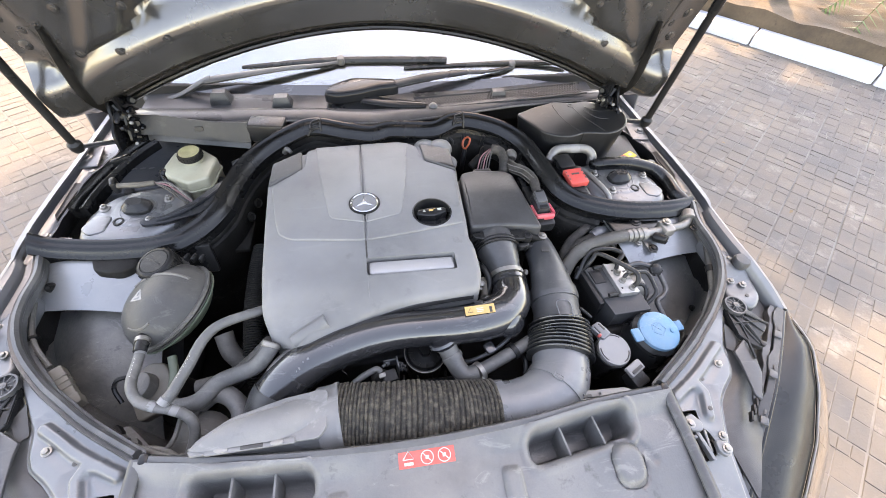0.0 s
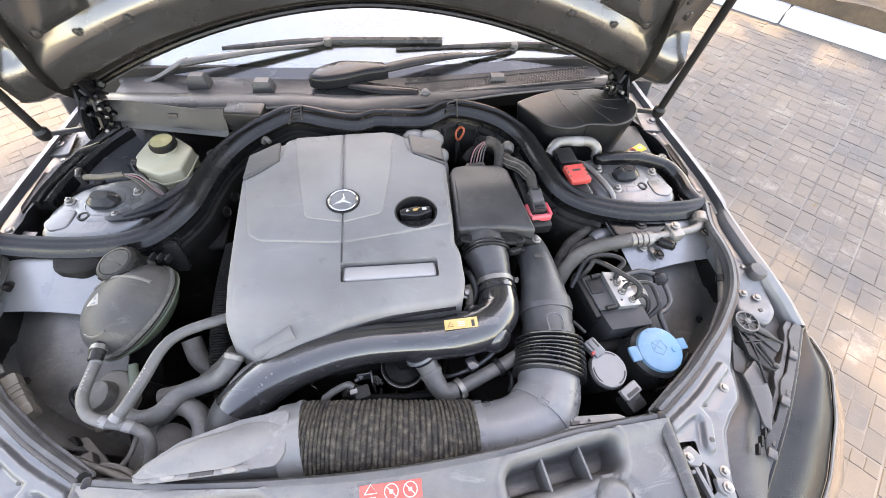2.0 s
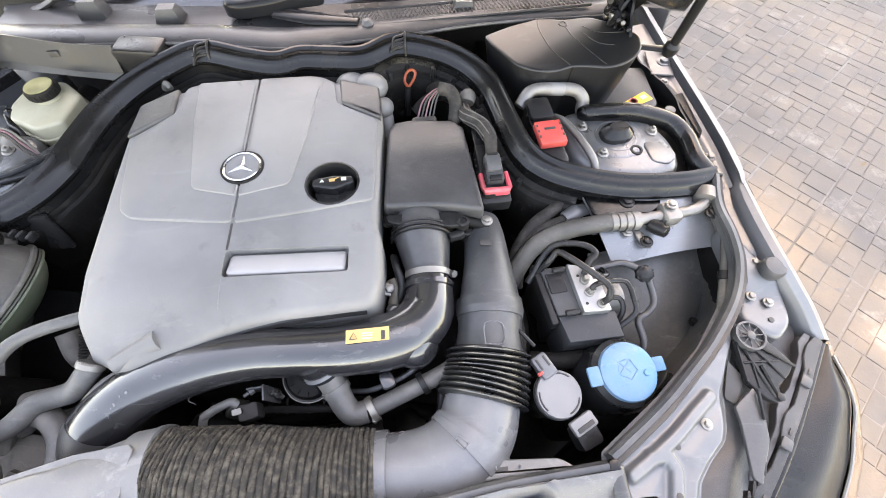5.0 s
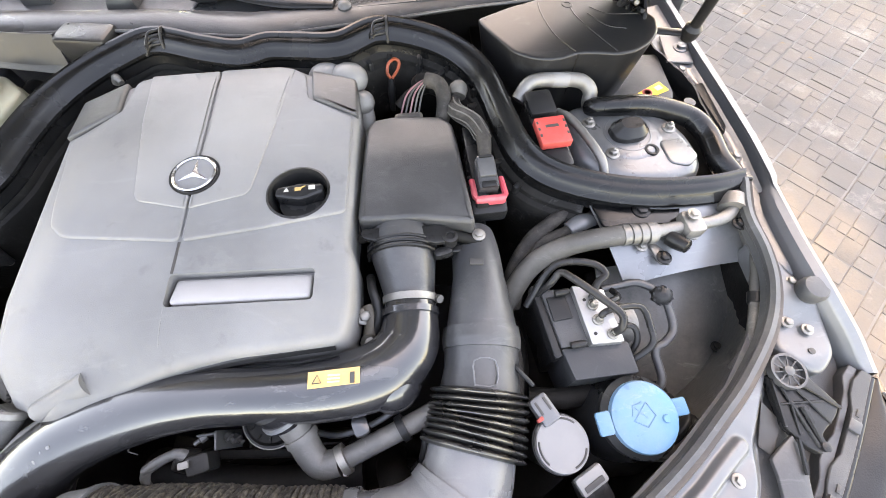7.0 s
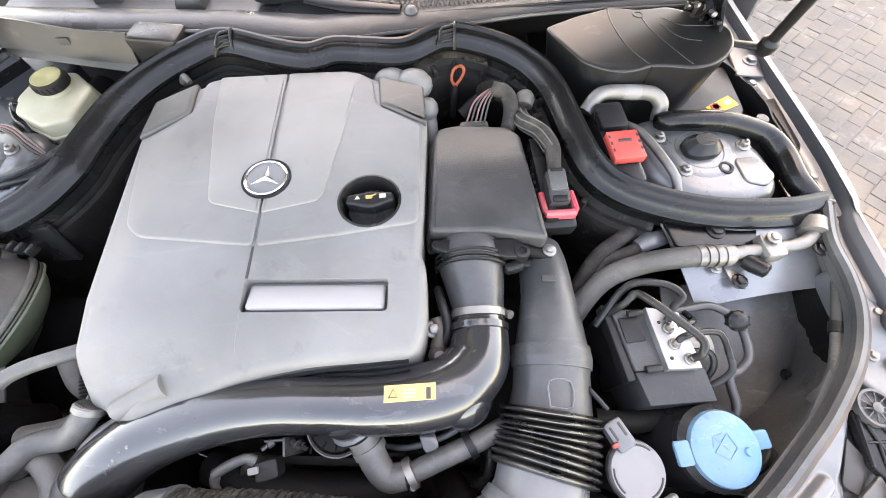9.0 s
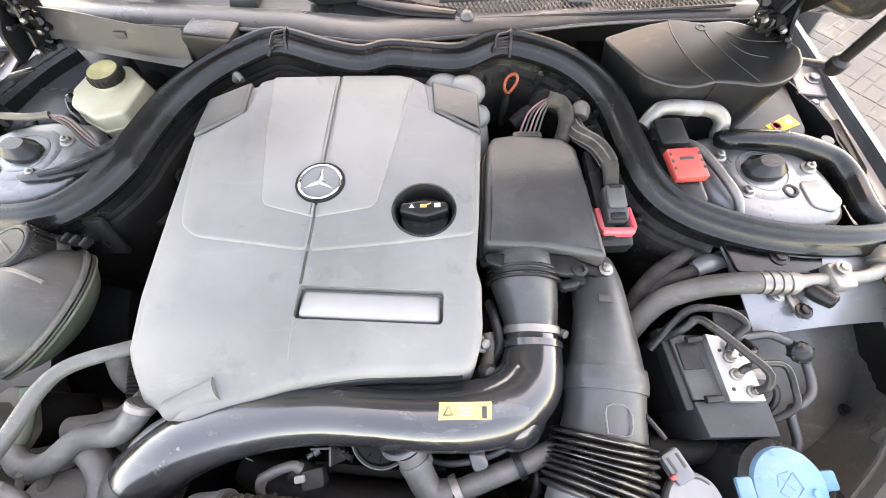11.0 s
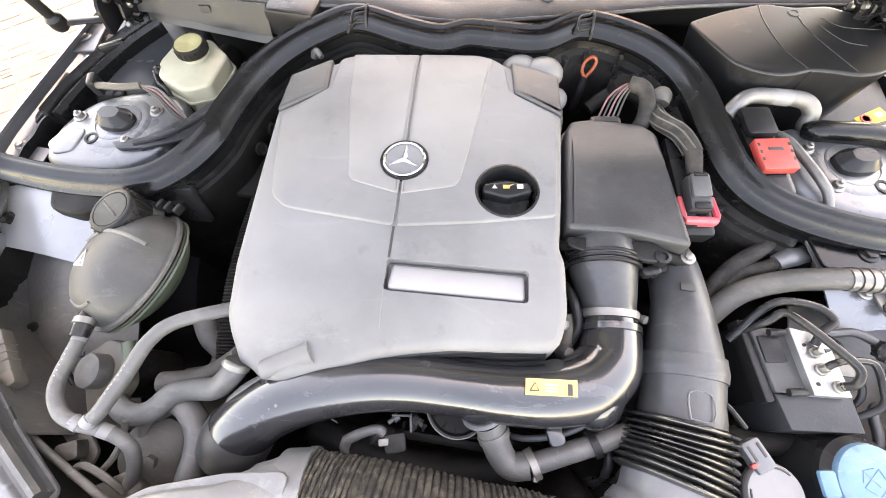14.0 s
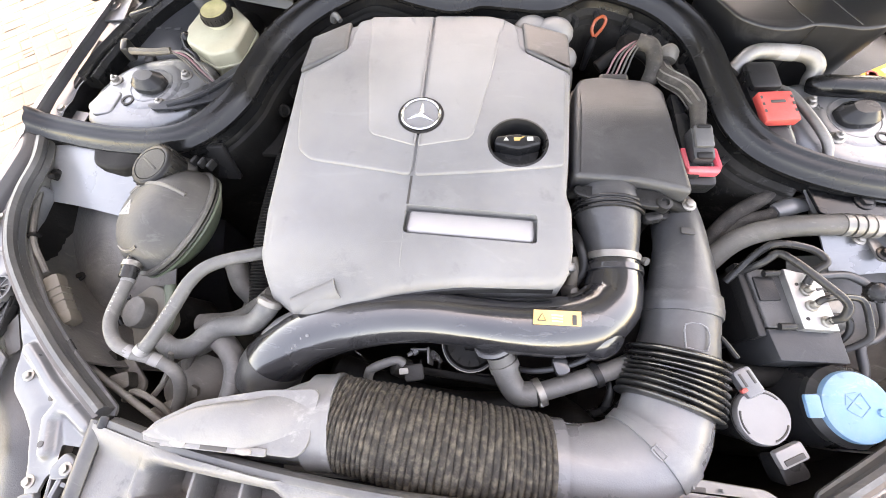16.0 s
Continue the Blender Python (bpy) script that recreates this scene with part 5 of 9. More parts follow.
BASE = [(-0.134, 1.060), (-0.040, 1.067), (0.058, 1.070), (0.084, 1.062), (0.108, 1.046), (0.182, 1.014), (0.188, 0.948), (0.184, 0.787), (0.180, 0.726), (0.187, 0.706), (0.188, 0.640), (0.178, 0.600), (0.118, 0.595), (0.055, 0.592), (0.005, 0.584), (-0.032, 0.576), (-0.070, 0.562), (-0.100, 0.551), (-0.142, 0.538), (-0.168, 0.541), (-0.188, 0.555), (-0.203, 0.559), (-0.220, 0.600), (-0.229, 0.690), (-0.238, 0.800), (-0.247, 0.936), (-0.241, 1.006), (-0.168, 1.036)]
OIL = (0.112, 0.803)
WELL = Shape().lathe([(0.0395, -0.06), (0.0395, 0.05)], at(*OIL, 0.955), 40)
SLOT = Shape().prism(rounded([(-0.031, 0.6935), (0.142, 0.691), (0.142, 0.6495), (-0.030, 0.6515)], 0.006, 3), 0.944, 0.99)
body = part("body", warp(filled(rounded(BASE, 0.016, 4), 0.880, 0.960, 0.010, 6, 0.012), cover_z), COVER, cover)
cut(body, WELL), cut(body, SLOT)
GAP = 0.0016
SEAM_X = -0.030


def lean(x, y, z):
    """The centre line leans a little to the rear."""
    return cover_z(x - 0.020 * (y - 0.80), y, z)


upl = part("raised_panel", warp(filled(rounded([(-0.232, 0.926), (-0.214, 0.812), (-0.204, 0.774), (-0.180, 0.754), (SEAM_X - GAP, 0.738), (SEAM_X - GAP, 1.058), (-0.128, 1.052), (-0.158, 1.040), (-0.163, 0.972)], 0.010, 4), 0.950, 0.9635, 0.0028, 6), lean), COVER, cover)
upr = part("raised_panel", warp(filled(rounded([(SEAM_X + GAP, 0.738), (0.074, 0.751), (0.176, 0.768), (0.182, 0.938), (0.114, 0.982), (0.106, 1.040), (0.086, 1.056), (0.062, 1.063), (SEAM_X + GAP, 1.060)], 0.008, 4), 0.950, 0.9635, 0.0028, 6), lean), COVER, cover)
cut(upr, WELL)
part("centre_panel", warp(filled(rounded([(-0.137, 1.050), (-0.126, 0.948), (-0.103, 0.810), (-0.096, 0.802), (SEAM_X - GAP, 0.786), (SEAM_X - GAP, 1.056)], 0.004, 3), 0.955, 0.9652, 0.0016, 6), lean), COVER_HI, cover, "paler tapered centre panel")
part("centre_panel", warp(filled(rounded([(SEAM_X + GAP, 0.786), (0.042, 0.803), (0.049, 0.812), (0.070, 0.930), (0.088, 1.052), (0.062, 1.060), (SEAM_X + GAP, 1.057)], 0.004, 3), 0.955, 0.9652, 0.0016, 6), lean), COVER_HI, cover, "paler tapered centre panel")
part("corner_tab", warp(filled(rounded([(0.110, 1.047), (0.183, 1.018), (0.187, 0.938), (0.117, 0.980)], 0.005, 3), 0.915, 0.9660, 0.004, 4), cover_z), COVER_TAB, cover, "darker corner flap of the cover")
part("corner_tab", warp(filled(rounded([(-0.241, 1.008), (-0.174, 1.036), (-0.169, 0.968), (-0.243, 0.931)], 0.005, 3), 0.915, 0.9660, 0.004, 4), cover_z), COVER_TAB, cover, "darker corner flap of the cover")
part("seam", Shape().prism([(SEAM_X - 0.0010, 0.694), (SEAM_X + 0.0022, 0.694), (SEAM_X + 0.0016, 0.738), (SEAM_X - 0.0016, 0.738)], 0.955, 0.9606), LABEL_BLACK, cover)
part("seam", Shape().tube([(SEAM_X + 0.001, 0.65, 0.9590), (SEAM_X + 0.002, 0.62, 0.9560), (SEAM_X + 0.003, 0.586, 0.9450)], 0.0012, 6, 4), COVER_HI, cover)
part("front_boss", Shape().tube([(-0.166, 0.553, 0.917), (-0.106, 0.579, 0.930)], [0.0115, 0.0165], 24, 4), COVER, cover)
em = part("emblem", Shape().lathe([(0.0295, -0.008), (0.0295, 0.003), (0.0275, 0.0045), (0.0258, 0.003), (0.0258, 0.0012), (0.0005, 0.0012)], at(-0.0300, 0.8405, 0.9655), 48), CHROME, cover, "round chrome-ringed emblem")
part("emblem_disc", Shape().lathe([(0.0255, 0.0010), (0.0255, 0.0020), (0.001, 0.0022)], at(-0.0300, 0.8405, 0.9655), 40), COVER, em)
spokes = Shape()
for a in (90, 210, 330):
    c, s_ = math.cos(radians(a)), math.sin(radians(a))
    spokes.add([(0.024 * c, 0.024 * s_, 0.0022), (-0.0045 * s_, 0.0045 * c, 0.0022), (0, 0, 0.0055), (0.0045 * s_, -0.0045 * c, 0.0022)], [(0, 1, 2), (0, 2, 3), (0, 3, 1)], at(-0.0300, 0.8405, 0.9655))
part("emblem_spokes", spokes, CHROME, em)
part("emblem_rim", Shape().lathe([(0.0335, -0.004), (0.0335, 0.0008), (0.0305, 0.0008), (0.0300, -0.003)], at(-0.0300, 0.8405, 0.96552), 48), BLACK, em)
part("silver_plate", warp(filled(rounded([(-0.026, 0.689), (0.138, 0.6865), (0.138, 0.653), (-0.026, 0.655)], 0.006, 4), 0.940, 0.9585, 0.004, 4), lambda x, y, z: (x, y, z - 0.006 * smooth(0.665, 0.690, y))), PLATE, cover, "silver trim plate set in a slot")
well = Shape().lathe([(0.0395, -0.050), (0.0405, 0.0), (0.0425, 0.0085), (0.0395, 0.0095), (0.0375, 0.004), (0.0365, -0.046), (0.002, -0.048)], at(*OIL, 0.955), 44)
part("filler_well", well, BLACK, cover)
# black strip for rubber bits and the shadow gap under the front edge
part("rubber_foot", Shape().tube([(-0.06, 0.573, 0.912), (0.0, 0.588, 0.924), (0.06, 0.597, 0.930), (0.12, 0.602, 0.932), (0.165, 0.606, 0.930)], 0.010, 8, 6), BLACK, cover)

cap = thing("oil_filler_cap", (*OIL, 0.92), "black oil filler cap with yellow oil-can mark", "oil cap")
part("base", Shape().lathe([(0.031, -0.03), (0.031, -0.006), (0.027, -0.002)], at(*OIL, 0.945), 32), BLACK_CLEAN, cap)
grip = [(-0.0325, 0.006), (-0.029, 0.0115), (-0.012, 0.0125), (0.0, 0.0150), (0.012, 0.0125), (0.029, 0.0115), (0.0325, 0.006), (0.0325, -0.004), (0.024, -0.0055), (0.012, -0.010), (0.0, -0.0125), (-0.012, -0.0095), (-0.024, -0.0055), (-0.0325, -0.004)]
part("grip", Shape().prism(rounded(grip, 0.004, 3), 0, 0.022, 0.004, at(OIL[0], OIL[1] + 0.002, 0.940, 4)), BLACK_CLEAN, cap)
part("skirt", Shape().lathe([(0.0335, -0.02), (0.0335, 0.004), (0.031, 0.007), (0.012, 0.009)], at(OIL[0], OIL[1], 0.936), 40), BLACK_CLEAN, cap)
mk = Shape()
mm = at(OIL[0], OIL[1] + 0.006, 0.9621, 4) @ Matrix.Diagonal((0.92, 0.92, 1, 1))
mk.prism([(-0.006, -0.003), (0.003, -0.003), (0.004, 0.001), (0.010, 0.004), (0.009, 0.005), (0.003, 0.003), (-0.006, 0.003)], 0, 0.0005, m=mm)
part("oil_can_mark", mk, YELLOW, cap)
part("white_mark", Shape().prism([(0.014, -0.003), (0.023, -0.003), (0.023, 0.004), (0.014, 0.004)], 0, 0.0005, m=mm), LABEL_WHITE, cap)
mk2 = Shape().add([(-0.022, -0.003, 0.0004), (-0.014, -0.003, 0.0004), (-0.018, 0.004, 0.0004)], [(0, 1, 2)], mm)
part("white_mark", mk2, LABEL_WHITE, cap)

# pale valve behind the cover, dipstick
valve = thing("breather_valve", (0.150, 1.045, 0.90), "dirty pale grey plastic breather valve behind the cover", "valve")
vs = Shape()
for x, y, z, r, sx in ((0.128, 1.060, 0.936, 0.026, 1.2), (0.165, 1.052, 0.938, 0.028, 1.15), (0.188, 1.015, 0.920, 0.020, 0.9)):
    vs.lathe([(r * math.cos(a), r * math.sin(a)) for a in (-1.3, -0.9, -0.5, -0.1, 0.3, 0.7, 1.0, 1.25, 1.45)], at(x, y, z) @ Matrix.Diagonal((sx, 1, 0.9, 1)), 24)
part("housing", vs, GREY_LIGHT, valve)
part("stem", Shape().tube([(0.186, 1.03, 0.91), (0.192, 0.995, 0.895), (0.192, 0.975, 0.86)], 0.013, 12, 4), GREY_LIGHT, valve)
dip = thing("dipstick", (0.246, 1.07, 0.87), "orange plastic dipstick handle", "dipstick")
ring = [(0.234, 1.064, 0.926), (0.229, 1.068, 0.934), (0.232, 1.077, 0.945), (0.243, 1.083, 0.949), (0.250, 1.080, 0.944), (0.246, 1.072, 0.935), (0.236, 1.063, 0.926)]
part("ring", Shape().tube(ring, 0.0027, 8, 6), ORANGE, dip)
part("stem", Shape().tube([(0.235, 1.063, 0.926), (0.233, 1.061, 0.905), (0.231, 1.060, 0.86)], [0.005, 0.007, 0.005], 10, 4), BLACK, dip)

# ---- air filter housing ----
airbox = thing("air_filter_box", (0.265, 0.85, 0.85), "black plastic air filter box with a bowed lid", "air filter box")
BOX = [(0.196, 0.930), (0.206, 0.955), (0.235, 0.962), (0.312, 0.958), (0.330, 0.938), (0.345, 0.745), (0.270, 0.757), (0.190, 0.758)]
part("lid", warp(filled(rounded(BOX, 0.008, 4), 0.900, 0.955, 0.0065, 7, 0.02), lambda x, y, z: (x, y, z - 0.018 * smooth(0.86, 0.97, y) - 0.03 * max(0, x - 0.27))), GREYED, airbox)
part("lid_rim", Shape().prism(rounded(inset(rounded(BOX, 0.012, 4), -0.006), 0.004, 1), 0.905, 0.914, 0.003), GREYED, airbox)
part("base", Shape().prism(rounded(inset(BOX, 0.008), 0.010, 3), 0.72, 0.905, 0.002), BLACK_DUSTY, airbox)
part("front_bar", Shape().tube([(0.190, 0.748, 0.922), (0.215, 0.748, 0.932), (0.300, 0.744, 0.930), (0.352, 0.738, 0.915)], [0.007, 0.008, 0.008, 0.008], 10, 6), BLACK_DUSTY, airbox)
for k in range(3):
    c = Vector((0.2465, 0.738 - 0.007 * k, 0.906))
    part("neck_ring", Shape().tube([c + Vector((0.0475 * math.cos(a), -0.004 * math.sin(a), 0.0465 * math.sin(a))) for a in [-0.2 + 0.2 * q for q in range(18)]], 0.0028, 8, 2), BLACK, airbox)
part("neck_flange", Shape().prism(rounded([(0.192, 0.752), (0.300, 0.752), (0.318, 0.740), (0.316, 0.726), (0.290, 0.724), (0.262, 0.732), (0.215, 0.732), (0.194, 0.738)], 0.006, 3), 0.936, 0.943, 0.002), BLACK, airbox)
part("flange_eye", Shape().lathe([(0.010, -0.012), (0.010, 0.004), (0.006, 0.005), (0.005, 0.001)], at(0.310, 0.732, 0.941), 16), BLACK, airbox)
part("corner_bracket", Shape().prism(rounded([(0.300, 0.742), (0.362, 0.738), (0.364, 0.722), (0.310, 0.724)], 0.004, 2), 0.895, 0.916, 0.003), BLACK, airbox)
part("clamp_lug", Shape().box(0.026, 0.014, 0.014, at(0.300, 0.718, 0.918, 15), 0.004), BLACK, airbox)
part("screw", Shape().bolt(at(0.350, 0.742, 0.925), 0.006, 0.008), STEEL, airbox)
part("neck", Shape().tube([(0.245, 0.765, 0.904), (0.246, 0.735, 0.908), (0.249, 0.705, 0.906), (0.252, 0.672, 0.902), (0.252, 0.655, 0.900)], [0.046, 0.046, 0.040, 0.0335, 0.0335], 28, 6), RUBBER_GREY, airbox)

# glossy intake pipe sweeping round the front of the engine
pipe = thing("intake_pipe", (0.05, 0.57, 0.87), "glossy black plastic intake pipe sweeping below the cover", "intake pipe")
PIPE = [(-0.212, 0.470, 0.842), (-0.196, 0.490, 0.862), (-0.160, 0.516, 0.880), (-0.110, 0.537, 0.892), (-0.050, 0.552, 0.900), (0.010, 0.558, 0.906), (0.070, 0.557, 0.908), (0.125, 0.556, 0.908), (0.175, 0.560, 0.907), (0.218, 0.573, 0.904), (0.244, 0.598, 0.900), (0.252, 0.628, 0.899), (0.252, 0.655, 0.899)]
part("tube", Shape().tube(PIPE, [0.042, 0.041, 0.039, 0.037, 0.0355, 0.034, 0.0335, 0.0355, 0.038, 0.0405, 0.040, 0.037, 0.035], 32, 8), GLOSS, pipe)
part("end_cuff", Shape().tube([(-0.216, 0.464, 0.834), (-0.206, 0.478, 0.850), (-0.197, 0.490, 0.860)], [0.0435, 0.0445, 0.0430], 28, 4), GREYED, pipe)
part("hose_clamp", Shape().tube([(0.2524, 0.6590, 0.900), (0.2524, 0.668, 0.9015)], 0.0360, 32, 1), STEEL, pipe, "steel band clamp")
part("clamp_screw", Shape().lathe([(0.004, -0.010), (0.004, 0.004), (0.0055, 0.005), (0.0055, 0.010)], lying((0.286, 0.662, 0.910), (0.3, -0.3, 0.3)), 10), ALU_DULL, pipe)
part("ring", Shape().tube([(0.2522, 0.640, 0.899), (0.2522, 0.648, 0.8995)], 0.0385, 32, 1), GLOSS, pipe)
swell = Shape().lathe([(0.034, -0.02), (0.032, 0.0), (0.028, 0.012), (0.015, 0.020), (0.002, 0.022)], lying((0.232, 0.553, 0.905), (0.45, -0.65, 0.5)), 24)
part("moulded_boss", swell, GLOSS, pipe)
lab = Shape().sheet(lambda u, v: (0.141 + 0.056 * u, 0.5505 + 0.0175 * v + 0.003 * u, 0.9466 + 0.0018 * v - 0.0016 * u + 0.0012), 6, 4, 0.0006)
label = part("warning_label", lab, YELLOW, pipe, "yellow warning label")
tri_ = Shape().tube([(0.146, 0.5555, 0.9487), (0.1555, 0.556, 0.9487), (0.151, 0.5645, 0.9492), (0.146, 0.5555, 0.9487)], 0.0006, 6, 1)
part("warning_triangle", tri_, LABEL_BLACK, label)
bars = Shape()
for k in range(3):
    bars.box(0.013, 0.0016, 0.0004, at(0.169, 0.5565 + 0.0035 * k, 0.9484), 0.0001)
part("print_bars", bars, LABEL_WHITE, label)
part("hand_mark", Shape().box(0.005, 0.012, 0.0005, at(0.189, 0.5600, 0.9476), 0.0001), LABEL_BLACK, label)
pr = Shape()
for k in range(5):
    q = Vector((-0.1748, 0.4972, 0.9135)).lerp(Vector((-0.1375, 0.5143, 0.9235)), k / 4)
    q2 = Vector((-0.1731, 0.4896, 0.9101)).lerp(Vector((-0.1523, 0.5012, 0.9169)), k / 4)
    face = lying(q, (-0.10, -0.36, 0.93)) @ pose(0, 0, -0.0014, 0, 0, 28)
    if k < 3:
        pr.box(0.0060, 0.0030, 0.0005, face, 0.0001)
    else:
        pr.lathe([(0.0022, 0), (0.0022, 0.0005), (0.0015, 0.0006)], face, 12)
    if k != 2:
        pr.box(0.0026, 0.0046, 0.0008, lying(q2, (-0.03, -0.50, 0.87)) @ pose(0, 0, -0.0014, 0, 0, 28), 0.0002)
part("moulded_print", pr, DUCT, pipe, "dull grey stamped print")
for run_ in ([(0.020, 0.5305, 0.888), (-0.045, 0.528, 0.884), (-0.085, 0.512, 0.872), (-0.080, 0.506, 0.862)],):
    part("flash_line", Shape().tube(run_, 0.0008, 6, 6), RUBBER_GREY, pipe)
# breather hose leaving the pipe downwards, and lower pipe
part("port", Shape().tube([(0.094, 0.545, 0.905), (0.100, 0.535, 0.893), (0.104, 0.528, 0.885)], [0.030, 0.024, 0.021], 20, 4), GLOSS, pipe)
part("port_flange", Shape().lathe([(0.028, 0), (0.028, 0.005), (0.022, 0.006)], lying((0.101, 0.534, 0.889), (-0.3, 0.5, 0.6)), 24), DUCT, pipe)
part("lug", Shape().box(0.020, 0.024, 0.010, at(0.187, 0.517, 0.873, 20), 0.004), GLOSS, pipe)
breather = thing("breather_hose", (0.14, 0.49, 0.84), "grey jointed breather hose with a steel clip", "hose")
part("elbow", Shape().tube([(0.103, 0.531, 0.888), (0.113, 0.515, 0.872), (0.124, 0.493, 0.858), (0.138, 0.480, 0.853), (0.160, 0.482, 0.855)], [0.019, 0.018, 0.017, 0.0165, 0.016], 20, 8), HOSE, breather)
part("pipe", Shape().tube([(0.160, 0.482, 0.855), (0.20, 0.498, 0.858), (0.265, 0.525, 0.862), (0.320, 0.556, 0.868)], 0.0125, 14, 6), HOSE, breather)
part("steel_clip", Shape().tube([(0.160, 0.482, 0.855), (0.168, 0.486, 0.8555)], 0.0185, 20, 1), STEEL, breather)
for p0, p1 in (((0.113, 0.515, 0.872), (0.117, 0.508, 0.8675)), ((0.103, 0.531, 0.888), (0.106, 0.526, 0.884))):
    part("joint_band", Shape().tube([p0, p1], 0.0200, 20, 1), HOSE, breather)
part("clip_lug", Shape().box(0.006, 0.008, 0.014, at(0.167, 0.469, 0.848), 0.002), STEEL, breather)
part("pipe_holder", Shape().tube([(0.232, 0.511, 0.860), (0.240, 0.515, 0.861)], 0.0165, 16, 1), BLACK, breather)

# ---- cold-air duct ----
duct = thing("air_duct", (0.33, 0.60, 0.82), "grey plastic air duct with a black corrugated bellows", "air duct")
part("upper_duct", Shape().tube([(0.348, 0.765, 0.880), (0.347, 0.735, 0.890), (0.346, 0.690, 0.896), (0.344, 0.645, 0.893), (0.342, 0.612, 0.888)], [0.030, 0.033, 0.035, 0.042, 0.047], 28, 8, 0.92), RUBBER_GREY, duct)
part("joint_band", Shape().tube([(0.342, 0.622, 0.889), (0.341, 0.606, 0.887), (0.340, 0.594, 0.886)], [0.049, 0.0505, 0.049], 32, 4, 0.92), RUBBER_GREY, duct)
part("lower_duct", Shape().tube([(0.341, 0.606, 0.887), (0.337, 0.570, 0.882), (0.333, 0.545, 0.878)], [0.047, 0.047, 0.050], 28, 5, 0.92), RUBBER_GREY, duct)
part("latch_window", Shape().box(0.018, 0.010, 0.003, at(0.342, 0.700, 0.928, -4), 0.001), LABEL_BLACK, duct)
part("moulded_patch", Shape().tube([(0.324, 0.546, 0.9235), (0.348, 0.545, 0.9235), (0.350, 0.572, 0.9255), (0.326, 0.574, 0.9255), (0.324, 0.546, 0.9235)], 0.0011, 6, 3), DUCT, duct)
part("bellows", Shape().ribbed([(0.333, 0.548, 0.878), (0.327, 0.515, 0.874), (0.316, 0.478, 0.872)], (0.056, 0.059), 9, 0.0095, 36, 10, 0.7), BELLOWS, duct, "black corrugated bellows")
part("elbow", Shape().tube([(0.317, 0.482, 0.872), (0.306, 0.450, 0.872), (0.285, 0.424, 0.872), (0.252, 0.408, 0.872), (0.212, 0.404, 0.872), (0.170, 0.404, 0.872)], [0.052, 0.053, 0.054, 0.052, 0.047, 0.046], 28, 8), DUCT, duct)
part("elbow_band", Shape().tube([(0.299, 0.4400, 0.872), (0.292, 0.431, 0.872), (0.283, 0.4225, 0.872)], [0.0560, 0.0568, 0.0564], 32, 4), DUCT, duct)
part("band_latch", Shape().tube([Vector((0.281, 0.430, 0.9285)) + Vector((a, b, 0)) for a, b in ((-0.009, 0.000), (-0.004, 0.006), (0.007, -0.004), (0.002, -0.010), (-0.009, 0.000))], 0.0012, 6, 1), DUCT, duct)
part("mounting_flange", Shape().prism(rounded([(0.200, 0.378), (0.420, 0.392), (0.400, 0.404), (0.300, 0.408), (0.204, 0.396)], 0.006, 3), 0.895, 0.905, 0.003), SCOOP, duct)
for kx in (0.215, 0.245, 0.275, 0.32, 0.35):
    part("flange_peg", Shape().box(0.003, 0.004, 0.008, at(kx, 0.398, 0.904), 0.001), SCOOP, duct)
part("flange_slot", Shape().box(0.034, 0.005, 0.001, at(0.318, 0.396, 0.9047, 3), 0.0003), LABEL_BLACK, duct)
part("collar", Shape().tube([(0.188, 0.404, 0.872), (0.166, 0.404, 0.872)], 0.0505, 28, 1), DUCT, duct)
sleeve = thing("corrugated_sleeve", (0.035, 0.41, 0.83), "dusty brown fabric-covered corrugated intake hose", "hose")
SLEEVE = curve_points([(0.172, 0.404, 0.872), (0.110, 0.404, 0.876), (0.035, 0.409, 0.880), (-0.040, 0.416, 0.884), (-0.092, 0.421, 0.886)], 8)


def frayed(x, y, z):
    """Sags and fuzz of worn cloth."""
    p = Vector((x, y, z))
    w = 0.0032 * noise.noise(p * 26) + 0.0013 * noise.noise(p * 95) + 0.0015 * noise.noise(p * 260)
    c = Vector((x, 0.412, 0.878))
    return tuple(p + (p - c).normalized() * w)


for k in range(4):
    piece = SLEEVE[8 * k:8 * k + 9]
    rad = ((0.052, 0.055), (0.055, 0.0575), (0.0575, 0.056), (0.056, 0.052))[k]
    part("sleeve_section", warp(Shape().ribbed(piece, rad, 9, 0.0034, 72, 3, 0.6), frayed), FABRIC, sleeve, "", 60)

scoop = thing("air_scoop", (-0.22, 0.40, 0.85), "pale grey plastic air scoop with a split seam", "air scoop")


def scoop_fn(u, v):
    """The upper shell: u along from the tip to the neck, v from its front edge to its back."""
    x = -0.290 + 0.190 * u
    y0 = np.interp(x, [-0.290, -0.282, -0.259, -0.113, -0.100], [0.384, 0.381, 0.380, 0.383, 0.386])
    y1 = np.interp(x, [-0.290, -0.285, -0.270, -0.242, -0.210, -0.164, -0.100], [0.386, 0.391, 0.405, 0.423, 0.433, 0.443, 0.453])
    crown = 0.004 + 0.009 * smooth(0, 0.5, u)
    z = 0.9415 - 0.003 * u + crown * math.sin(math.pi * min(1.0, 0.10 + 0.90 * v)) ** 0.8
    y, z = y0 + (y1 - y0) * v, z - 0.052 * max(0.0, (v - 0.80) / 0.20) ** 2 * (0.4 + 0.6 * u)
    w = smooth(0.60, 1.0, u)
    return x, y * (1 - w) + (0.4195 - 0.052 * math.cos(math.pi * v)) * w, z * (1 - w) + (0.8850 + 0.0555 * math.sin(math.pi * v)) * w


part("upper_shell", Shape().sheet(scoop_fn, 30, 24, 0.003), SCOOP, scoop)
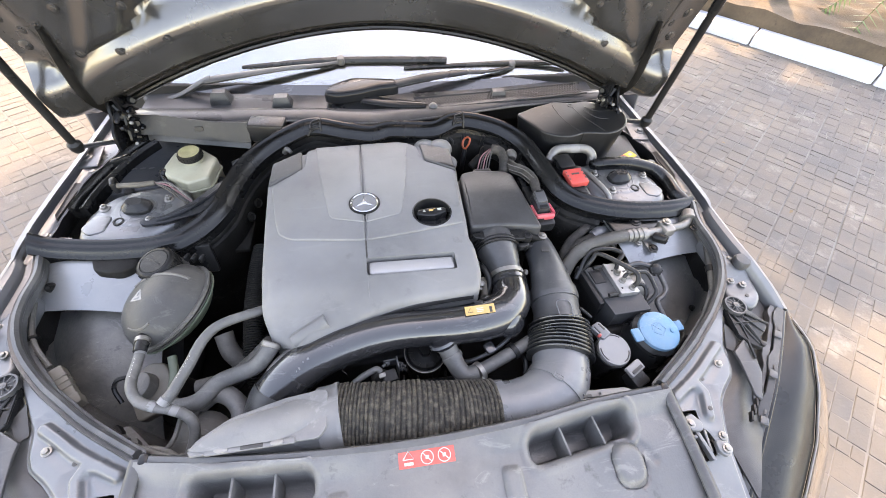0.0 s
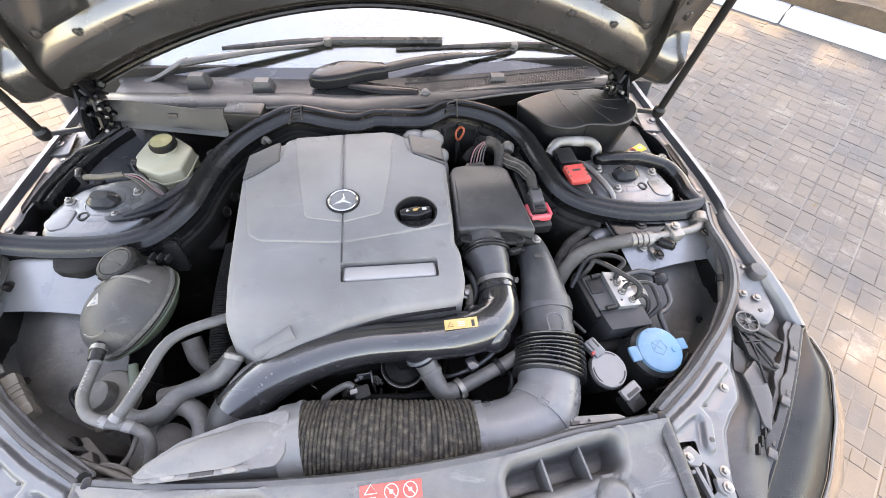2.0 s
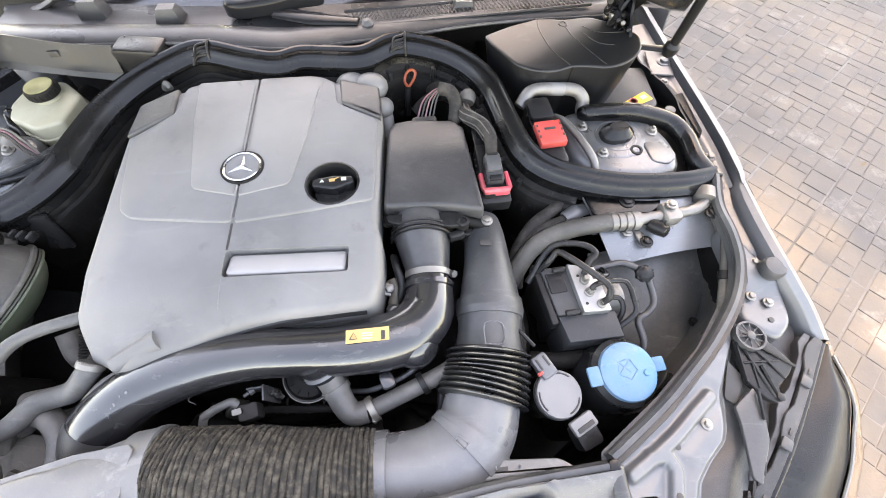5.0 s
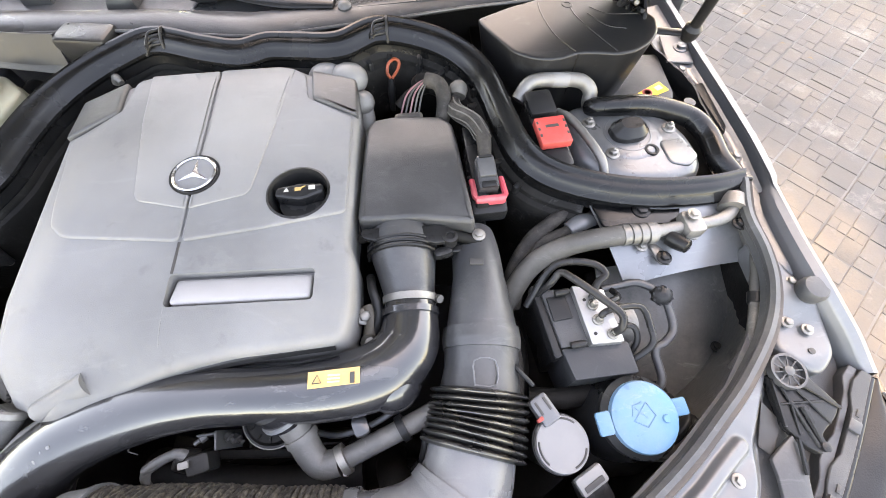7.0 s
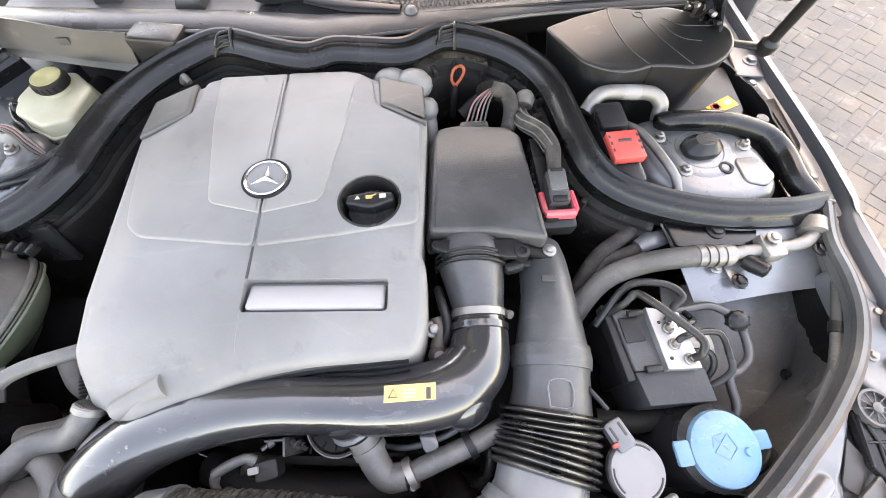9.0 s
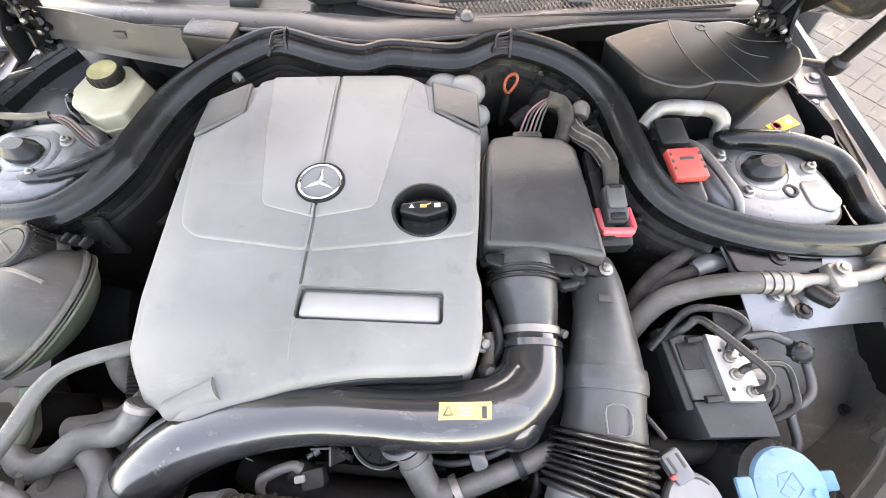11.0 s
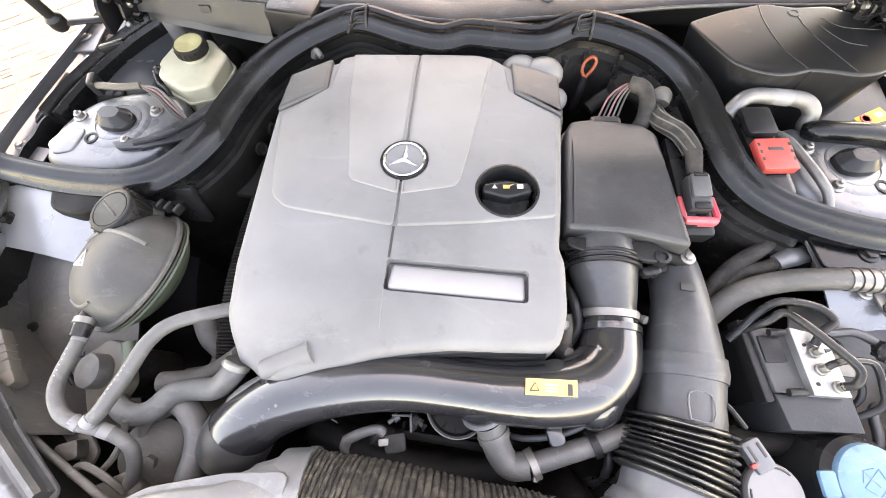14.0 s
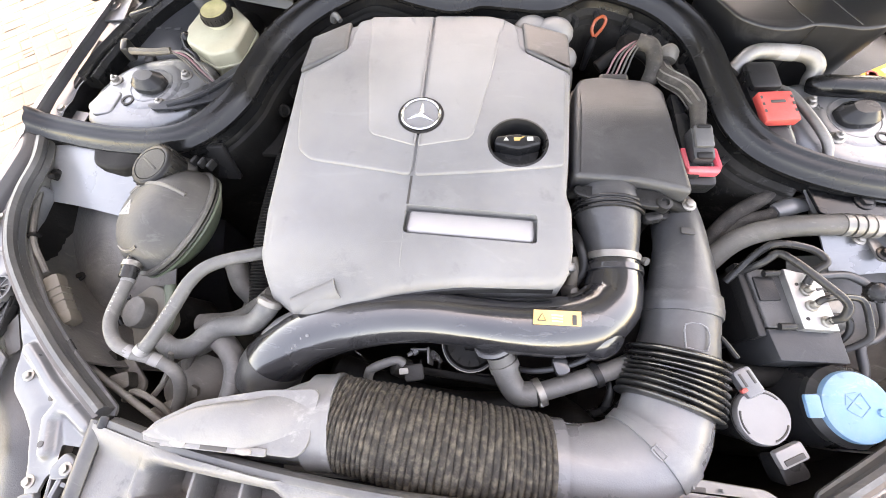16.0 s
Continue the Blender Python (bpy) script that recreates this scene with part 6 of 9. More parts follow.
low_o = rounded([(-0.290, 0.381), (-0.112, 0.383), (-0.104, 0.395), (-0.104, 0.448), (-0.165, 0.440), (-0.240, 0.420), (-0.280, 0.395)], 0.006, 3)
part("lower_shell", warp(Shape().prism(low_o, 0.872, 0.936, 0.003, low=0.008), lambda x, y, z: (x, y - (0.936 - z) * (0.30 if y < 0.41 else 0.6), z)), SCOOP, scoop)
part("seam_flange", Shape().prism(inset(low_o, -0.0045), 0.9345, 0.9395, 0.0015), SCOOP, scoop)
part("seam_bar", Shape().box(0.124, 0.009, 0.0045, at(-0.206, 0.3795, 0.9375, 0.8), 0.0012), SCOOP, scoop)
part("seam_slot", Shape().box(0.031, 0.0055, 0.0012, at(-0.204, 0.3790, 0.9417, 0.8), 0.0003), LABEL_BLACK, scoop)
for x in (-0.246, -0.169):
    part("seam_clip", Shape().lathe([(0.0068, 0), (0.0068, 0.002), (0.004, 0.003)], at(x, 0.3795, 0.9415) @ Matrix.Diagonal((1.4, 0.6, 1, 1)), 14), GREY_LIGHT, scoop)
part("neck", Shape().tube([(-0.150, 0.415, 0.880), (-0.120, 0.418, 0.885), (-0.098, 0.421, 0.886)], [0.040, 0.047, 0.047], 24, 4), SCOOP, scoop)
part("collar", Shape().tube([(-0.116, 0.4175, 0.884), (-0.086, 0.4210, 0.885)], 0.0560, 40, 1), SCOOP, scoop)
part("collar_rim", Shape().tube([(-0.090, 0.4206, 0.885), (-0.083, 0.4213, 0.885)], 0.0575, 40, 1), SCOOP, scoop)


# ---- left side of the bay ----
tank = thing("coolant_tank", (-0.425, 0.674, 0.79), "round grey coolant expansion tank with black screw cap", "coolant tank")
axis = Vector((-0.5676, 0.0896, 1.0)).normalized()
tm = lying((-0.4134, 0.6788, 0.878), axis)
R, DOME = 0.0885, 0.066
ARC = [0.08 * k for k in range(19)]
part("upper_shell", Shape().lathe([(R * math.cos(a) ** 0.9, DOME * math.sin(a)) for a in ARC], tm, 48), TANK, tank)
part("lower_shell", Shape().lathe([(R * math.cos(a), -0.050 * math.sin(a)) for a in reversed(ARC)], tm, 48), TANK_LOW, tank, "dull green lower half")
part("weld_flange", Shape().lathe([(R, -0.0035), (R + 0.0055, -0.0025), (R + 0.0060, 0.0), (R + 0.0055, 0.0025), (R, 0.0035)], tm, 64), HOSE_TAN, tank)
part("weld_groove", Shape().lathe([(R, -0.0085), (R + 0.0038, -0.0080), (R + 0.0038, -0.0058), (R, -0.0052)], tm, 64), LABEL_BLACK, tank)
part("weld_flange", Shape().lathe([(R, -0.0135), (R + 0.0045, -0.0125), (R + 0.0045, -0.0095), (R, -0.0088)], tm, 64), TANK_LOW, tank)


def on_tank(px, py, lift=0.0):
    """A place on the upper shell, from a place over it."""
    best = None
    inv = tm.inverted()
    for k in range(120):
        q = inv @ Vector((px, py, 0.990 - 0.001 * k))
        if q.z > 0 and (math.hypot(q.x, q.y) / R) ** 2 + (q.z / DOME) ** 2 < 1.0 + lift:
            best = Vector((px, py, 0.990 - 0.001 * k))
            break
    return best if best is not None else Vector((px, py, 0.88))


rib = Shape()
rib.tube([on_tank(x, y, 0.03) for x, y in ((-0.462, 0.700), (-0.445, 0.708), (-0.425, 0.710), (-0.400, 0.706), (-0.378, 0.700), (-0.358, 0.693))], 0.0034, 8, 4)
part("moulded_rib", rib, HOSE_TAN, tank)
rib = Shape()
rib.tube([on_tank(x, y, 0.03) for x, y in ((-0.455, 0.618), (-0.440, 0.610), (-0.424, 0.609), (-0.412, 0.613))], 0.0026, 6, 4)
part("moulded_rib", rib, HOSE_TAN, tank)
cm = lying((-0.430, 0.742, 0.930), (-0.16, -0.06, 0.98))
part("neck_collar", Shape().lathe([(0.041, -0.034), (0.038, -0.022), (0.034, -0.014), (0.030, -0.012)], cm, 36), TANK, tank)
ncap = Shape().lathe([(0.0345, -0.024), (0.0362, -0.020), (0.0352, 0.010), (0.0330, 0.0135), (0.0300, 0.0150), (0.0270, 0.0150), (0.0262, 0.0136), (0.002, 0.0142)], cm, 44)
ncap.box(0.036, 0.0040, 0.003, cm @ pose(0, 0, 0.0128, 0, 0, 35), 0.001)
for k in range(22):
    a = 2 * math.pi * k / 22
    ncap.box(0.0045, 0.0034, 0.026, cm @ pose(0.0352 * math.cos(a), 0.0352 * math.sin(a), -0.016, 0, 0, math.degrees(a)), 0.001)
part("screw_cap", ncap, CAP_DUST, tank, "black knurled screw cap")
part("cap_face", Shape().lathe([(0.0262, 0.0138), (0.0255, 0.0150), (0.002, 0.0152)], cm, 36), CAP_DUST, tank, "dusty grey cap top")
part("filler_neck", Shape().lathe([(0.030, -0.05), (0.029, -0.014)], cm, 28), TANK, tank)
tri_at = on_tank(-0.441, 0.668, 0.02)
nz_ = Vector((-0.34, -0.05, 0.93)).normalized()
nx_ = (Vector((0.12, 1, 0)) - nz_ * Vector((0.12, 1, 0)).dot(nz_)).normalized()
lb = Matrix.Translation(tri_at) @ Matrix((nx_, nz_.cross(nx_), nz_)).transposed().to_4x4()
tl = part("warning_triangle", Shape().prism(rounded([(-0.011, -0.013), (0.014, 0.0), (-0.011, 0.013)], 0.003, 3), 0, 0.0014, 0.0005, lb), GREY_LIGHT, tank, "pale warning triangle")
part("triangle_print", Shape().box(0.004, 0.010, 0.0006, lb @ pose(-0.007, 0, 0.0013), 0.0001).box(0.007, 0.003, 0.0006, lb @ pose(0.002, 0, 0.0013), 0.0001), DUCT, tl)
part("outlet", Shape().tube([(-0.428, 0.606, 0.900), (-0.427, 0.592, 0.905), (-0.426, 0.572, 0.905)], [0.012, 0.0115, 0.0105], 14, 4), BLACK, tank)
part("outlet_clip", Shape().tube([(-0.4275, 0.596, 0.9045), (-0.4268, 0.588, 0.9052)], 0.0130, 16, 1), STEEL, tank)
for dx in (0.0, 0.014, 0.030):
    part("mount_tab", Shape().box(0.006, 0.016, 0.014, at(-0.392 + dx, 0.772 - 0.2 * dx, 0.905, -20), 0.002), BLACK, tank)


def hose(name, pts, r, material, label, seg=14, bands=(), sub=8, group="coolant hoses"):
    h = thing(name, pts[0], label, "hose", group)
    part("run", Shape().tube(pts, r, seg, sub), material, h)
    rr = r if not isinstance(r, (list, tuple)) else max(r)
    for a, b in bands:
        part("band", Shape().tube([a, b], rr * 1.06, seg, 1), GREY_DISC, h)
    return h


hose("overflow_hose", [(-0.428, 0.588, 0.898), (-0.424, 0.548, 0.905), (-0.420, 0.510, 0.908), (-0.404, 0.484, 0.905), (-0.380, 0.473, 0.900), (-0.352, 0.468, 0.886), (-0.330, 0.455, 0.868), (-0.330, 0.432, 0.845), (-0.348, 0.405, 0.815)], 0.0085, HOSE, "thin dusty coolant hose with pale printed bands", 14,
     (((-0.386, 0.4755, 0.9015), (-0.376, 0.4715, 0.8985)), ((-0.427, 0.576, 0.900), (-0.426, 0.566, 0.902)), ((-0.358, 0.4695, 0.8895), (-0.348, 0.4665, 0.8835))))
hose("return_hose", [(-0.195, 0.640, 0.905), (-0.235, 0.622, 0.918), (-0.290, 0.598, 0.926), (-0.315, 0.572, 0.925), (-0.332, 0.530, 0.918), (-0.352, 0.490, 0.908), (-0.366, 0.474, 0.902)], 0.0090, HOSE, "dusty grey coolant hose bending from the engine", 14, (((-0.360, 0.481, 0.905), (-0.366, 0.474, 0.902)),))
hp_ = bpy.data.objects["return_hose"]
for k in range(7):
    q = Vector((-0.3285, 0.540, 0.9295)).lerp(Vector((-0.3440, 0.508, 0.9220)), k / 6)
    part("print_bar", Shape().box(0.0016, 0.0010, 0.0005, lying(q, (0.25, -0.15, 0.95)) @ pose(0, 0, 0, 0, 0, 20), 0.0001), LABEL_WHITE, hp_)
ho_ = bpy.data.objects["overflow_hose"]
for k in range(6):
    q = Vector((-0.4255, 0.555, 0.9125)).lerp(Vector((-0.4215, 0.522, 0.9160)), k / 5)
    part("print_bar", Shape().box(0.0018, 0.0011, 0.0005, lying(q, (0.0, -0.1, 0.99)), 0.0001), LABEL_WHITE, ho_)
hose("radiator_hose", [(-0.205, 0.560, 0.905), (-0.212, 0.546, 0.902), (-0.235, 0.530, 0.885), (-0.275, 0.527, 0.866), (-0.305, 0.520, 0.858), (-0.332, 0.495, 0.852), (-0.365, 0.490, 0.846), (-0.400, 0.505, 0.835)], [0.0145, 0.0145, 0.0145, 0.0145, 0.0145, 0.0145, 0.0142, 0.013], HOSE, "thick dusty radiator hose in a double bend", 18)
hose("lower_hose", [(-0.345, 0.500, 0.820), (-0.318, 0.512, 0.830), (-0.290, 0.502, 0.836), (-0.268, 0.478, 0.836), (-0.263, 0.450, 0.832), (-0.266, 0.420, 0.826), (-0.275, 0.385, 0.80)], 0.0165, HOSE, "thick dusty lower radiator hose", 16)
hose("heater_hose", [(-0.330, 0.640, 0.82), (-0.318, 0.610, 0.800), (-0.300, 0.590, 0.780), (-0.310, 0.560, 0.77), (-0.35, 0.545, 0.77)], 0.018, HOSE_TAN, "tan dusty heater hose behind the tank", 14)
hose("side_hose", [(-0.215, 0.575, 0.880), (-0.250, 0.565, 0.845), (-0.300, 0.545, 0.815), (-0.36, 0.535, 0.81)], 0.016, HOSE_TAN, "dark dusty hose below the radiator hose", 14)
hose("corner_hose", [(-0.140, 0.548, 0.892), (-0.162, 0.545, 0.896), (-0.185, 0.531, 0.894), (-0.204, 0.514, 0.888), (-0.212, 0.505, 0.884)], [0.010, 0.0105, 0.012, 0.011, 0.006], HOSE, "short grey rubber strap hose beside the intake pipe", 12)
clip = solid("hose_clip", Shape().lathe([(0.0155, 0), (0.0172, 0.002), (0.0172, 0.008), (0.0155, 0.010)], lying((-0.209, 0.553, 0.903), (0.3, 0.8, 0.3)), 20), STEEL, "small steel spring clip on the radiator hose", "hose clip")

pump = thing("coolant_pump", (-0.445, 0.535, 0.78), "tan dusty coolant pump with pale round cap in a bracket", "pump")
pm = lying((-0.445, 0.538, 0.842), (-0.25, -0.15, 0.95))
part("cap", Shape().lathe([(0.024, -0.04), (0.0245, 0.0), (0.023, 0.006), (0.020, 0.008), (0.002, 0.008)], pm, 30), HOSE_TAN, pump, "grey round cap")
part("bracket", Shape().prism(rounded([(-0.040, -0.034), (0.050, -0.034), (0.060, 0.010), (0.040, 0.045), (-0.020, 0.045), (-0.042, 0.020)], 0.010, 3), -0.030, -0.014, 0.004, pm), BROWN, pump)
part("holder", Shape().tube([(-0.395, 0.580, 0.86), (-0.388, 0.548, 0.850), (-0.395, 0.515, 0.835), (-0.425, 0.500, 0.825)], 0.008, 10, 5), TANK_LOW, pump)
part("body", Shape().lathe([(0.035, -0.12), (0.038, -0.05), (0.036, -0.02)], pm, 24), BLACK_DUSTY, pump)
part("lead", Shape().tube([(-0.468, 0.560, 0.84), (-0.486, 0.552, 0.846), (-0.492, 0.540, 0.835), (-0.480, 0.52, 0.82)], 0.004, 8, 5), BLACK, pump)

# ribbed cable conduit, wiring and tubes
ribc = thing("ribbed_conduit", (-0.262, 0.66, 0.80), "black ribbed cable conduit beside the engine cover", "conduit")
part("tube", Shape().ribbed([(-0.258, 0.81, 0.880), (-0.262, 0.74, 0.872), (-0.262, 0.66, 0.860), (-0.258, 0.58, 0.835), (-0.252, 0.53, 0.80)], 0.0185, 64, 0.0035, 16, 10), BLACK_DUSTY, ribc)
cond = thing("radiator_fan_frame", (-0.24, 0.50, 0.65), "dark dusty radiator frame edge", "radiator")
part("frame", Shape().box(0.020, 0.30, 0.030, pose(-0.245, 0.53, 0.790, 0, 0, -6), 0.004), BLACK_DUSTY, cond)
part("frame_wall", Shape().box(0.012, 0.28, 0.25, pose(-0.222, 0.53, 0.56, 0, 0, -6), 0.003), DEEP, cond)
lead = thing("wing_cable", (-0.63, 0.62, 0.86), "thin dusty cable run with an inline brown connector", "cable")
part("cable", Shape().tube([(-0.676, 0.798, 0.888), (-0.662, 0.730, 0.888), (-0.645, 0.670, 0.888), (-0.622, 0.620, 0.885), (-0.584, 0.576, 0.877)], 0.0045, 8, 6), HOSE_TAN, lead)
part("cable_clip", Shape().box(0.020, 0.007, 0.012, at(-0.630, 0.632, 0.880, 20), 0.002), BLACK_DUSTY, lead)
cmz = pose(-0.552, 0.540, 0.856, 6, 0, 38)
part("connector", Shape().box(0.024, 0.086, 0.020, cmz, 0.004), BROWN, lead, "dusty brown inline connector")
part("connector_collar", Shape().box(0.028, 0.022, 0.023, cmz @ pose(0, -0.034, -0.001), 0.003), BROWN, lead)
for k in range(3):
    part("connector_rib", Shape().box(0.026, 0.003, 0.0215, cmz @ pose(0, 0.018 - 0.012 * k, 0), 0.001), BROWN, lead)
part("cable", Shape().tube([(-0.538, 0.500, 0.864), (-0.496, 0.468, 0.862), (-0.455, 0.444, 0.858), (-0.431, 0.413, 0.850), (-0.426, 0.385, 0.82)], 0.0042, 8, 6), HOSE_TAN, lead)
part("cable", Shape().tube([(-0.526, 0.504, 0.864), (-0.484, 0.466, 0.860), (-0.455, 0.430, 0.845), (-0.450, 0.395, 0.80)], 0.0042, 8, 6), HOSE_TAN, lead)
rod = solid("support_rod", Shape().tube([(-0.482, 0.460, 0.862), (-0.435, 0.437, 0.862), (-0.330, 0.393, 0.864)], 0.0048, 10, 2), HOSE_TAN, "thin pale dusty rod across the corner", "rod")
loop = solid("cable_loop", Shape().tube([(-0.416, 0.375, 0.82), (-0.414, 0.405, 0.838), (-0.402, 0.424, 0.845), (-0.385, 0.424, 0.846), (-0.362, 0.415, 0.842), (-0.345, 0.400, 0.825)], 0.0045, 8, 8), HOSE_TAN, "loop of tan dusty cable in the front corner", "cable")
twine = solid("cable_tail", Shape().tube([(-0.352, 0.482, 0.862), (-0.362, 0.462, 0.842), (-0.366, 0.440, 0.838), (-0.380, 0.422, 0.830)], 0.0042, 8, 6), HOSE_TAN, "short frayed tan cable end below the hose joint", "cable")
horn = thing("horn", (-0.34, 0.44, 0.72), "round tan dusty horn low in the corner", "horn")
part("shell", Shape().lathe([(0.02, -0.02), (0.045, -0.005), (0.05, 0.01), (0.03, 0.025), (0.01, 0.03)], lying((-0.337, 0.445, 0.790), (0.2, -0.3, 0.9)), 24), HOSE_TAN, horn)
part("nut", Shape().lathe([(0.010, 0), (0.010, 0.010), (0.007, 0.012)], lying((-0.330, 0.436, 0.817), (0.2, -0.3, 0.9)), 6), HOSE_TAN, horn)
part("stalk", Shape().tube([(-0.345, 0.455, 0.80), (-0.352, 0.470, 0.82), (-0.345, 0.490, 0.83)], 0.008, 8, 4), HOSE_TAN, horn)
clutter = thing("corner_bracket", (-0.45, 0.42, 0.74), "dusty folded metal bracket in the front corner", "bracket")
part("leaf", Shape().prism(rounded([(-0.505, 0.470), (-0.465, 0.485), (-0.415, 0.440), (-0.420, 0.405), (-0.470, 0.425)], 0.008, 3), 0.800, 0.806, 0.002), HOSE_TAN, clutter)
part("block", Shape().prism(rounded([(-0.430, 0.380), (-0.355, 0.425), (-0.325, 0.410), (-0.340, 0.372), (-0.400, 0.352)], 0.010, 3), 0.76, 0.822, 0.008), HOSE_TAN, clutter)
part("tab", Shape().box(0.026, 0.024, 0.030, pose(-0.443, 0.438, 0.806, 8, 12, 25), 0.003), HOSE_TAN, clutter)
part("tab", Shape().box(0.022, 0.020, 0.018, pose(-0.478, 0.470, 0.806, 10, 0, 40), 0.003), BLACK_DUSTY, clutter)
for x, y, z in ((-0.644, 0.745, 0.886), (-0.352, 0.957, 0.906), (-0.332, 0.963, 0.906)):
    st = Shape().lathe([(0.010, 0), (0.010, 0.006), (0.005, 0.007), (0.005, 0.020), (0.003, 0.022)], lying((x, y, z), (0.25 if x < -0.5 else 0.6, -0.5, 0.6)), 12)
    solid("stud", st, BLACK_DUSTY, "small threaded stud on a dark panel", "stud", "studs")
solid("insulation_pad", Shape().box(0.20, 0.012, 0.075, pose(-0.455, 0.787, 0.84, -12, 0, 2), 0.004), BLACK, "black insulation pad below the seal", "insulation pad")

plugs = thing("bulkhead_plugs", (-0.31, 0.95, 0.90), "two round black rubber plugs set in the bulkhead", "rubber plug")
for px_, py_, pz_ in ((-0.300, 0.918, 0.872), (-0.288, 0.958, 0.878)):
    part("plug", Shape().lathe([(0.012, -0.002), (0.012, 0.003), (0.009, 0.004), (0.007, 0.002), (0.002, 0.002)], lying((px_, py_, pz_), (0.9, -0.35, 0.35)), 20), BLACK_DUSTY, plugs)

# brake fluid reservoir and the black box beside it
brake = thing("brake_fluid_reservoir", (-0.44, 1.04, 0.86), "cream translucent brake fluid reservoir with dusty olive cap", "fluid reservoir")
part("body", Shape().prism(rounded([(-0.503, 1.050), (-0.490, 1.015), (-0.434, 0.984), (-0.392, 1.000), (-0.385, 1.075), (-0.430, 1.115), (-0.492, 1.105)], 0.008, 3), 0.838, 0.930, 0.006, low=0.012), CREAM, brake)
part("master_cylinder", Shape().tube([(-0.440, 0.99, 0.862), (-0.440, 1.06, 0.862), (-0.440, 1.16, 0.860)], 0.024, 16, 4), BLACK_DUSTY, brake)
part("flange_seam", Shape().prism(rounded(inset([(-0.503, 1.050), (-0.490, 1.015), (-0.434, 0.984), (-0.392, 1.000), (-0.385, 1.075), (-0.430, 1.115), (-0.492, 1.105)], -0.0035), 0.008, 3), 0.899, 0.903, 0.001), CREAM, brake)
bc = at(-0.441, 1.070, 0.936)
part("neck", Shape().lathe([(0.024, -0.01), (0.023, 0.006)], bc, 24), CREAM, brake)
kn = Shape().lathe([(0.027, 0.002), (0.027, 0.014), (0.025, 0.018), (0.018, 0.019), (0.016, 0.0175), (0.002, 0.0175)], bc, 32)
for k in range(20):
    a = 2 * math.pi * k / 20
    kn.box(0.004, 0.003, 0.011, bc @ pose(0.0265 * math.cos(a), 0.0265 * math.sin(a), 0.003, 0, 0, math.degrees(a)), 0.001)
part("screw_cap", kn, BLACK_DUSTY, brake, "dark ribbed cap")
part("cap_top", Shape().lathe([(0.0235, 0.0175), (0.0235, 0.0195), (0.019, 0.0200), (0.017, 0.0188), (0.002, 0.0188)], bc, 32), OLIVE, brake, "dusty olive cap top")
part("level_sensor", Shape().lathe([(0.012, 0), (0.012, 0.014), (0.008, 0.018)], lying((-0.494, 1.038, 0.916), (-0.7, -0.5, 0.5)), 14), BLACK, brake)
part("sensor_lead", Shape().tube([(-0.504, 1.030, 0.926), (-0.492, 1.010, 0.920), (-0.470, 0.994, 0.916), (-0.466, 0.978, 0.90), (-0.466, 0.97, 0.87)], 0.004, 8, 5), BLACK, brake)
part("outlet", Shape().tube([(-0.395, 1.04, 0.885), (-0.36, 1.03, 0.885), (-0.345, 1.06, 0.880)], 0.012, 12, 5), BLACK, brake)
ecu = thing("control_box", (-0.585, 1.08, 0.84), "flat black control box lid with pale moulded writing", "control box")
part("lid", warp(filled(rounded([(-0.632, 0.992), (-0.508, 1.008), (-0.508, 1.114), (-0.464, 1.126), (-0.464, 1.172), (-0.548, 1.192), (-0.580, 1.180), (-0.597, 1.084), (-0.636, 1.044)], 0.010, 4), 0.845, 0.905, 0.008, 4), lambda x, y, z: (x, y, z + 0.10 * (y - 1.05) * 0.5)), COWL, ecu)
bars = Shape()
for k in range(3):
    bars.box(0.012, 0.005, 0.0012, pose(-0.585 + 0.020 * k, 1.075, 0.9068, 0, 0, 10), 0.0002)
part("moulded_print", bars, RUBBER_GREY, ecu)
part("latch", Shape().box(0.022, 0.020, 0.024, at(-0.575, 1.000, 0.880), 0.004), BLACK, ecu)
loom = thing("sensor_loom", (-0.55, 0.985, 0.92), "tan and brown sensor wires lying over the strut tower", "wiring")
part("sleeve", Shape().tube([(-0.575, 0.978, 0.938), (-0.53, 0.975, 0.940), (-0.50, 0.982, 0.938)], 0.006, 8, 5), BROWN, loom)
for k in range(4):
    part("wire", Shape().tube([(-0.50, 0.982, 0.938), (-0.47, 0.978 - 0.004 * k, 0.938 - 0.004 * k), (-0.44, 0.958 - 0.006 * k, 0.928 - 0.004 * k), (-0.41, 0.935, 0.90)], 0.002, 6, 5), (HOSE_TAN, WIRE_RED, LABEL_BLACK, BROWN)[k], loom)
part("plug", Shape().box(0.014, 0.030, 0.030, at(-0.585, 0.985, 0.918, 20), 0.004), BLACK, loom)
brace = thing("tower_brace", (-0.43, 0.92, 0.92), "dark grey folded steel brace bolted to the strut tower", "brace")
part("strap", warp(Shape().prism(rounded([(-0.508, 0.870), (-0.492, 0.858), (-0.444, 0.864), (-0.388, 0.900), (-0.340, 0.990), (-0.368, 1.005), (-0.415, 0.929), (-0.457, 0.884)], 0.008, 3), 0, 0.004, 0.001), lambda x, y, z: (x, y, z + 0.9235 - 0.012 * smooth(-0.45, -0.38, x))), COWL, brace)
part("fold", Shape().tube([(-0.470, 0.870, 0.927), (-0.425, 0.895, 0.924), (-0.390, 0.938, 0.917), (-0.355, 0.995, 0.914)], 0.0045, 8, 6), COWL, brace)
hose("brake_vacuum_pipe", [(-0.34, 1.04, 0.93), (-0.30, 1.05, 0.945), (-0.285, 1.085, 0.950), (-0.28, 1.10, 0.93)], 0.010, BLACK, "black vacuum pipe by the bulkhead", 12)
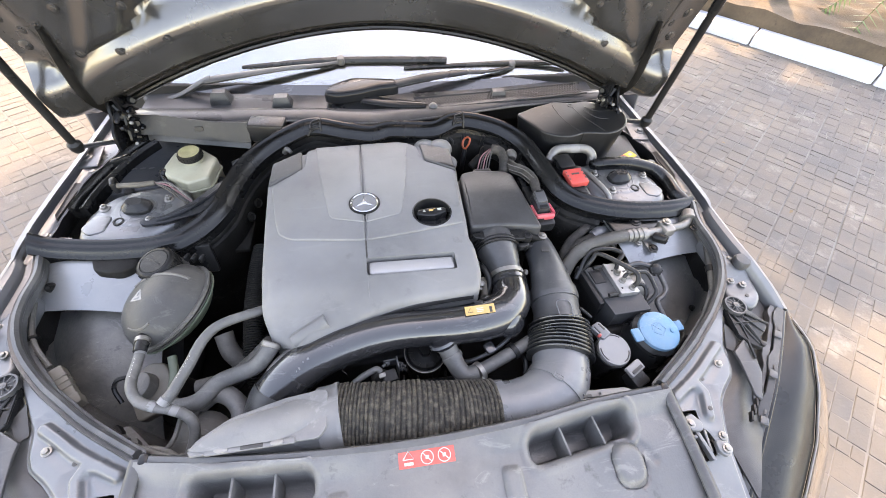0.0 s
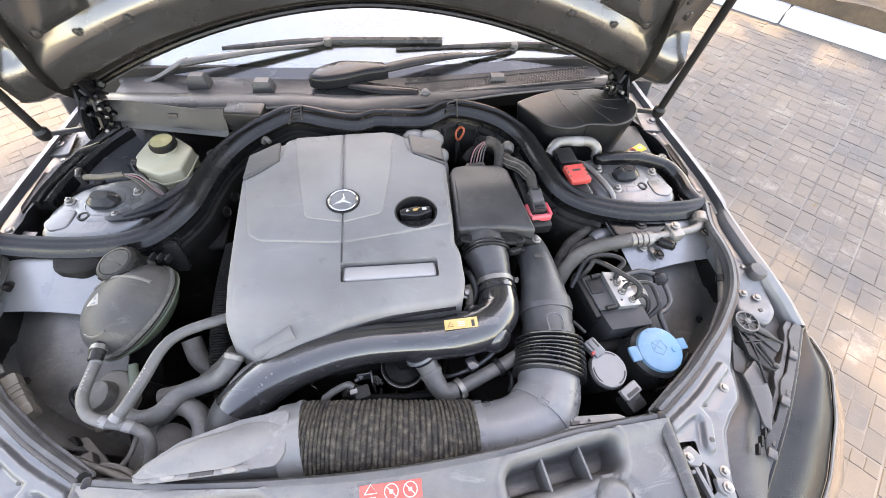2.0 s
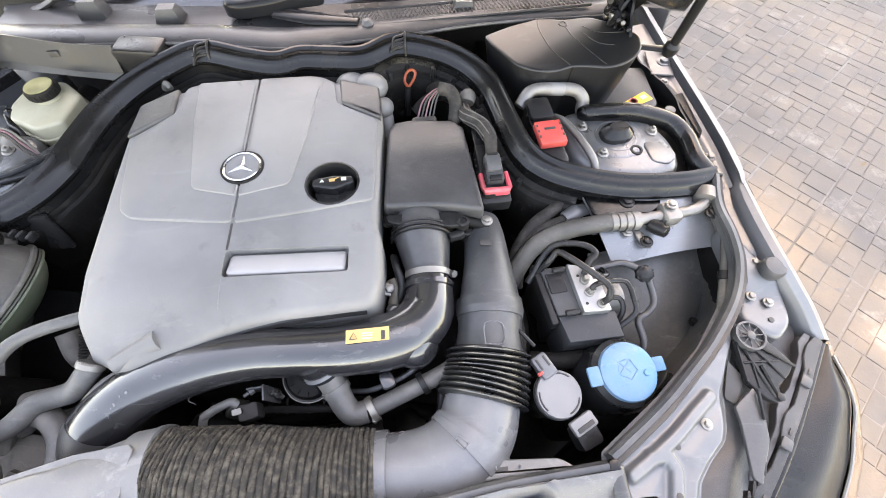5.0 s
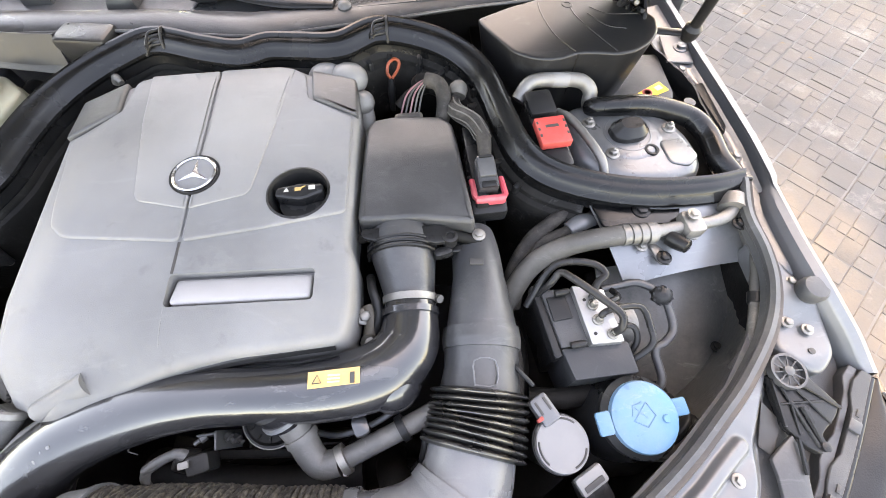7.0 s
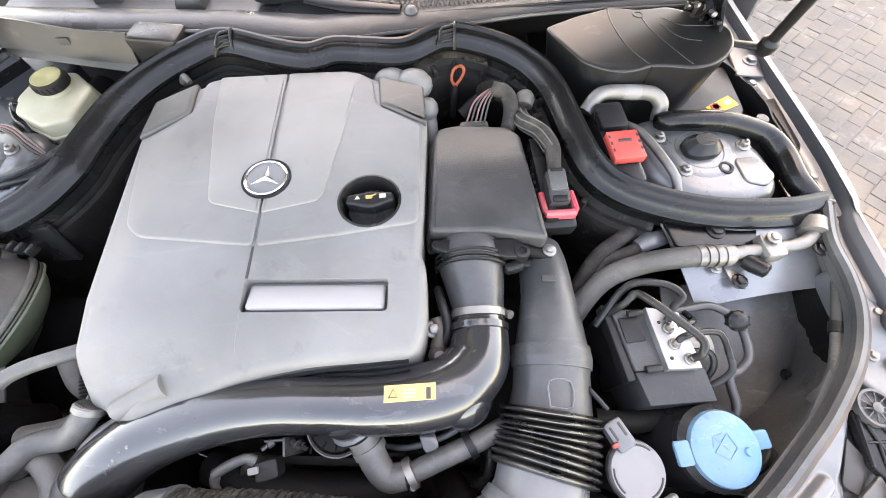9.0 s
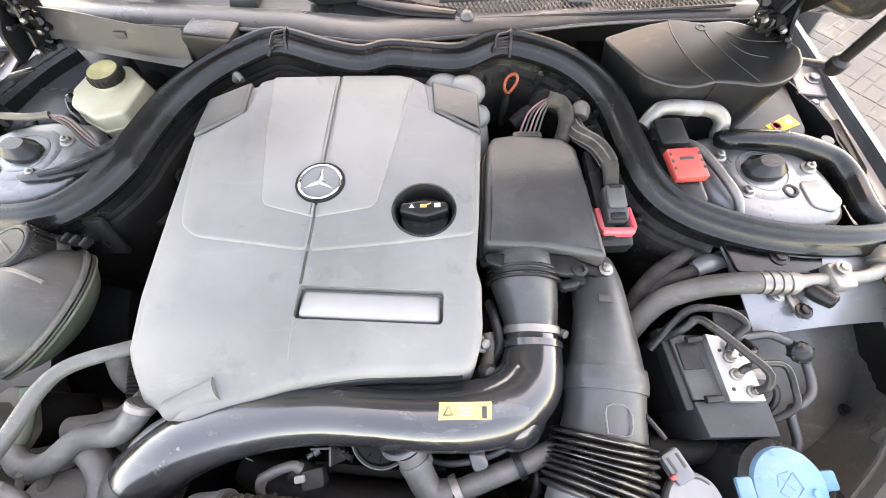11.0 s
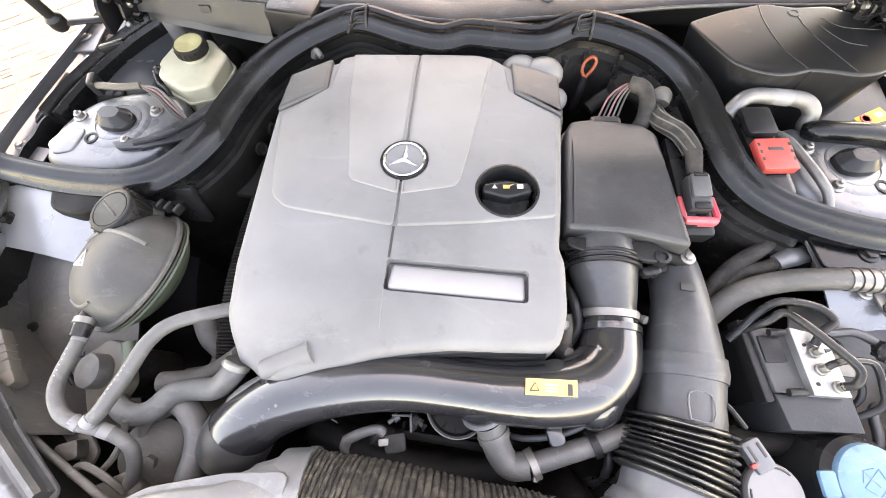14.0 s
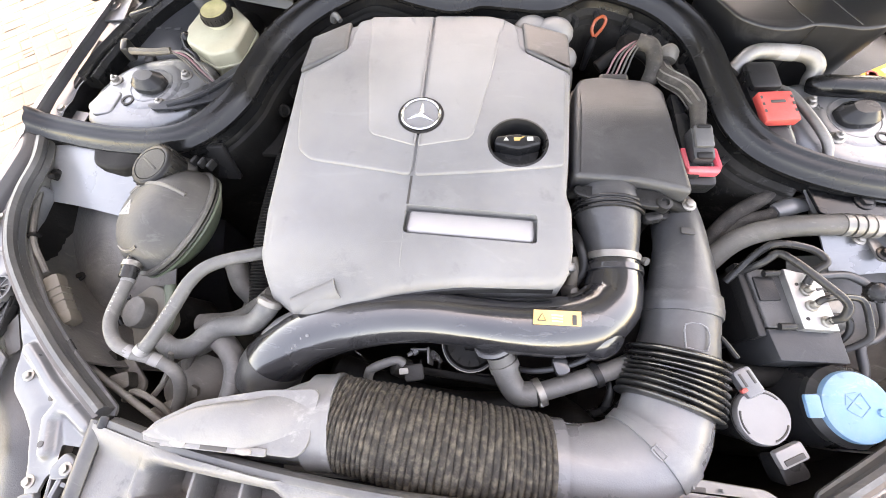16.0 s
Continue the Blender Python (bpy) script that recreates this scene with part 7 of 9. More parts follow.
hose("bulkhead_harness", [(-0.335, 0.93, 0.905), (-0.318, 0.985, 0.910), (-0.280, 1.045, 0.918), (-0.235, 1.075, 0.920)], 0.011, HOSE_TAN, "dusty taped harness along the bulkhead", 12, group="harnesses")
solid("bulkhead_fitting", Shape().tube([(-0.225, 1.075, 0.935), (-0.215, 1.07, 0.948), (-0.205, 1.06, 0.945)], [0.007, 0.006, 0.0045], 10, 5), HOSE, "small grey pipe fitting on the bulkhead", "fitting")

pad = thing("foam_pad", (-0.54, 0.775, 0.90), "black foam pad between the inner wing and the seal", "pad")
part("pad_body", warp(filled(rounded([(-0.585, 0.812), (-0.490, 0.812), (-0.478, 0.760), (-0.508, 0.742), (-0.556, 0.750)], 0.012, 4), 0.895, 0.918, 0.006), lambda x, y, z: (x, y, z + 0.001 * math.sin(120 * x))), BLACK_DUSTY, pad)

# ---- right side of the bay ----
fuse = thing("fuse_box", (0.55, 1.11, 0.85), "large black kidney-shaped plastic cover in the corner", "fuse box")
KID = [(0.386, 1.137), (0.440, 1.163), (0.506, 1.180), (0.549, 1.172), (0.602, 1.179), (0.660, 1.150), (0.690, 1.112), (0.682, 1.074), (0.660, 1.046), (0.633, 1.028), (0.602, 1.021), (0.570, 1.027), (0.538, 1.029), (0.511, 1.018), (0.487, 1.017), (0.461, 1.026), (0.435, 1.045), (0.413, 1.085), (0.396, 1.115)]
part("cover", warp(filled(rounded(KID, 0.012, 4), 0.850, 0.985, 0.004, 6), lambda x, y, z: (x + (0.985 - z) * 1.3 * (0.53 - x), y + (0.985 - z) * 1.3 * (1.10 - y) * 0.6, z - 0.006 * smooth(0.52, 0.40, x))), FUSE, fuse)
ribs = Shape()
for run_ in ([(0.497, 1.176), (0.497, 1.135), (0.509, 1.075), (0.533, 1.032)], [(0.549, 1.150), (0.557, 1.115), (0.585, 1.058), (0.600, 1.030)], [(0.583, 1.147), (0.600, 1.132), (0.619, 1.125), (0.668, 1.124)], [(0.575, 1.130), (0.600, 1.095), (0.630, 1.085)]):
    ribs.tube([(x, y, 0.9847 - 0.006 * smooth(0.52, 0.40, x)) for x, y in run_], 0.0012, 8, 6)
ribs.lathe([(0.010, 0), (0.009, 0.002), (0.006, 0.002), (0.005, 0.0005)], at(0.546, 1.157, 0.984), 18)
part("moulded_rib", ribs, FUSE, fuse)
part("corner_seam", Shape().tube([(0.537, 1.028, 0.983), (0.537, 1.032, 0.92), (0.537, 1.040, 0.86)], 0.002, 6, 4), BLACK_DUSTY, fuse)
batt = thing("battery_cover", (0.69, 1.05, 0.84), "flat black cover with an orange label below the fuse box", "battery cover")
part("lid", Shape().prism(rounded([(0.620, 1.020), (0.728, 1.014), (0.746, 1.034), (0.750, 1.150), (0.640, 1.150)], 0.010, 3), 0.845, 0.885, 0.004), GREYED, batt)
part("lid_rim", Shape().prism(rounded([(0.616, 1.016), (0.730, 1.010), (0.750, 1.032), (0.754, 1.154), (0.636, 1.154)], 0.010, 3), 0.866, 0.874, 0.002), BLACK, batt)
part("vent_tube", Shape().tube([(0.742, 1.020, 0.876), (0.752, 0.992, 0.880), (0.752, 0.965, 0.878)], 0.008, 10, 4), BLACK, batt)
ol = part("orange_label", Shape().prism(rounded([(0.678, 1.042), (0.727, 1.070), (0.739, 1.047), (0.690, 1.025)], 0.002, 2), 0.885, 0.8862), ORANGE_LABEL, batt, "orange warning label")
part("prohibition_mark", Shape().lathe([(0.009, 0), (0.009, 0.0008), (0.006, 0.0009), (0.006, 0)], at(0.696, 1.042, 0.8867), 20), LABEL_RED, ol)
part("print_block", Shape().box(0.014, 0.010, 0.0006, at(0.720, 1.053, 0.8863, 28), 0.0002), LABEL_WHITE, ol)

jump = thing("jump_terminal", (0.472, 0.91, 0.88), "red jump-start terminal cover on a black block", "terminal")
jm = Matrix.Translation((0.476, 0.900, 0.944)) @ pose(0, 0, 0, 3, 0, 6)
part("block", Shape().box(0.046, 0.14, 0.060, jm @ pose(0, 0.010, -0.062), 0.006), BLACK, jump)
part("red_cover", Shape().box(0.046, 0.050, 0.014, jm @ pose(0, -0.003, 0), 0.0012), RED, jump, "red plastic flap")
for sx in (-1, 1):
    for sy in (-0.012, 0.0, 0.012):
        part("flap_notch", Shape().box(0.003, 0.005, 0.0012, jm @ pose(sx * 0.0205, sy, 0.0136), 0.0003), LABEL_BLACK, jump)
part("flap_slot", Shape().box(0.020, 0.005, 0.0012, jm @ pose(0, 0.004, 0.0136), 0.0004), LABEL_BLACK, jump)
part("rear_cap", Shape().box(0.044, 0.050, 0.012, jm @ pose(0, 0.060, -0.004), 0.005), BLACK, jump)

acp = thing("air_conditioning_pipe", (0.60, 0.96, 0.90), "bare aluminium loop pipe joined to a black insulated hose", "pipe")
part("loop", Shape().tube([(0.440, 0.985, 0.935), (0.462, 1.004, 0.953), (0.505, 1.008, 0.953), (0.545, 1.006, 0.950), (0.562, 0.995, 0.938), (0.563, 0.985, 0.918), (0.582, 0.982, 0.910)], 0.0115, 16, 6), ALU_DULL, acp)
part("barcode_band", Shape().tube([(0.498, 1.0081, 0.9531), (0.524, 1.0075, 0.952)], 0.0119, 16, 1), GREY_DISC, acp)
part("insulated_hose", Shape().tube([(0.560, 0.974, 0.920), (0.569, 0.967, 0.930), (0.601, 0.965, 0.932), (0.641, 0.964, 0.932), (0.683, 0.958, 0.926), (0.726, 0.945, 0.916), (0.746, 0.915, 0.908), (0.749, 0.867, 0.904), (0.762, 0.835, 0.898), (0.766, 0.813, 0.885)], [0.0145, 0.0155, 0.0160, 0.0165, 0.0170, 0.0175, 0.0175, 0.0175, 0.0172, 0.0165], 20, 8), RUBBER, acp)
part("straight_pipe", Shape().tube([(0.505, 0.965, 0.925), (0.520, 0.935, 0.935), (0.545, 0.860, 0.935), (0.550, 0.83, 0.92)], 0.0065, 12, 5), ALU_DULL, acp)
part("hook_valve", Shape().lathe([(0.007, 0), (0.007, 0.022), (0.010, 0.022), (0.010, 0.032)], at(0.747, 0.993, 0.874), 12), RUBBER_GREY, acp)

ac = thing("air_conditioning_hose", (0.56, 0.73, 0.88), "tan rubber air-conditioning hose with crimped metal ends", "hose")
part("rubber_run", Shape().tube([(0.372, 0.640, 0.80), (0.395, 0.680, 0.845), (0.430, 0.715, 0.880), (0.480, 0.731, 0.899), (0.540, 0.737, 0.907), (0.560, 0.738, 0.908)], 0.0148, 18, 8), HOSE_TAN, ac)
crimp = Shape()
for k in range(4):
    crimp.tube([(0.553 + 0.012 * k, 0.7375, 0.908), (0.562 + 0.012 * k, 0.738, 0.9085)], 0.0158, 18, 1)
crimp.tube([(0.553, 0.7375, 0.908), (0.603, 0.739, 0.909)], 0.0138, 18, 1)
part("crimp", crimp, ALU_DULL, ac)
part("metal_pipe", Shape().tube([(0.600, 0.739, 0.909), (0.650, 0.745, 0.911), (0.695, 0.750, 0.912), (0.722, 0.765, 0.913), (0.731, 0.792, 0.912), (0.732, 0.815, 0.900)], 0.0090, 14, 8), ALU_DULL, ac)
part("manifold_block", Shape().box(0.028, 0.036, 0.022, at(0.653, 0.745, 0.903, 5), 0.004), ALU_DULL, ac)
part("union_nut", Shape().tube([(0.722, 0.765, 0.913), (0.731, 0.785, 0.913)], 0.0185, 16, 1), ALU_DULL, ac)
part("block_bolt", Shape().bolt(at(0.652, 0.752, 0.929), 0.006, 0.006), STEEL, ac)
part("service_port", Shape().lathe([(0.011, -0.012), (0.012, 0.0), (0.010, 0.016), (0.006, 0.018)], lying((0.628, 0.722, 0.908), (0.5, -0.7, 0.3)), 14), BLACK, ac)
part("union_cuff", Shape().lathe([(0.020, -0.02), (0.022, 0.0), (0.018, 0.012)], lying((0.735, 0.800, 0.905), (0.1, 0.6, 0.4)), 18), BLACK, ac)

bp = thing("tower_shield", (0.60, 0.78, 0.88), "black rubber shield plate bolted below the seal", "shield plate")
part("plate", Shape().prism(rounded([(0.520, 0.812), (0.664, 0.812), (0.642, 0.752), (0.532, 0.752)], 0.006, 3), 0.905, 0.9095, 0.001), RUBBER, bp)
part("plate_bolt", Shape().bolt(at(0.593, 0.776, 0.9095), 0.0085, 0.007), BLACK, bp)
sb = thing("hose_bracket", (0.612, 0.705, 0.88), "small steel hose bracket bolted to the inner wing", "bracket")
part("arm", Shape().prism(rounded([(0.596, 0.728), (0.606, 0.730), (0.622, 0.708), (0.618, 0.694), (0.603, 0.696)], 0.004, 3), 0.890, 0.8935, 0.001), ALU_DULL, sb)
part("bracket_bolt", Shape().bolt(at(0.611, 0.705, 0.8935), 0.0068, 0.008), BLACK, sb)
for bx_, by_, bz_ in ((0.728, 0.744, 0.9085),):
    solid("shelf_bolt", Shape().bolt(at(bx_, by_, bz_), 0.0072, 0.008), BLACK, "black flanged bolt on the inner wing panel", "bolt")

wt = thing("drain_tube", (0.74, 0.70, 0.86), "thin tan dusty tube down the inner wing", "tube")
part("run", Shape().tube([(0.757, 0.790, 0.900), (0.746, 0.712, 0.893), (0.7195, 0.640, 0.886), (0.690, 0.580, 0.880), (0.676, 0.556, 0.85)], 0.0070, 10, 6), HOSE_TAN, wt)
part("holder", Shape().tube([(0.722, 0.646, 0.8865), (0.7165, 0.632, 0.885)], 0.0095, 12, 1), BLACK, wt)

for k, pts in enumerate(([(0.515, 0.815, 0.880), (0.504, 0.807, 0.882), (0.467, 0.780, 0.882), (0.434, 0.757, 0.876), (0.405, 0.720, 0.850), (0.395, 0.68, 0.80)], [(0.540, 0.795, 0.880), (0.525, 0.784, 0.882), (0.487, 0.764, 0.880), (0.447, 0.750, 0.872), (0.419, 0.722, 0.850), (0.41, 0.68, 0.80)], [(0.545, 0.795, 0.885), (0.548, 0.765, 0.880), (0.545, 0.745, 0.86)])):
    hose("wiring_branch", pts, (0.011, 0.009, 0.007)[k], (WIRE_DARK, WIRE_DARK, ALU_DULL)[k], ("dusty taped wiring branch beside the strut tower", "dusty taped wiring branch beside the strut tower", "short bare metal brake line")[k], 10, group="wiring branches")
solid("foil_wrap", Shape().tube([(0.490, 0.765, 0.886), (0.512, 0.775, 0.888), (0.535, 0.780, 0.886)], [0.011, 0.014, 0.010], 10, 5, 0.6), PAINT_IN, "crumpled silver tape on the wiring", "tape")

# anti-lock brake unit
absu = thing("brake_control_unit", (0.47, 0.61, 0.78), "black anti-lock brake unit with aluminium valve plate", "brake unit")
part("body", Shape().prism(rounded([(0.420, 0.672), (0.508, 0.668), (0.520, 0.585), (0.434, 0.580)], 0.004, 2), 0.780, 0.888, 0.002), BLACK, absu)
part("upper_case", Shape().prism(rounded([(0.426, 0.667), (0.473, 0.667), (0.480, 0.592), (0.440, 0.588)], 0.003, 2), 0.886, 0.897, 0.002), GREYED, absu)
part("case_step", Shape().prism(rounded([(0.432, 0.655), (0.458, 0.655), (0.462, 0.625), (0.436, 0.622)], 0.002, 2), 0.896, 0.8995, 0.001), BLACK, absu)
part("case_flange", Shape().prism(rounded([(0.415, 0.676), (0.426, 0.676), (0.441, 0.578), (0.430, 0.576)], 0.003, 2), 0.872, 0.893, 0.002), BLACK, absu)
part("front_block", Shape().prism(rounded([(0.440, 0.587), (0.526, 0.591), (0.529, 0.552), (0.449, 0.548)], 0.002, 2), 0.800, 0.895, 0.0012), COWL, absu)
part("valve_plate", Shape().prism(rounded([(0.466, 0.666), (0.507, 0.658), (0.516, 0.588), (0.475, 0.587)], 0.0015, 2), 0.880, 0.908, 0.001), ALU, absu, "bare aluminium valve plate")
for x, y in ((0.487, 0.637), (0.489, 0.617), (0.503, 0.598)):
    part("port_nut", Shape().bolt(at(x, y, 0.908), 0.0046, 0.012), STEEL, absu)
for x, y, tx in ((0.453, 0.659, 1), (0.459, 0.589, 1)):
    part("case_screw", Shape().lathe([(0.0045, -0.010), (0.0045, 0.006), (0.0035, 0.009)], lying((x, y, 0.905), (tx, 0.1, 0.05)), 12), BLACK, absu)
for x, y in ((0.478, 0.645), (0.499, 0.622), (0.482, 0.600)):
    part("plate_dimple", Shape().lathe([(0.0022, 0), (0.0022, 0.0008), (0.0015, 0.0009)], at(x, y, 0.908), 10), BLACK, absu)
part("motor", Shape().lathe([(0.026, -0.02), (0.028, 0.03), (0.024, 0.040), (0.010, 0.044)], lying((0.512, 0.622, 0.862), (1, 0.1, 0.1)), 24), ALU_DULL, absu)
for r, pts in ((0.0042, [(0.489, 0.617, 0.915), (0.495, 0.622, 0.924), (0.519, 0.628, 0.920), (0.546, 0.627, 0.915), (0.553, 0.603, 0.908), (0.552, 0.583, 0.900), (0.525, 0.567, 0.880), (0.505, 0.560, 0.860)]),
               (0.0050, [(0.503, 0.598, 0.915), (0.508, 0.600, 0.928), (0.507, 0.614, 0.938), (0.484, 0.638, 0.940), (0.460, 0.663, 0.938), (0.448, 0.676, 0.930), (0.436, 0.668, 0.915), (0.419, 0.662, 0.885)]),
               (0.0050, [(0.487, 0.645, 0.912), (0.494, 0.660, 0.922), (0.507, 0.672, 0.926), (0.495, 0.688, 0.925), (0.460, 0.693, 0.925), (0.437, 0.685, 0.918), (0.408, 0.652, 0.880)]),
               (0.0042, [(0.500, 0.640, 0.905), (0.520, 0.645, 0.902), (0.530, 0.652, 0.895), (0.528, 0.670, 0.880)]),
               (0.0040, [(0.512, 0.610, 0.900), (0.535, 0.608, 0.900), (0.540, 0.592, 0.890), (0.530, 0.575, 0.870)]),
               (0.0056, [(0.515, 0.668, 0.882), (0.540, 0.672, 0.882), (0.566, 0.675, 0.882), (0.588, 0.664, 0.882), (0.600, 0.650, 0.880), (0.603, 0.611, 0.872), (0.588, 0.593, 0.868), (0.572, 0.583, 0.865), (0.574, 0.546, 0.855), (0.555, 0.535, 0.845), (0.50, 0.53, 0.835)])):
    part("brake_line", Shape().tube(pts, r, 10, 8), BLACK_CLEAN if r < 0.0055 else RUBBER_GREY, absu)
knob = Shape().lathe([(0.011, -0.010), (0.013, -0.004), (0.013, 0.004), (0.009, 0.008), (0.003, 0.010)], lying((0.594, 0.652, 0.886), (-0.2, -0.5, 0.9)), 16)
for k in range(8):
    a = 2 * math.pi * k / 8
    part("grommet_rib", Shape().box(0.004, 0.004, 0.014, lying((0.594, 0.652, 0.886), (-0.2, -0.5, 0.9)) @ pose(0.012 * math.cos(a), 0.012 * math.sin(a), -0.008, 0, 0, math.degrees(a)), 0.001), BLACK, absu)
part("line_grommet", knob, BLACK, absu)

washer = thing("washer_reservoir", (0.515, 0.50, 0.78), "dark washer fluid bottle with a bright blue flip cap", "washer bottle")
wm = lying((0.517, 0.502, 0.896), (0.04, -0.10, 0.99))
part("neck", Shape().lathe([(0.056, -0.12), (0.052, -0.05), (0.046, -0.030), (0.044, -0.020), (0.047, -0.018), (0.047, -0.008), (0.040, 0.0)], wm, 36), BLACK_CLEAN, washer)
bcp = Shape().lathe([(0.040, -0.006), (0.0405, 0.002), (0.039, 0.006), (0.034, 0.008), (0.002, 0.0085)], wm, 44)
bcp.box(0.020, 0.020, 0.006, wm @ pose(0.046, -0.010, -0.004, 0, 0, -15), 0.002)
bcp.box(0.018, 0.026, 0.006, wm @ pose(-0.046, 0.014, 0.000, 0, 0, -15), 0.002)
bc2 = part("flip_cap", bcp, BLUE, washer, "bright blue flip cap")
sym = Shape()
for pts in ([(-0.013, 0.008), (0.013, 0.008), (0.008, -0.008), (-0.008, -0.008), (-0.013, 0.008)], [(0, -0.002), (0, 0.018)], [(-0.010, 0.012), (0, 0.018), (0.010, 0.012)]):
    sym.tube([wm @ pose(0, 0, 0, 0, 0, 25) @ Vector((x, y, 0.0085)) for x, y in pts], 0.0009, 6, 1)
part("washer_symbol", sym, BLUE, bc2)
part("cap_peg", Shape().lathe([(0.005, 0), (0.004, 0.003)], wm @ pose(0.020, -0.012, 0.008), 10), BLUE, bc2)
part("bottle", Shape().prism(rounded([(0.455, 0.440), (0.600, 0.440), (0.620, 0.560), (0.470, 0.560)], 0.03, 4), 0.60, 0.80, 0.02), BLACK_DUSTY, washer)
cor = solid("drain_bellows", Shape().ribbed([(0.548, 0.515, 0.86), (0.580, 0.480, 0.850), (0.605, 0.455, 0.82)], 0.026, 8, 0.007, 16, 6), BLACK_DUSTY, "dusty black corrugated tube beside the washer bottle", "tube")

valve2 = thing("vacuum_actuator", (0.42, 0.48, 0.80), "black vacuum actuator with pale grey round lid", "actuator")
vm = lying((0.420, 0.481, 0.884), (0.05, -0.12, 0.99))
disc = part("lid", Shape().lathe([(0.0315, -0.004), (0.032, 0.002), (0.0305, 0.005), (0.002, 0.005)], vm, 40), GREY_DISC, valve2, "pale grey round lid")
for k in range(3):
    marks = Shape().tube([vm @ Vector((0.0275 * math.cos(a), 0.0275 * math.sin(a), 0.0052)) for a in [2.1 * k + 0.5 + 0.12 * j for j in range(9)]], 0.0012, 6, 2)
    part("lid_groove", marks, LABEL_BLACK, disc)
part("body", Shape().lathe([(0.030, -0.09), (0.031, -0.03), (0.0335, -0.012), (0.0335, -0.004)], vm, 30), BLACK, valve2)
part("front_clip", Shape().box(0.036, 0.020, 0.010, vm @ pose(0.010, -0.046, -0.004, 0, 0, 5), 0.002), GREY_DISC, valve2)
part("clip_slot", Shape().box(0.026, 0.006, 0.002, vm @ pose(0.010, -0.050, 0.0055, 0, 0, 5), 0.0006), LABEL_BLACK, valve2)
part("connector", Shape().box(0.034, 0.034, 0.030, vm @ pose(0.012, -0.062, -0.036), 0.004), BLACK, valve2)
part("rear_plug", Shape().box(0.024, 0.034, 0.014, pose(0.405, 0.518, 0.884, 0, 0, 28), 0.003), DUCT, valve2)
for sx in (-0.006, 0.006):
    part("plug_slot", Shape().box(0.003, 0.016, 0.0012, pose(0.405, 0.518, 0.8978, 0, 0, 28) @ pose(sx, 0.004, 0), 0.0003), LABEL_BLACK, valve2)
part("plug_red", Shape().box(0.009, 0.005, 0.006, pose(0.3975, 0.507, 0.894, 0, 0, 28), 0.002), LABEL_RED, valve2)
part("plug_wire", Shape().tube([(0.395, 0.545, 0.90), (0.378, 0.565, 0.905), (0.372, 0.58, 0.89), (0.378, 0.60, 0.85)], 0.003, 8, 6), BLACK, valve2)

# wiring behind the air filter
con = thing("control_connector", (0.372, 0.83, 0.90), "grey cable plug locked by a pinkish red bracket", "connector")
cmx = Matrix.Translation((0.371, 0.822, 0.918)) @ pose(0, 0, 0, 8, 0, 3)
part("plug", Shape().box(0.030, 0.052, 0.024, cmx @ pose(0, 0.014, 0.004), 0.004), GREYED, con)
part("plug_top", Shape().box(0.025, 0.034, 0.006, cmx @ pose(0, 0.022, 0.027), 0.002), RUBBER_GREY, con)
part("plug_latch", Shape().box(0.018, 0.004, 0.004, cmx @ pose(0, 0.036, 0.032), 0.001), BLACK, con)
part("plug_step", Shape().box(0.022, 0.010, 0.006, cmx @ pose(0, -0.006, 0.024), 0.002), BLACK, con)
br = Shape().tube([cmx @ Vector(q) for q in ((-0.021, 0.012, 0.010), (-0.021, -0.018, 0.016), (-0.020, -0.023, 0.018), (0.021, -0.023, 0.018), (0.023, -0.018, 0.016), (0.022, 0.012, 0.010))], 0.0046, 8, 1)
br.box(0.044, 0.010, 0.014, cmx @ pose(0.001, -0.024, 0.006), 0.003)
part("locking_bracket", br, PINK, con, "pinkish red locking bracket")
part("socket", Shape().box(0.052, 0.060, 0.030, cmx @ pose(0, -0.010, -0.026), 0.004), BLACK, con)
part("cable_sleeve", Shape().tube([(0.372, 0.865, 0.938), (0.373, 0.905, 0.944), (0.362, 0.935, 0.943), (0.338, 0.965, 0.938), (0.336, 0.995, 0.930), (0.345, 1.012, 0.93)], [0.010, 0.0118, 0.0125, 0.0125, 0.010, 0.010], 14, 8), WIRE_DARK, con)
for k in range(7):
    a = 2 * math.pi * k / 7
    part("braid_strand", Shape().tube([(0.373 + 0.0120 * math.cos(a), 0.900, 0.944 + 0.0120 * math.sin(a)), (0.362 + 0.0125 * math.cos(a + 0.3), 0.935 + 0.004 * math.cos(a), 0.943 + 0.0125 * math.sin(a + 0.3)), (0.338 + 0.0120 * math.cos(a + 0.6), 0.965 + 0.004 * math.cos(a), 0.938 + 0.0120 * math.sin(a + 0.6)), (0.337 + 0.0100 * math.cos(a + 0.8), 0.992, 0.931 + 0.0100 * math.sin(a + 0.8))], 0.0013, 6, 5), HOSE_TAN, con)
part("sleeve_end", Shape().tube([(0.343, 1.002, 0.934), (0.346, 1.014, 0.938), (0.348, 1.022, 0.936)], [0.014, 0.016, 0.012], 12, 4), HOSE_TAN, con)
har = thing("engine_harness", (0.30, 0.99, 0.90), "bundle of reddish wires entering a braided black loom", "wiring")
for k in range(5):
    part("wire", Shape().tube([(0.250 + 0.007 * k, 0.972, 0.930), (0.262 + 0.006 * k, 0.995, 0.950), (0.285 + 0.003 * k, 1.013, 0.958), (0.300, 1.016, 0.955 - 0.002 * k)], 0.0016, 6, 6), (WIRE_RED, LABEL_BLACK, WIRE_RED, HOSE_TAN, LABEL_BLACK)[k], har)
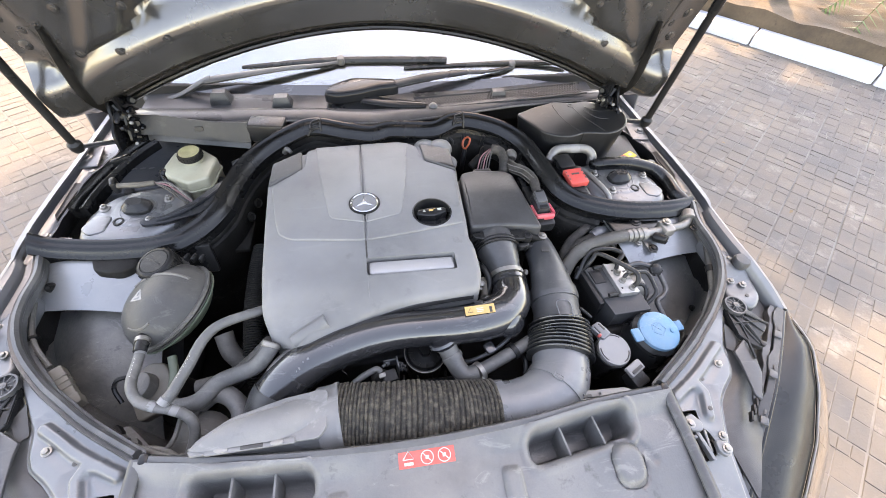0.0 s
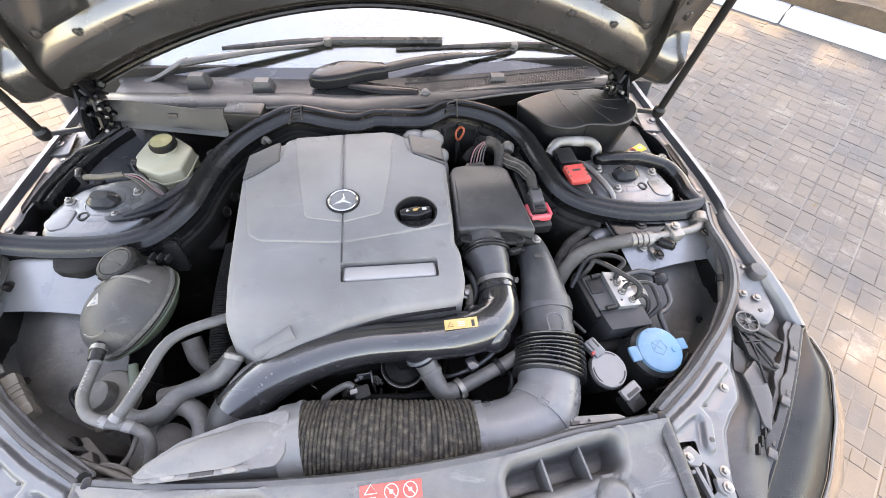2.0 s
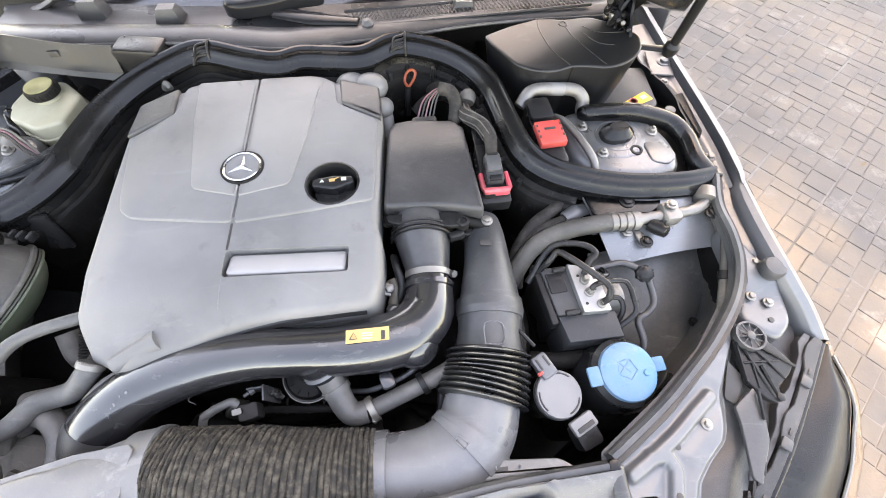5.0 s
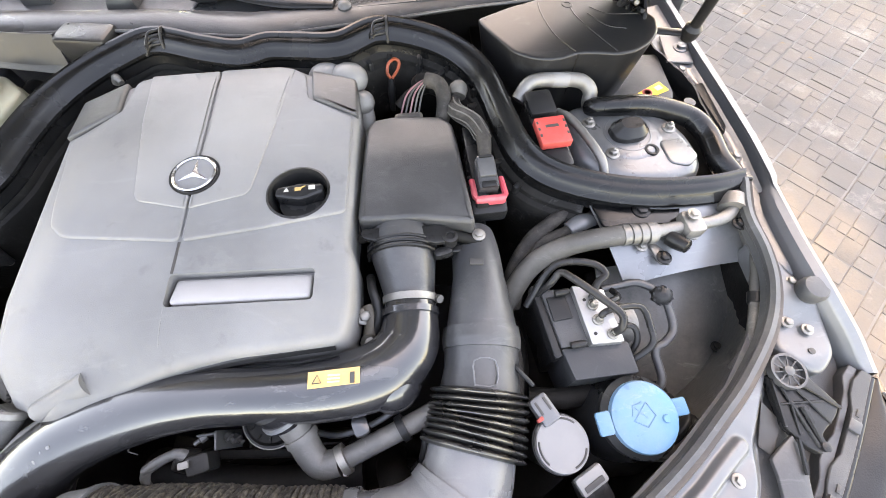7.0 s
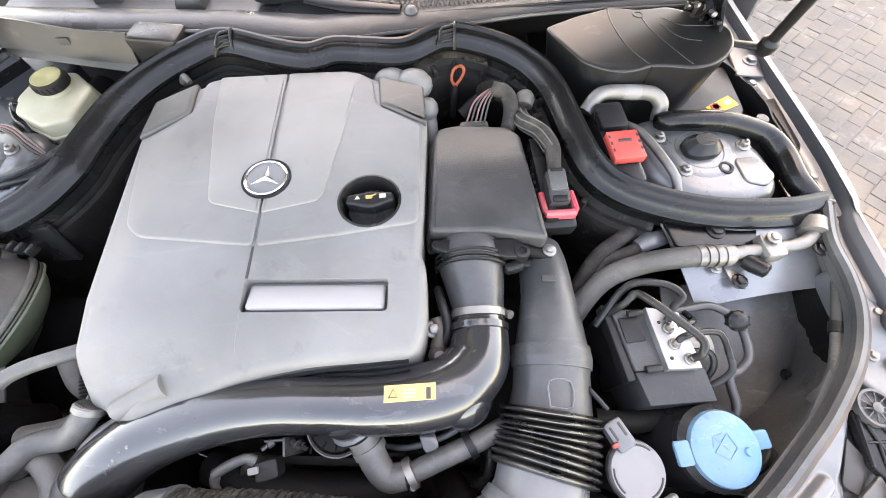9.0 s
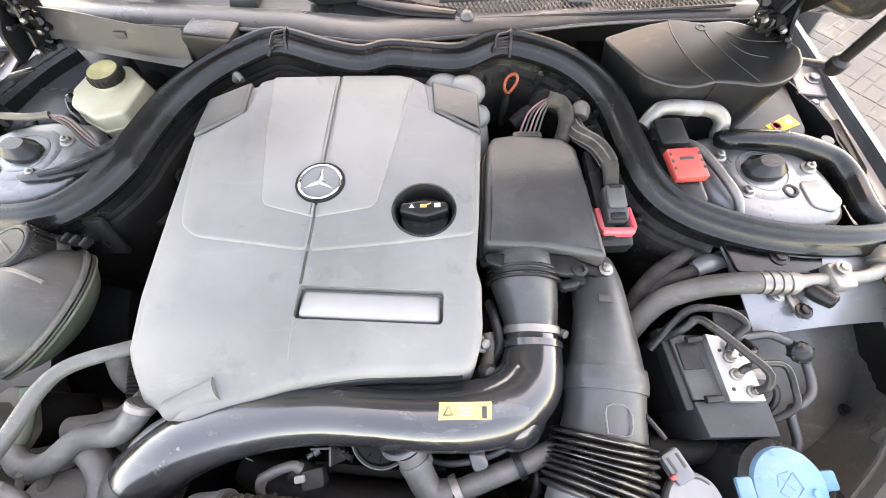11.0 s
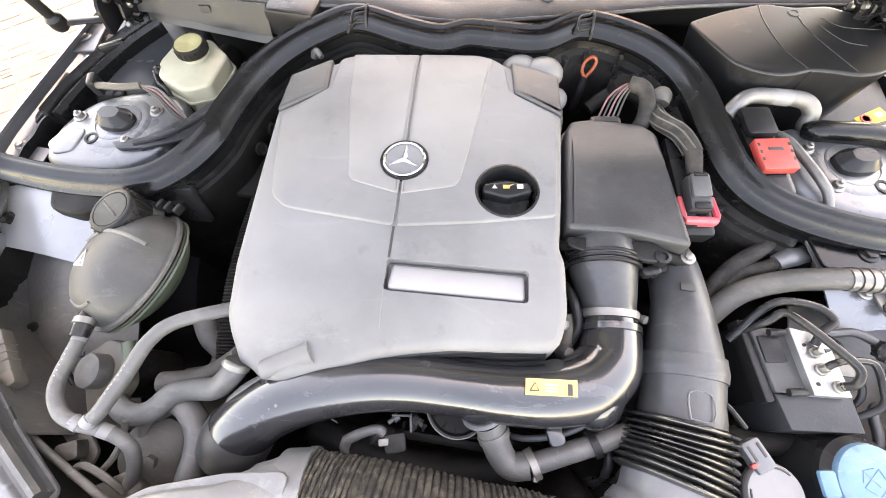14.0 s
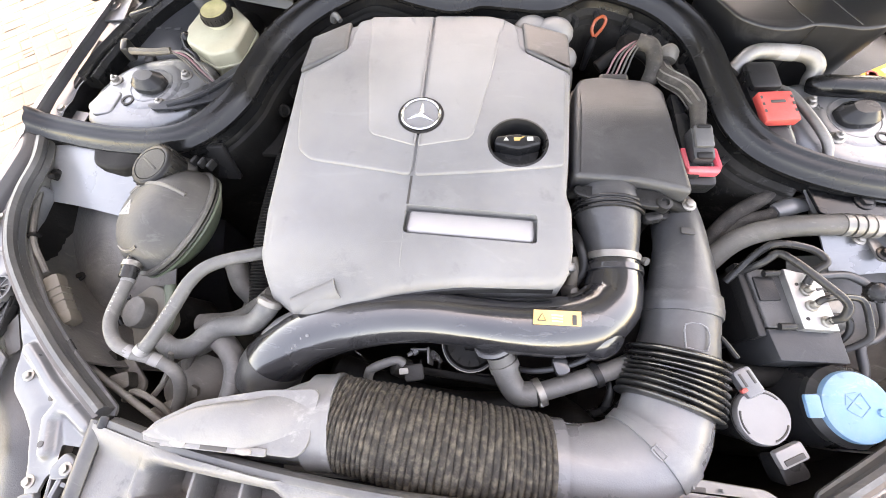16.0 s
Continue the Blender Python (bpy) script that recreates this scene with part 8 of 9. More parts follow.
part("loom", Shape().tube([(0.292, 1.018, 0.956), (0.312, 1.010, 0.955), (0.320, 0.992, 0.945), (0.318, 0.972, 0.925), (0.31, 0.965, 0.89)], 0.012, 12, 8), WIRE_DARK, har)
part("connector", Shape().box(0.046, 0.018, 0.016, at(0.262, 0.968, 0.914, 3), 0.004), BROWN, har)
part("connector_seal", Shape().box(0.036, 0.010, 0.002, at(0.262, 0.968, 0.9295, 3), 0.0008), LABEL_BLACK, har)
part("second_loom", Shape().tube([(0.245, 1.02, 0.90), (0.270, 1.035, 0.915), (0.300, 1.038, 0.925), (0.33, 1.02, 0.915), (0.34, 1.0, 0.89)], 0.011, 12, 8), BLACK_DUSTY, har)
part("knob", Shape().lathe([(0.016, 0), (0.018, 0.010), (0.012, 0.022)], lying((0.285, 1.040, 0.925), (0.1, -0.3, 0.9)), 14), BLACK_DUSTY, har)
for x in (0.285, 0.335):
    solid("harness_clip", Shape().box(0.008, 0.010, 0.055, pose(x, 1.085, 0.905, 12, 0, 0), 0.002), BLACK, "black plastic harness clip on the bulkhead", "clip", "harness clips")
emb = thing("bulkhead_cladding", (0.25, 1.12, 0.92), "black bulkhead cladding with embossed fields and clips", "cladding")
for ex_, ey_, ez_, ew_, eh_, er_ in ((0.218, 1.128, 0.925, 0.050, 0.022, 2), (0.300, 1.108, 0.915, 0.040, 0.040, -18), (0.352, 1.066, 0.905, 0.050, 0.028, -42), (0.385, 1.000, 0.890, 0.050, 0.028, -66), (0.400, 0.930, 0.890, 0.045, 0.025, -76)):
    part("embossed_field", Shape().box(ew_, 0.008, eh_, pose(ex_, ey_, ez_ - eh_ / 2, 0, 0, er_), 0.003), BLACK, emb)
for ex_, ey_, er_ in ((0.272, 1.100, -12), (0.332, 1.076, -35), (0.374, 1.020, -58)):
    part("clip_tab", Shape().box(0.009, 0.012, 0.034, pose(ex_, ey_ - 0.006, 0.905, 0, 0, er_), 0.002), BLACK_DUSTY, emb)
for px_, py_, pz_ in ((0.392, 0.955, 0.893), (0.404, 0.900, 0.890)):
    part("round_plug", Shape().lathe([(0.012, -0.002), (0.012, 0.003), (0.008, 0.004), (0.006, 0.002), (0.002, 0.002)], lying((px_, py_, pz_), (-0.9, -0.3, 0.35)), 18), BLACK_DUSTY, emb)
rail = thing("control_unit", (0.362, 0.86, 0.84), "dark finned edge of the engine control unit", "control unit")
part("case", Shape().box(0.020, 0.150, 0.080, pose(0.358, 0.865, 0.850, 0, 0, 3), 0.003), BLACK, rail)
for k in range(9):
    part("fin", Shape().box(0.014, 0.006, 0.030, at(0.352, 0.805 + 0.014 * k, 0.888), 0.001), BLACK, rail)

# ---- engine parts low in the bay ----
block = thing("engine_block", (-0.02, 0.80, 0.45), "grimy engine block below the cover, coloured dark for shade", "engine")
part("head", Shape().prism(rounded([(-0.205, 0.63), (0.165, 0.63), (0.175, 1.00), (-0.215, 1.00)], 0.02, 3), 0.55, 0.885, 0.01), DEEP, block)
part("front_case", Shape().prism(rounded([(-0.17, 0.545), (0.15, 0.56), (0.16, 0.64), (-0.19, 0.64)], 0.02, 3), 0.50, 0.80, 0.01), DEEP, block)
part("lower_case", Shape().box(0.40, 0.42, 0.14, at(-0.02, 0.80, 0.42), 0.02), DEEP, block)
filt = thing("oil_filter", (0.062, 0.515, 0.76), "round black oil filter cap with hexagon centre", "oil filter")
fm = lying((0.068, 0.543, 0.834), (0.0, -0.14, 0.99))
part("housing", Shape().lathe([(0.037, -0.10), (0.037, -0.01), (0.040, -0.008), (0.040, 0.004)], fm, 32), BLACK, filt)
fc = Shape().lathe([(0.037, 0.0), (0.037, 0.006), (0.033, 0.010), (0.024, 0.009), (0.016, 0.012)], fm, 32)
fc.lathe([(0.013, 0.010), (0.013, 0.021), (0.011, 0.023)], fm, 6)
for k in range(12):
    a = 2 * math.pi * k / 12
    fc.box(0.008, 0.002, 0.005, fm @ pose(0.029 * math.cos(a), 0.029 * math.sin(a), 0.007, 0, 0, math.degrees(a)), 0.001)
part("cap", fc, BLACK_DUSTY, filt)
part("wire_ring", Shape().tube([fm @ Vector((0.0405 * math.cos(a), 0.0405 * math.sin(a), 0.004)) for a in [2 * math.pi * k / 24 for k in range(25)]], 0.0009, 6, 2), STEEL, filt)
sens = thing("camshaft_sensor", (-0.02, 0.495, 0.80), "grey sensor plug with a short dirty cable", "sensor")
part("plug", Shape().box(0.026, 0.022, 0.040, pose(-0.008, 0.494, 0.832, 8, 6, 15), 0.003), DEEP, sens)
part("collar", Shape().lathe([(0.013, -0.012), (0.014, 0.0), (0.012, 0.012), (0.009, 0.014)], lying((-0.022, 0.496, 0.858), (-0.8, 0.1, 0.5)), 16), BLACK_DUSTY, sens)
part("latch", Shape().box(0.012, 0.008, 0.004, pose(-0.016, 0.490, 0.873, 10, 0, 12), 0.001), GREY_LIGHT, sens, "pale plastic latch")
part("cable", Shape().tube([(-0.020, 0.500, 0.868), (-0.026, 0.503, 0.873), (-0.038, 0.500, 0.871), (-0.052, 0.494, 0.868), (-0.066, 0.487, 0.862)], [0.007, 0.006, 0.006, 0.0065, 0.006], 10, 6), HOSE, sens)
part("strap", Shape().tube([(-0.062, 0.490, 0.866), (-0.066, 0.478, 0.858), (-0.062, 0.468, 0.846), (-0.058, 0.472, 0.835)], 0.007, 10, 5, 0.45), HOSE, sens)
stay = thing("pipe_stay", (0.012, 0.525, 0.80), "thin dusty steel stay with two studs below the intake pipe", "bracket")
part("blade", Shape().box(0.003, 0.022, 0.075, pose(0.012, 0.522, 0.795, 6, 0, 8), 0.001), RUBBER_GREY, stay)
part("cross_plate", Shape().box(0.026, 0.003, 0.030, pose(0.000, 0.524, 0.836, 4, 0, 4), 0.001), RUBBER_GREY, stay)
for x, z in ((-0.008, 0.858), (0.018, 0.846), (0.020, 0.828)):
    part("stud", Shape().lathe([(0.0055, -0.004), (0.0055, 0.003), (0.003, 0.004), (0.003, 0.011)], lying((x, 0.519, z), (-0.6 if x < 0 else 0.8, -0.5, 0.2)), 8), RUBBER_GREY, stay)
carrier = thing("belt_cover", (0.05, 0.50, 0.70), "black ribbed belt cover deep below the pipe", "belt cover")
part("rail", Shape().box(0.16, 0.012, 0.014, pose(0.055, 0.502, 0.785, 10, 0, -3), 0.003), BLACK_DUSTY, carrier)
for k in range(5):
    part("web", Shape().box(0.004, 0.026, 0.030, pose(-0.005 + 0.028 * k, 0.512, 0.762, 10, 0, 0), 0.001), BLACK_DUSTY, carrier)
part("clip", Shape().box(0.012, 0.010, 0.020, pose(0.101, 0.500, 0.772, 5, 0, 10), 0.002), HOSE, carrier)
part("plate", Shape().box(0.20, 0.006, 0.10, pose(0.05, 0.530, 0.69, 14, 0, 0), 0.002), DEEP, carrier)
for k, (pts, r, m_, lab_) in enumerate((
        ([(0.115, 0.52, 0.825), (0.16, 0.512, 0.845), (0.22, 0.530, 0.865), (0.265, 0.575, 0.870)], 0.004, RUBBER_GREY, "thin black cable below the intake pipe"),
        ([(0.20, 0.50, 0.60), (0.205, 0.480, 0.72), (0.22, 0.455, 0.80), (0.235, 0.43, 0.84)], 0.022, BLACK_DUSTY, "thick black hose rising beside the filter"),
        ([(0.255, 0.53, 0.83), (0.262, 0.50, 0.835), (0.255, 0.475, 0.82), (0.235, 0.465, 0.79)], 0.006, BLACK, "thin curled black cable"),
        ([(0.27, 0.54, 0.85), (0.285, 0.515, 0.845), (0.275, 0.48, 0.83), (0.25, 0.47, 0.78)], 0.006, BLACK, "thin curled black cable"),
        ([(0.20, 0.70, 0.90), (0.205, 0.675, 0.915), (0.212, 0.645, 0.905), (0.200, 0.62, 0.885)], 0.006, BLACK, "short black cable beside the cover"),
        ([(-0.15, 0.50, 0.70), (-0.05, 0.47, 0.72), (0.05, 0.46, 0.70), (0.16, 0.47, 0.69)], 0.028, DEEP, "grimy hose deep in the bay, coloured dark for shade"),
        ([(-0.20, 0.46, 0.62), (-0.05, 0.50, 0.66), (0.10, 0.52, 0.66), (0.26, 0.50, 0.62)], 0.02, BLACK_DUSTY, "dark dusty pipe deep in the bay"),
        ([(0.375, 0.68, 0.80), (0.382, 0.62, 0.84), (0.385, 0.58, 0.845), (0.378, 0.535, 0.83), (0.36, 0.50, 0.78)], 0.014, WIRE_DARK, "braided grey hose between duct and brake unit"),
        ([(0.395, 0.68, 0.78), (0.405, 0.62, 0.80), (0.40, 0.56, 0.79), (0.39, 0.52, 0.74)], 0.012, BLACK_DUSTY, "dark hose between duct and brake unit"),
        ([(0.40, 0.54, 0.84), (0.44, 0.535, 0.845), (0.48, 0.54, 0.84)], 0.014, BLACK_DUSTY, "short dark hose before the brake unit"))):
    hose("engine_cable" if r < 0.008 else "engine_hose", pts, r, m_, lab_, 12, group="engine hoses")
small = thing("injector_lead", (0.19, 0.64, 0.88), "small metal fittings and lead beside the cover", "fitting")
part("fitting", Shape().lathe([(0.010, 0), (0.012, 0.010), (0.007, 0.024)], lying((0.196, 0.618, 0.880), (0.2, -0.3, 0.8)), 12), ALU_DULL, small)
part("nut", Shape().bolt(lying((0.192, 0.645, 0.900), (0.3, -0.2, 0.9)), 0.007, 0.012), STEEL, small)
part("sleeve", Shape().tube([(0.198, 0.66, 0.90), (0.202, 0.64, 0.895), (0.198, 0.62, 0.885)], 0.010, 10, 4), BROWN, small)

# ---- radiator panel ----
front = thing("radiator_cover", (MID, 0.28, 0.86), "grey plastic radiator cover panel with two open scoops", "radiator cover")


def panel_fn(u, v):
    x0, x1 = -0.372 - 0.012 * v, 0.466 + 0.012 * v
    x = x0 + (x1 - x0) * u
    yb = np.interp(x, [-0.40, -0.36, -0.244, -0.107, 0.042, 0.203, 0.326, 0.46, 0.50], [0.392, 0.384, 0.364, 0.354, 0.351, 0.358, 0.377, 0.386, 0.39])
    y = yb - 0.34 * v
    z = 0.918 + 0.018 * (1 - ((x - 0.045) / 0.42) ** 2) - 0.018 * smooth(0.0, 0.10, v) * (1 - math.exp(-((x - 0.045) / 0.10) ** 4)) - 0.10 * max(0, v - 0.2) ** 1.3
    for cx, w in ((-0.205, 0.088), (0.290, 0.090)):
        tilt = 0.15 if cx > 0 else -0.05
        yy = y - tilt * (x - cx)
        qx, qy = abs(x - cx) - w + 0.018, abs(yy - (0.326 if cx < 0 else 0.337)) - 0.024 + 0.018
        d = math.hypot(max(qx, 0), max(qy, 0)) + min(max(qx, qy), 0) - 0.018
        z += -0.060 * (1 - smooth(-0.008, 0.003, d)) + 0.0035 * (1 - smooth(0.0, 0.006, abs(d - 0.009)))
    for kx in (0.352, 0.066 - 0.352):
        k = ((abs(x - kx) / 0.023) ** 3 + (abs(y - 0.286) / 0.027) ** 3) ** (1 / 3)
        z += 0.009 * (1 - smooth(0.75, 1.05, k)) - 0.004 * (1 - smooth(0.0, 0.12, abs(k - 1.12)))
        s_ = Vector((x, y)) - Vector((kx + (0.036 if kx > 0 else -0.036), 0.300))
        z -= 0.004 * (1 - smooth(0.004, 0.010, abs(s_.x * 0.8 + s_.y * (0.6 if kx > 0 else -0.6)))) * (1 - smooth(0.014, 0.026, s_.length))
    for kx in (0.166, -0.085):
        z += 0.008 * (1 - smooth(0.008, 0.015, abs(x - kx))) * (1 - smooth(0.298, 0.308, y))
    return x, y, z


part("panel", Shape().sheet(panel_fn, 260, 110, 0.003), FRONT, front, sharp=60)
for x0, tl in ((-0.235, 0), (-0.175, 0), (0.262, 8), (0.322, 8)):
    yv = 0.328 if x0 < 0 else 0.338 + 0.15 * (x0 - 0.29)
    part("scoop_vane", Shape().box(0.004, 0.050, 0.056, at(x0, yv, 0.855, tl), 0.0015), FRONT, front)
red = part("red_label", Shape().box(0.082, 0.022, 0.0008, pose(0.0435, 0.3315, 0.9388, 2, 0, 0.5), 0.0003), LABEL_RED, front, "red warning label with three white signs")
for x, kind_ in ((0.017, 0), (0.044, 1), (0.069, 1)):
    mk = Shape()
    q = pose(x, 0.3315, 0.9399, 2, 0, 0)
    if kind_:
        mk.tube([q @ Vector((0.009 * math.cos(a), 0.009 * math.sin(a), 0)) for a in [2 * math.pi * k / 20 for k in range(21)]], 0.0007, 6, 1)
        mk.tube([q @ Vector((-0.006, 0.006, 0)), q @ Vector((0.006, -0.006, 0))], 0.0007, 6, 1)
        mk.box(0.005, 0.005, 0.0006, q, 0.0001)
    else:
        mk.tube([q @ Vector(p) for p in ((-0.008, 0.0, 0), (0.008, 0.0, 0), (0, 0.011, 0), (-0.008, 0.0, 0))], 0.0009, 6, 1)
        mk.box(0.013, 0.004, 0.0006, q @ pose(0, -0.006, 0), 0.0001)
    part("sign", mk, LABEL_WHITE, red)
part("lower_ledge", Shape().box(0.42, 0.030, 0.03, at(0.06, 0.372, 0.842), 0.004), FRONT, front)
for sgn, x in ((-1, -0.372), (1, 0.462)):
    part("side_strip", Shape().tube([(x, 0.390, 0.914), (x + sgn * 0.004, 0.31, 0.906), (x + sgn * 0.008, 0.20, 0.888), (x + sgn * 0.012, 0.08, 0.85)], 0.010, 10, 6, 0.7), RUBBER_GREY, front)


# ---- ground, kerb, planting ----
UA = radians(40.0)
UD, VD = Vector((math.cos(UA), math.sin(UA), 0)), Vector((math.sin(UA), -math.cos(UA), 0))
KERB_AT = Vector((3.19, 4.04, 0))            # a place on the kerb's foot
ground = Shape().add([(-400, -400, -0.012), (400, -400, -0.012), (400, 400, -0.012), (-400, 400, -0.012)], [(0, 1, 2, 3)])
tagged(part("ground", ground, TILE), "pinkish grey paved ground reaching into the distance", "ground", kind="structure")
joint = Shape()
joint.add([tuple(UD * a + VD * b + Vector((0, 0, -0.0042))) for a, b in ((-14, -14), (5.07, -14), (5.07, 14), (-14, 14))], [(0, 1, 2, 3)])
tagged(part("joint_bed", joint, JOINT), "pale cement joints between the paving tiles", "ground", kind="structure")


def frame_on(a, b, z=0.0):
    return Matrix.Translation(UD * a + VD * b + Vector((0, 0, z))) @ Matrix.Rotation(UA, 4, "Z") @ Matrix.Diagonal((1, -1, 1, 1))


KD = KERB_AT.dot(UD)
kerb = thing("kerb", KERB_AT, "pale blue painted concrete kerb", "kerb", kind="structure")
for k in range(-9, 10):
    s = Shape().box(0.21, 0.99, 0.20, frame_on(KD + 0.105, KERB_AT.dot(VD) + 1.0 * k, -0.10), 0.012)
    part("kerb_stone", s, KERB, kerb)
soil = Shape().sheet(lambda u, v: tuple(UD * (KD + 0.21 + 2.3 * u) + VD * (KERB_AT.dot(VD) - 9 + 18 * v) + Vector((0, 0, 0.075 + 0.03 * noise.noise(Vector((u * 9, v * 60, 1)))))), 30, 160, 0.15)
tagged(part("planting_strip", soil, SOIL), "dry brown soil strip behind the kerb", "soil", kind="structure")
wall_ = thing("boundary_wall", UD * (KD + 2.5), "low weathered white block wall behind the planting", "wall", kind="structure")
for k in range(-14, 14):
    h = 0.42 if k % 2 else 0.30
    part("wall_block", Shape().box(0.16, 0.56, h, frame_on(KD + 2.5, KERB_AT.dot(VD) + 0.62 * k, 0.05), 0.02), WHITEWASH, wall_)
part("wall_footing", Shape().box(0.30, 18, 0.18, frame_on(KD + 2.55, KERB_AT.dot(VD), 0.0), 0.02), BARK, wall_)


def leaf_mesh(n, centre, size, length, seed, flat=0.9):
    rnd = random.Random(seed)
    s = Shape()
    clumps = [(Vector((rnd.gauss(0, 0.42) * size[0], rnd.gauss(0, 0.42) * size[1], rnd.uniform(-0.5, 0.5) * size[2])), rnd.uniform(0.25, 0.6)) for _ in range(max(8, n // 90))]
    for _ in range(n):
        c, r = rnd.choice(clumps)
        p = Vector(centre) + c + Vector((rnd.gauss(0, r * 0.5), rnd.gauss(0, r * 0.5), rnd.gauss(0, r * 0.35)))
        q = Euler((rnd.uniform(-flat, flat), rnd.uniform(-flat, flat), rnd.uniform(0, 6.3))).to_matrix()
        l = length * rnd.uniform(0.6, 1.3)
        s.add([p + q @ Vector(v) for v in ((-l / 2, 0, 0), (0, -l * 0.24, 0.02 * l), (l / 2, 0, -0.1 * l), (0, l * 0.24, 0.02 * l))], [(0, 1, 2, 3)])
    return s


def tree(base, height, crown_at, crown_size, leaves, seed, label):
    t = thing("tree", base, label, "tree", "trees behind the kerb")
    b = Vector(base)
    top = Vector(crown_at)
    trunk = Shape().tube([b, b + (top - b) * 0.3 + Vector((0.06, 0.02, 0.1)), b + (top - b) * 0.65, top], [0.10, 0.08, 0.06, 0.03], 12, 6)
    rnd = random.Random(seed)
    for k in range(9):
        q = b + (top - b) * rnd.uniform(0.5, 0.95)
        e = top + Vector((rnd.uniform(-1, 1) * crown_size[0] * 0.6, rnd.uniform(-1, 1) * crown_size[1] * 0.6, rnd.uniform(-0.2, 0.5) * crown_size[2]))
        trunk.tube([q, (q + e) / 2 + Vector((0, 0, 0.15)), e], [0.035, 0.022, 0.008], 8, 5)
    part("trunk", trunk, BARK, t)
    part("crown", leaf_mesh(leaves, crown_at, crown_size, 0.17, seed), LEAF, t)
    return t


def stone_ring(cx, cy, r, seed):
    rnd = random.Random(seed)
    g = thing("stone_ring", (cx, cy, 0.08), "whitewashed stones ringing a tree pit", "stone edging", "tree pits")
    for k in range(9):
        a = 2 * math.pi * k / 9
        st = Shape().box(r * 0.62, 0.10 + 0.03 * rnd.random(), 0.11 + 0.03 * rnd.random(), at(cx + r * math.cos(a), cy + r * math.sin(a), 0.055, math.degrees(a) + 90 + rnd.uniform(-8, 8)), 0.02)
        part("stone", st, WHITEWASH, g)


stone_ring(4.08, 4.17, 0.26, 3)
stone_ring(4.95, 3.55, 0.34, 4)
tree((4.08, 4.17, 0.06), 5, (3.35, 5.45, 4.3), (1.25, 1.25, 0.8), 5600, 11, "slender tree with a leafy crown over the kerb")
tree((4.98, 3.60, 0.06), 5, (5.15, 5.6, 4.4), (1.2, 1.2, 0.8), 4200, 12, "leafy tree in a whitewashed stone pit")
# unseen tree, added so that its crown keeps the sun off the car
tree((5.6, 9.6, 0.0), 9, (1.35, 8.0, 8.6), (1.45, 2.9, 1.5), 62000, 13, "unseen tall leafy tree added to shade the car")
palm = thing("palm_shrub", (4.95, 3.62, 0.08), "low green palm with drooping fronds", "palm")
for k in range(11):
    a, rnd = 2 * math.pi * k / 11, random.Random(40 + k)
    p0 = Vector((4.95, 3.62, 0.35))
    dirv = Vector((math.cos(a), math.sin(a), 0))
    run = [p0, p0 + dirv * 0.25 + Vector((0, 0, 0.25)), p0 + dirv * 0.55 + Vector((0, 0, 0.22 * rnd.random())), p0 + dirv * 0.75 + Vector((0, 0, -0.15))]
    fr = Shape().tube(run, [0.008, 0.006, 0.003, 0.002], 6, 6)
    path = curve_points(run, 8)
    for i in range(3, len(path) - 1):
        sidev = dirv.cross(Vector((0, 0, 1)))
        for sg in (-1, 1):
            tip = path[i] + sidev * sg * 0.16 + dirv * 0.05 + Vector((0, 0, -0.06))
            fr.add([path[i] + dirv * 0.012, path[i] - dirv * 0.012, tip], [(0, 1, 2)])
    part("frond", fr, LEAF, palm)
rnd = random.Random(77)
for k in range(12):
    x, y = (3.55 + rnd.uniform(-0.3, 0.3), 3.62 + rnd.uniform(-0.3, 0.1)) if k < 3 else (rnd.uniform(2.0, 3.6), rnd.uniform(1.2, 3.0))
    d = (Vector((x, y, 0)) - KERB_AT).dot(UD)
    if d > -0.03:
        continue
    q = at(x, y, 0.006, rnd.uniform(0, 360))
    s = Shape().add([(-0.018, 0, 0), (0, -0.009, 0.006), (0.022, 0, 0.004), (0, 0.009, 0.008)], [(0, 1, 2, 3)], q)
    solid("fallen_leaf", s, DRYLEAF, "curled brown fallen leaf on the paving", "leaf", "fallen leaves")

# paving tiles, each stamped with small cobbles
TS = 0.292


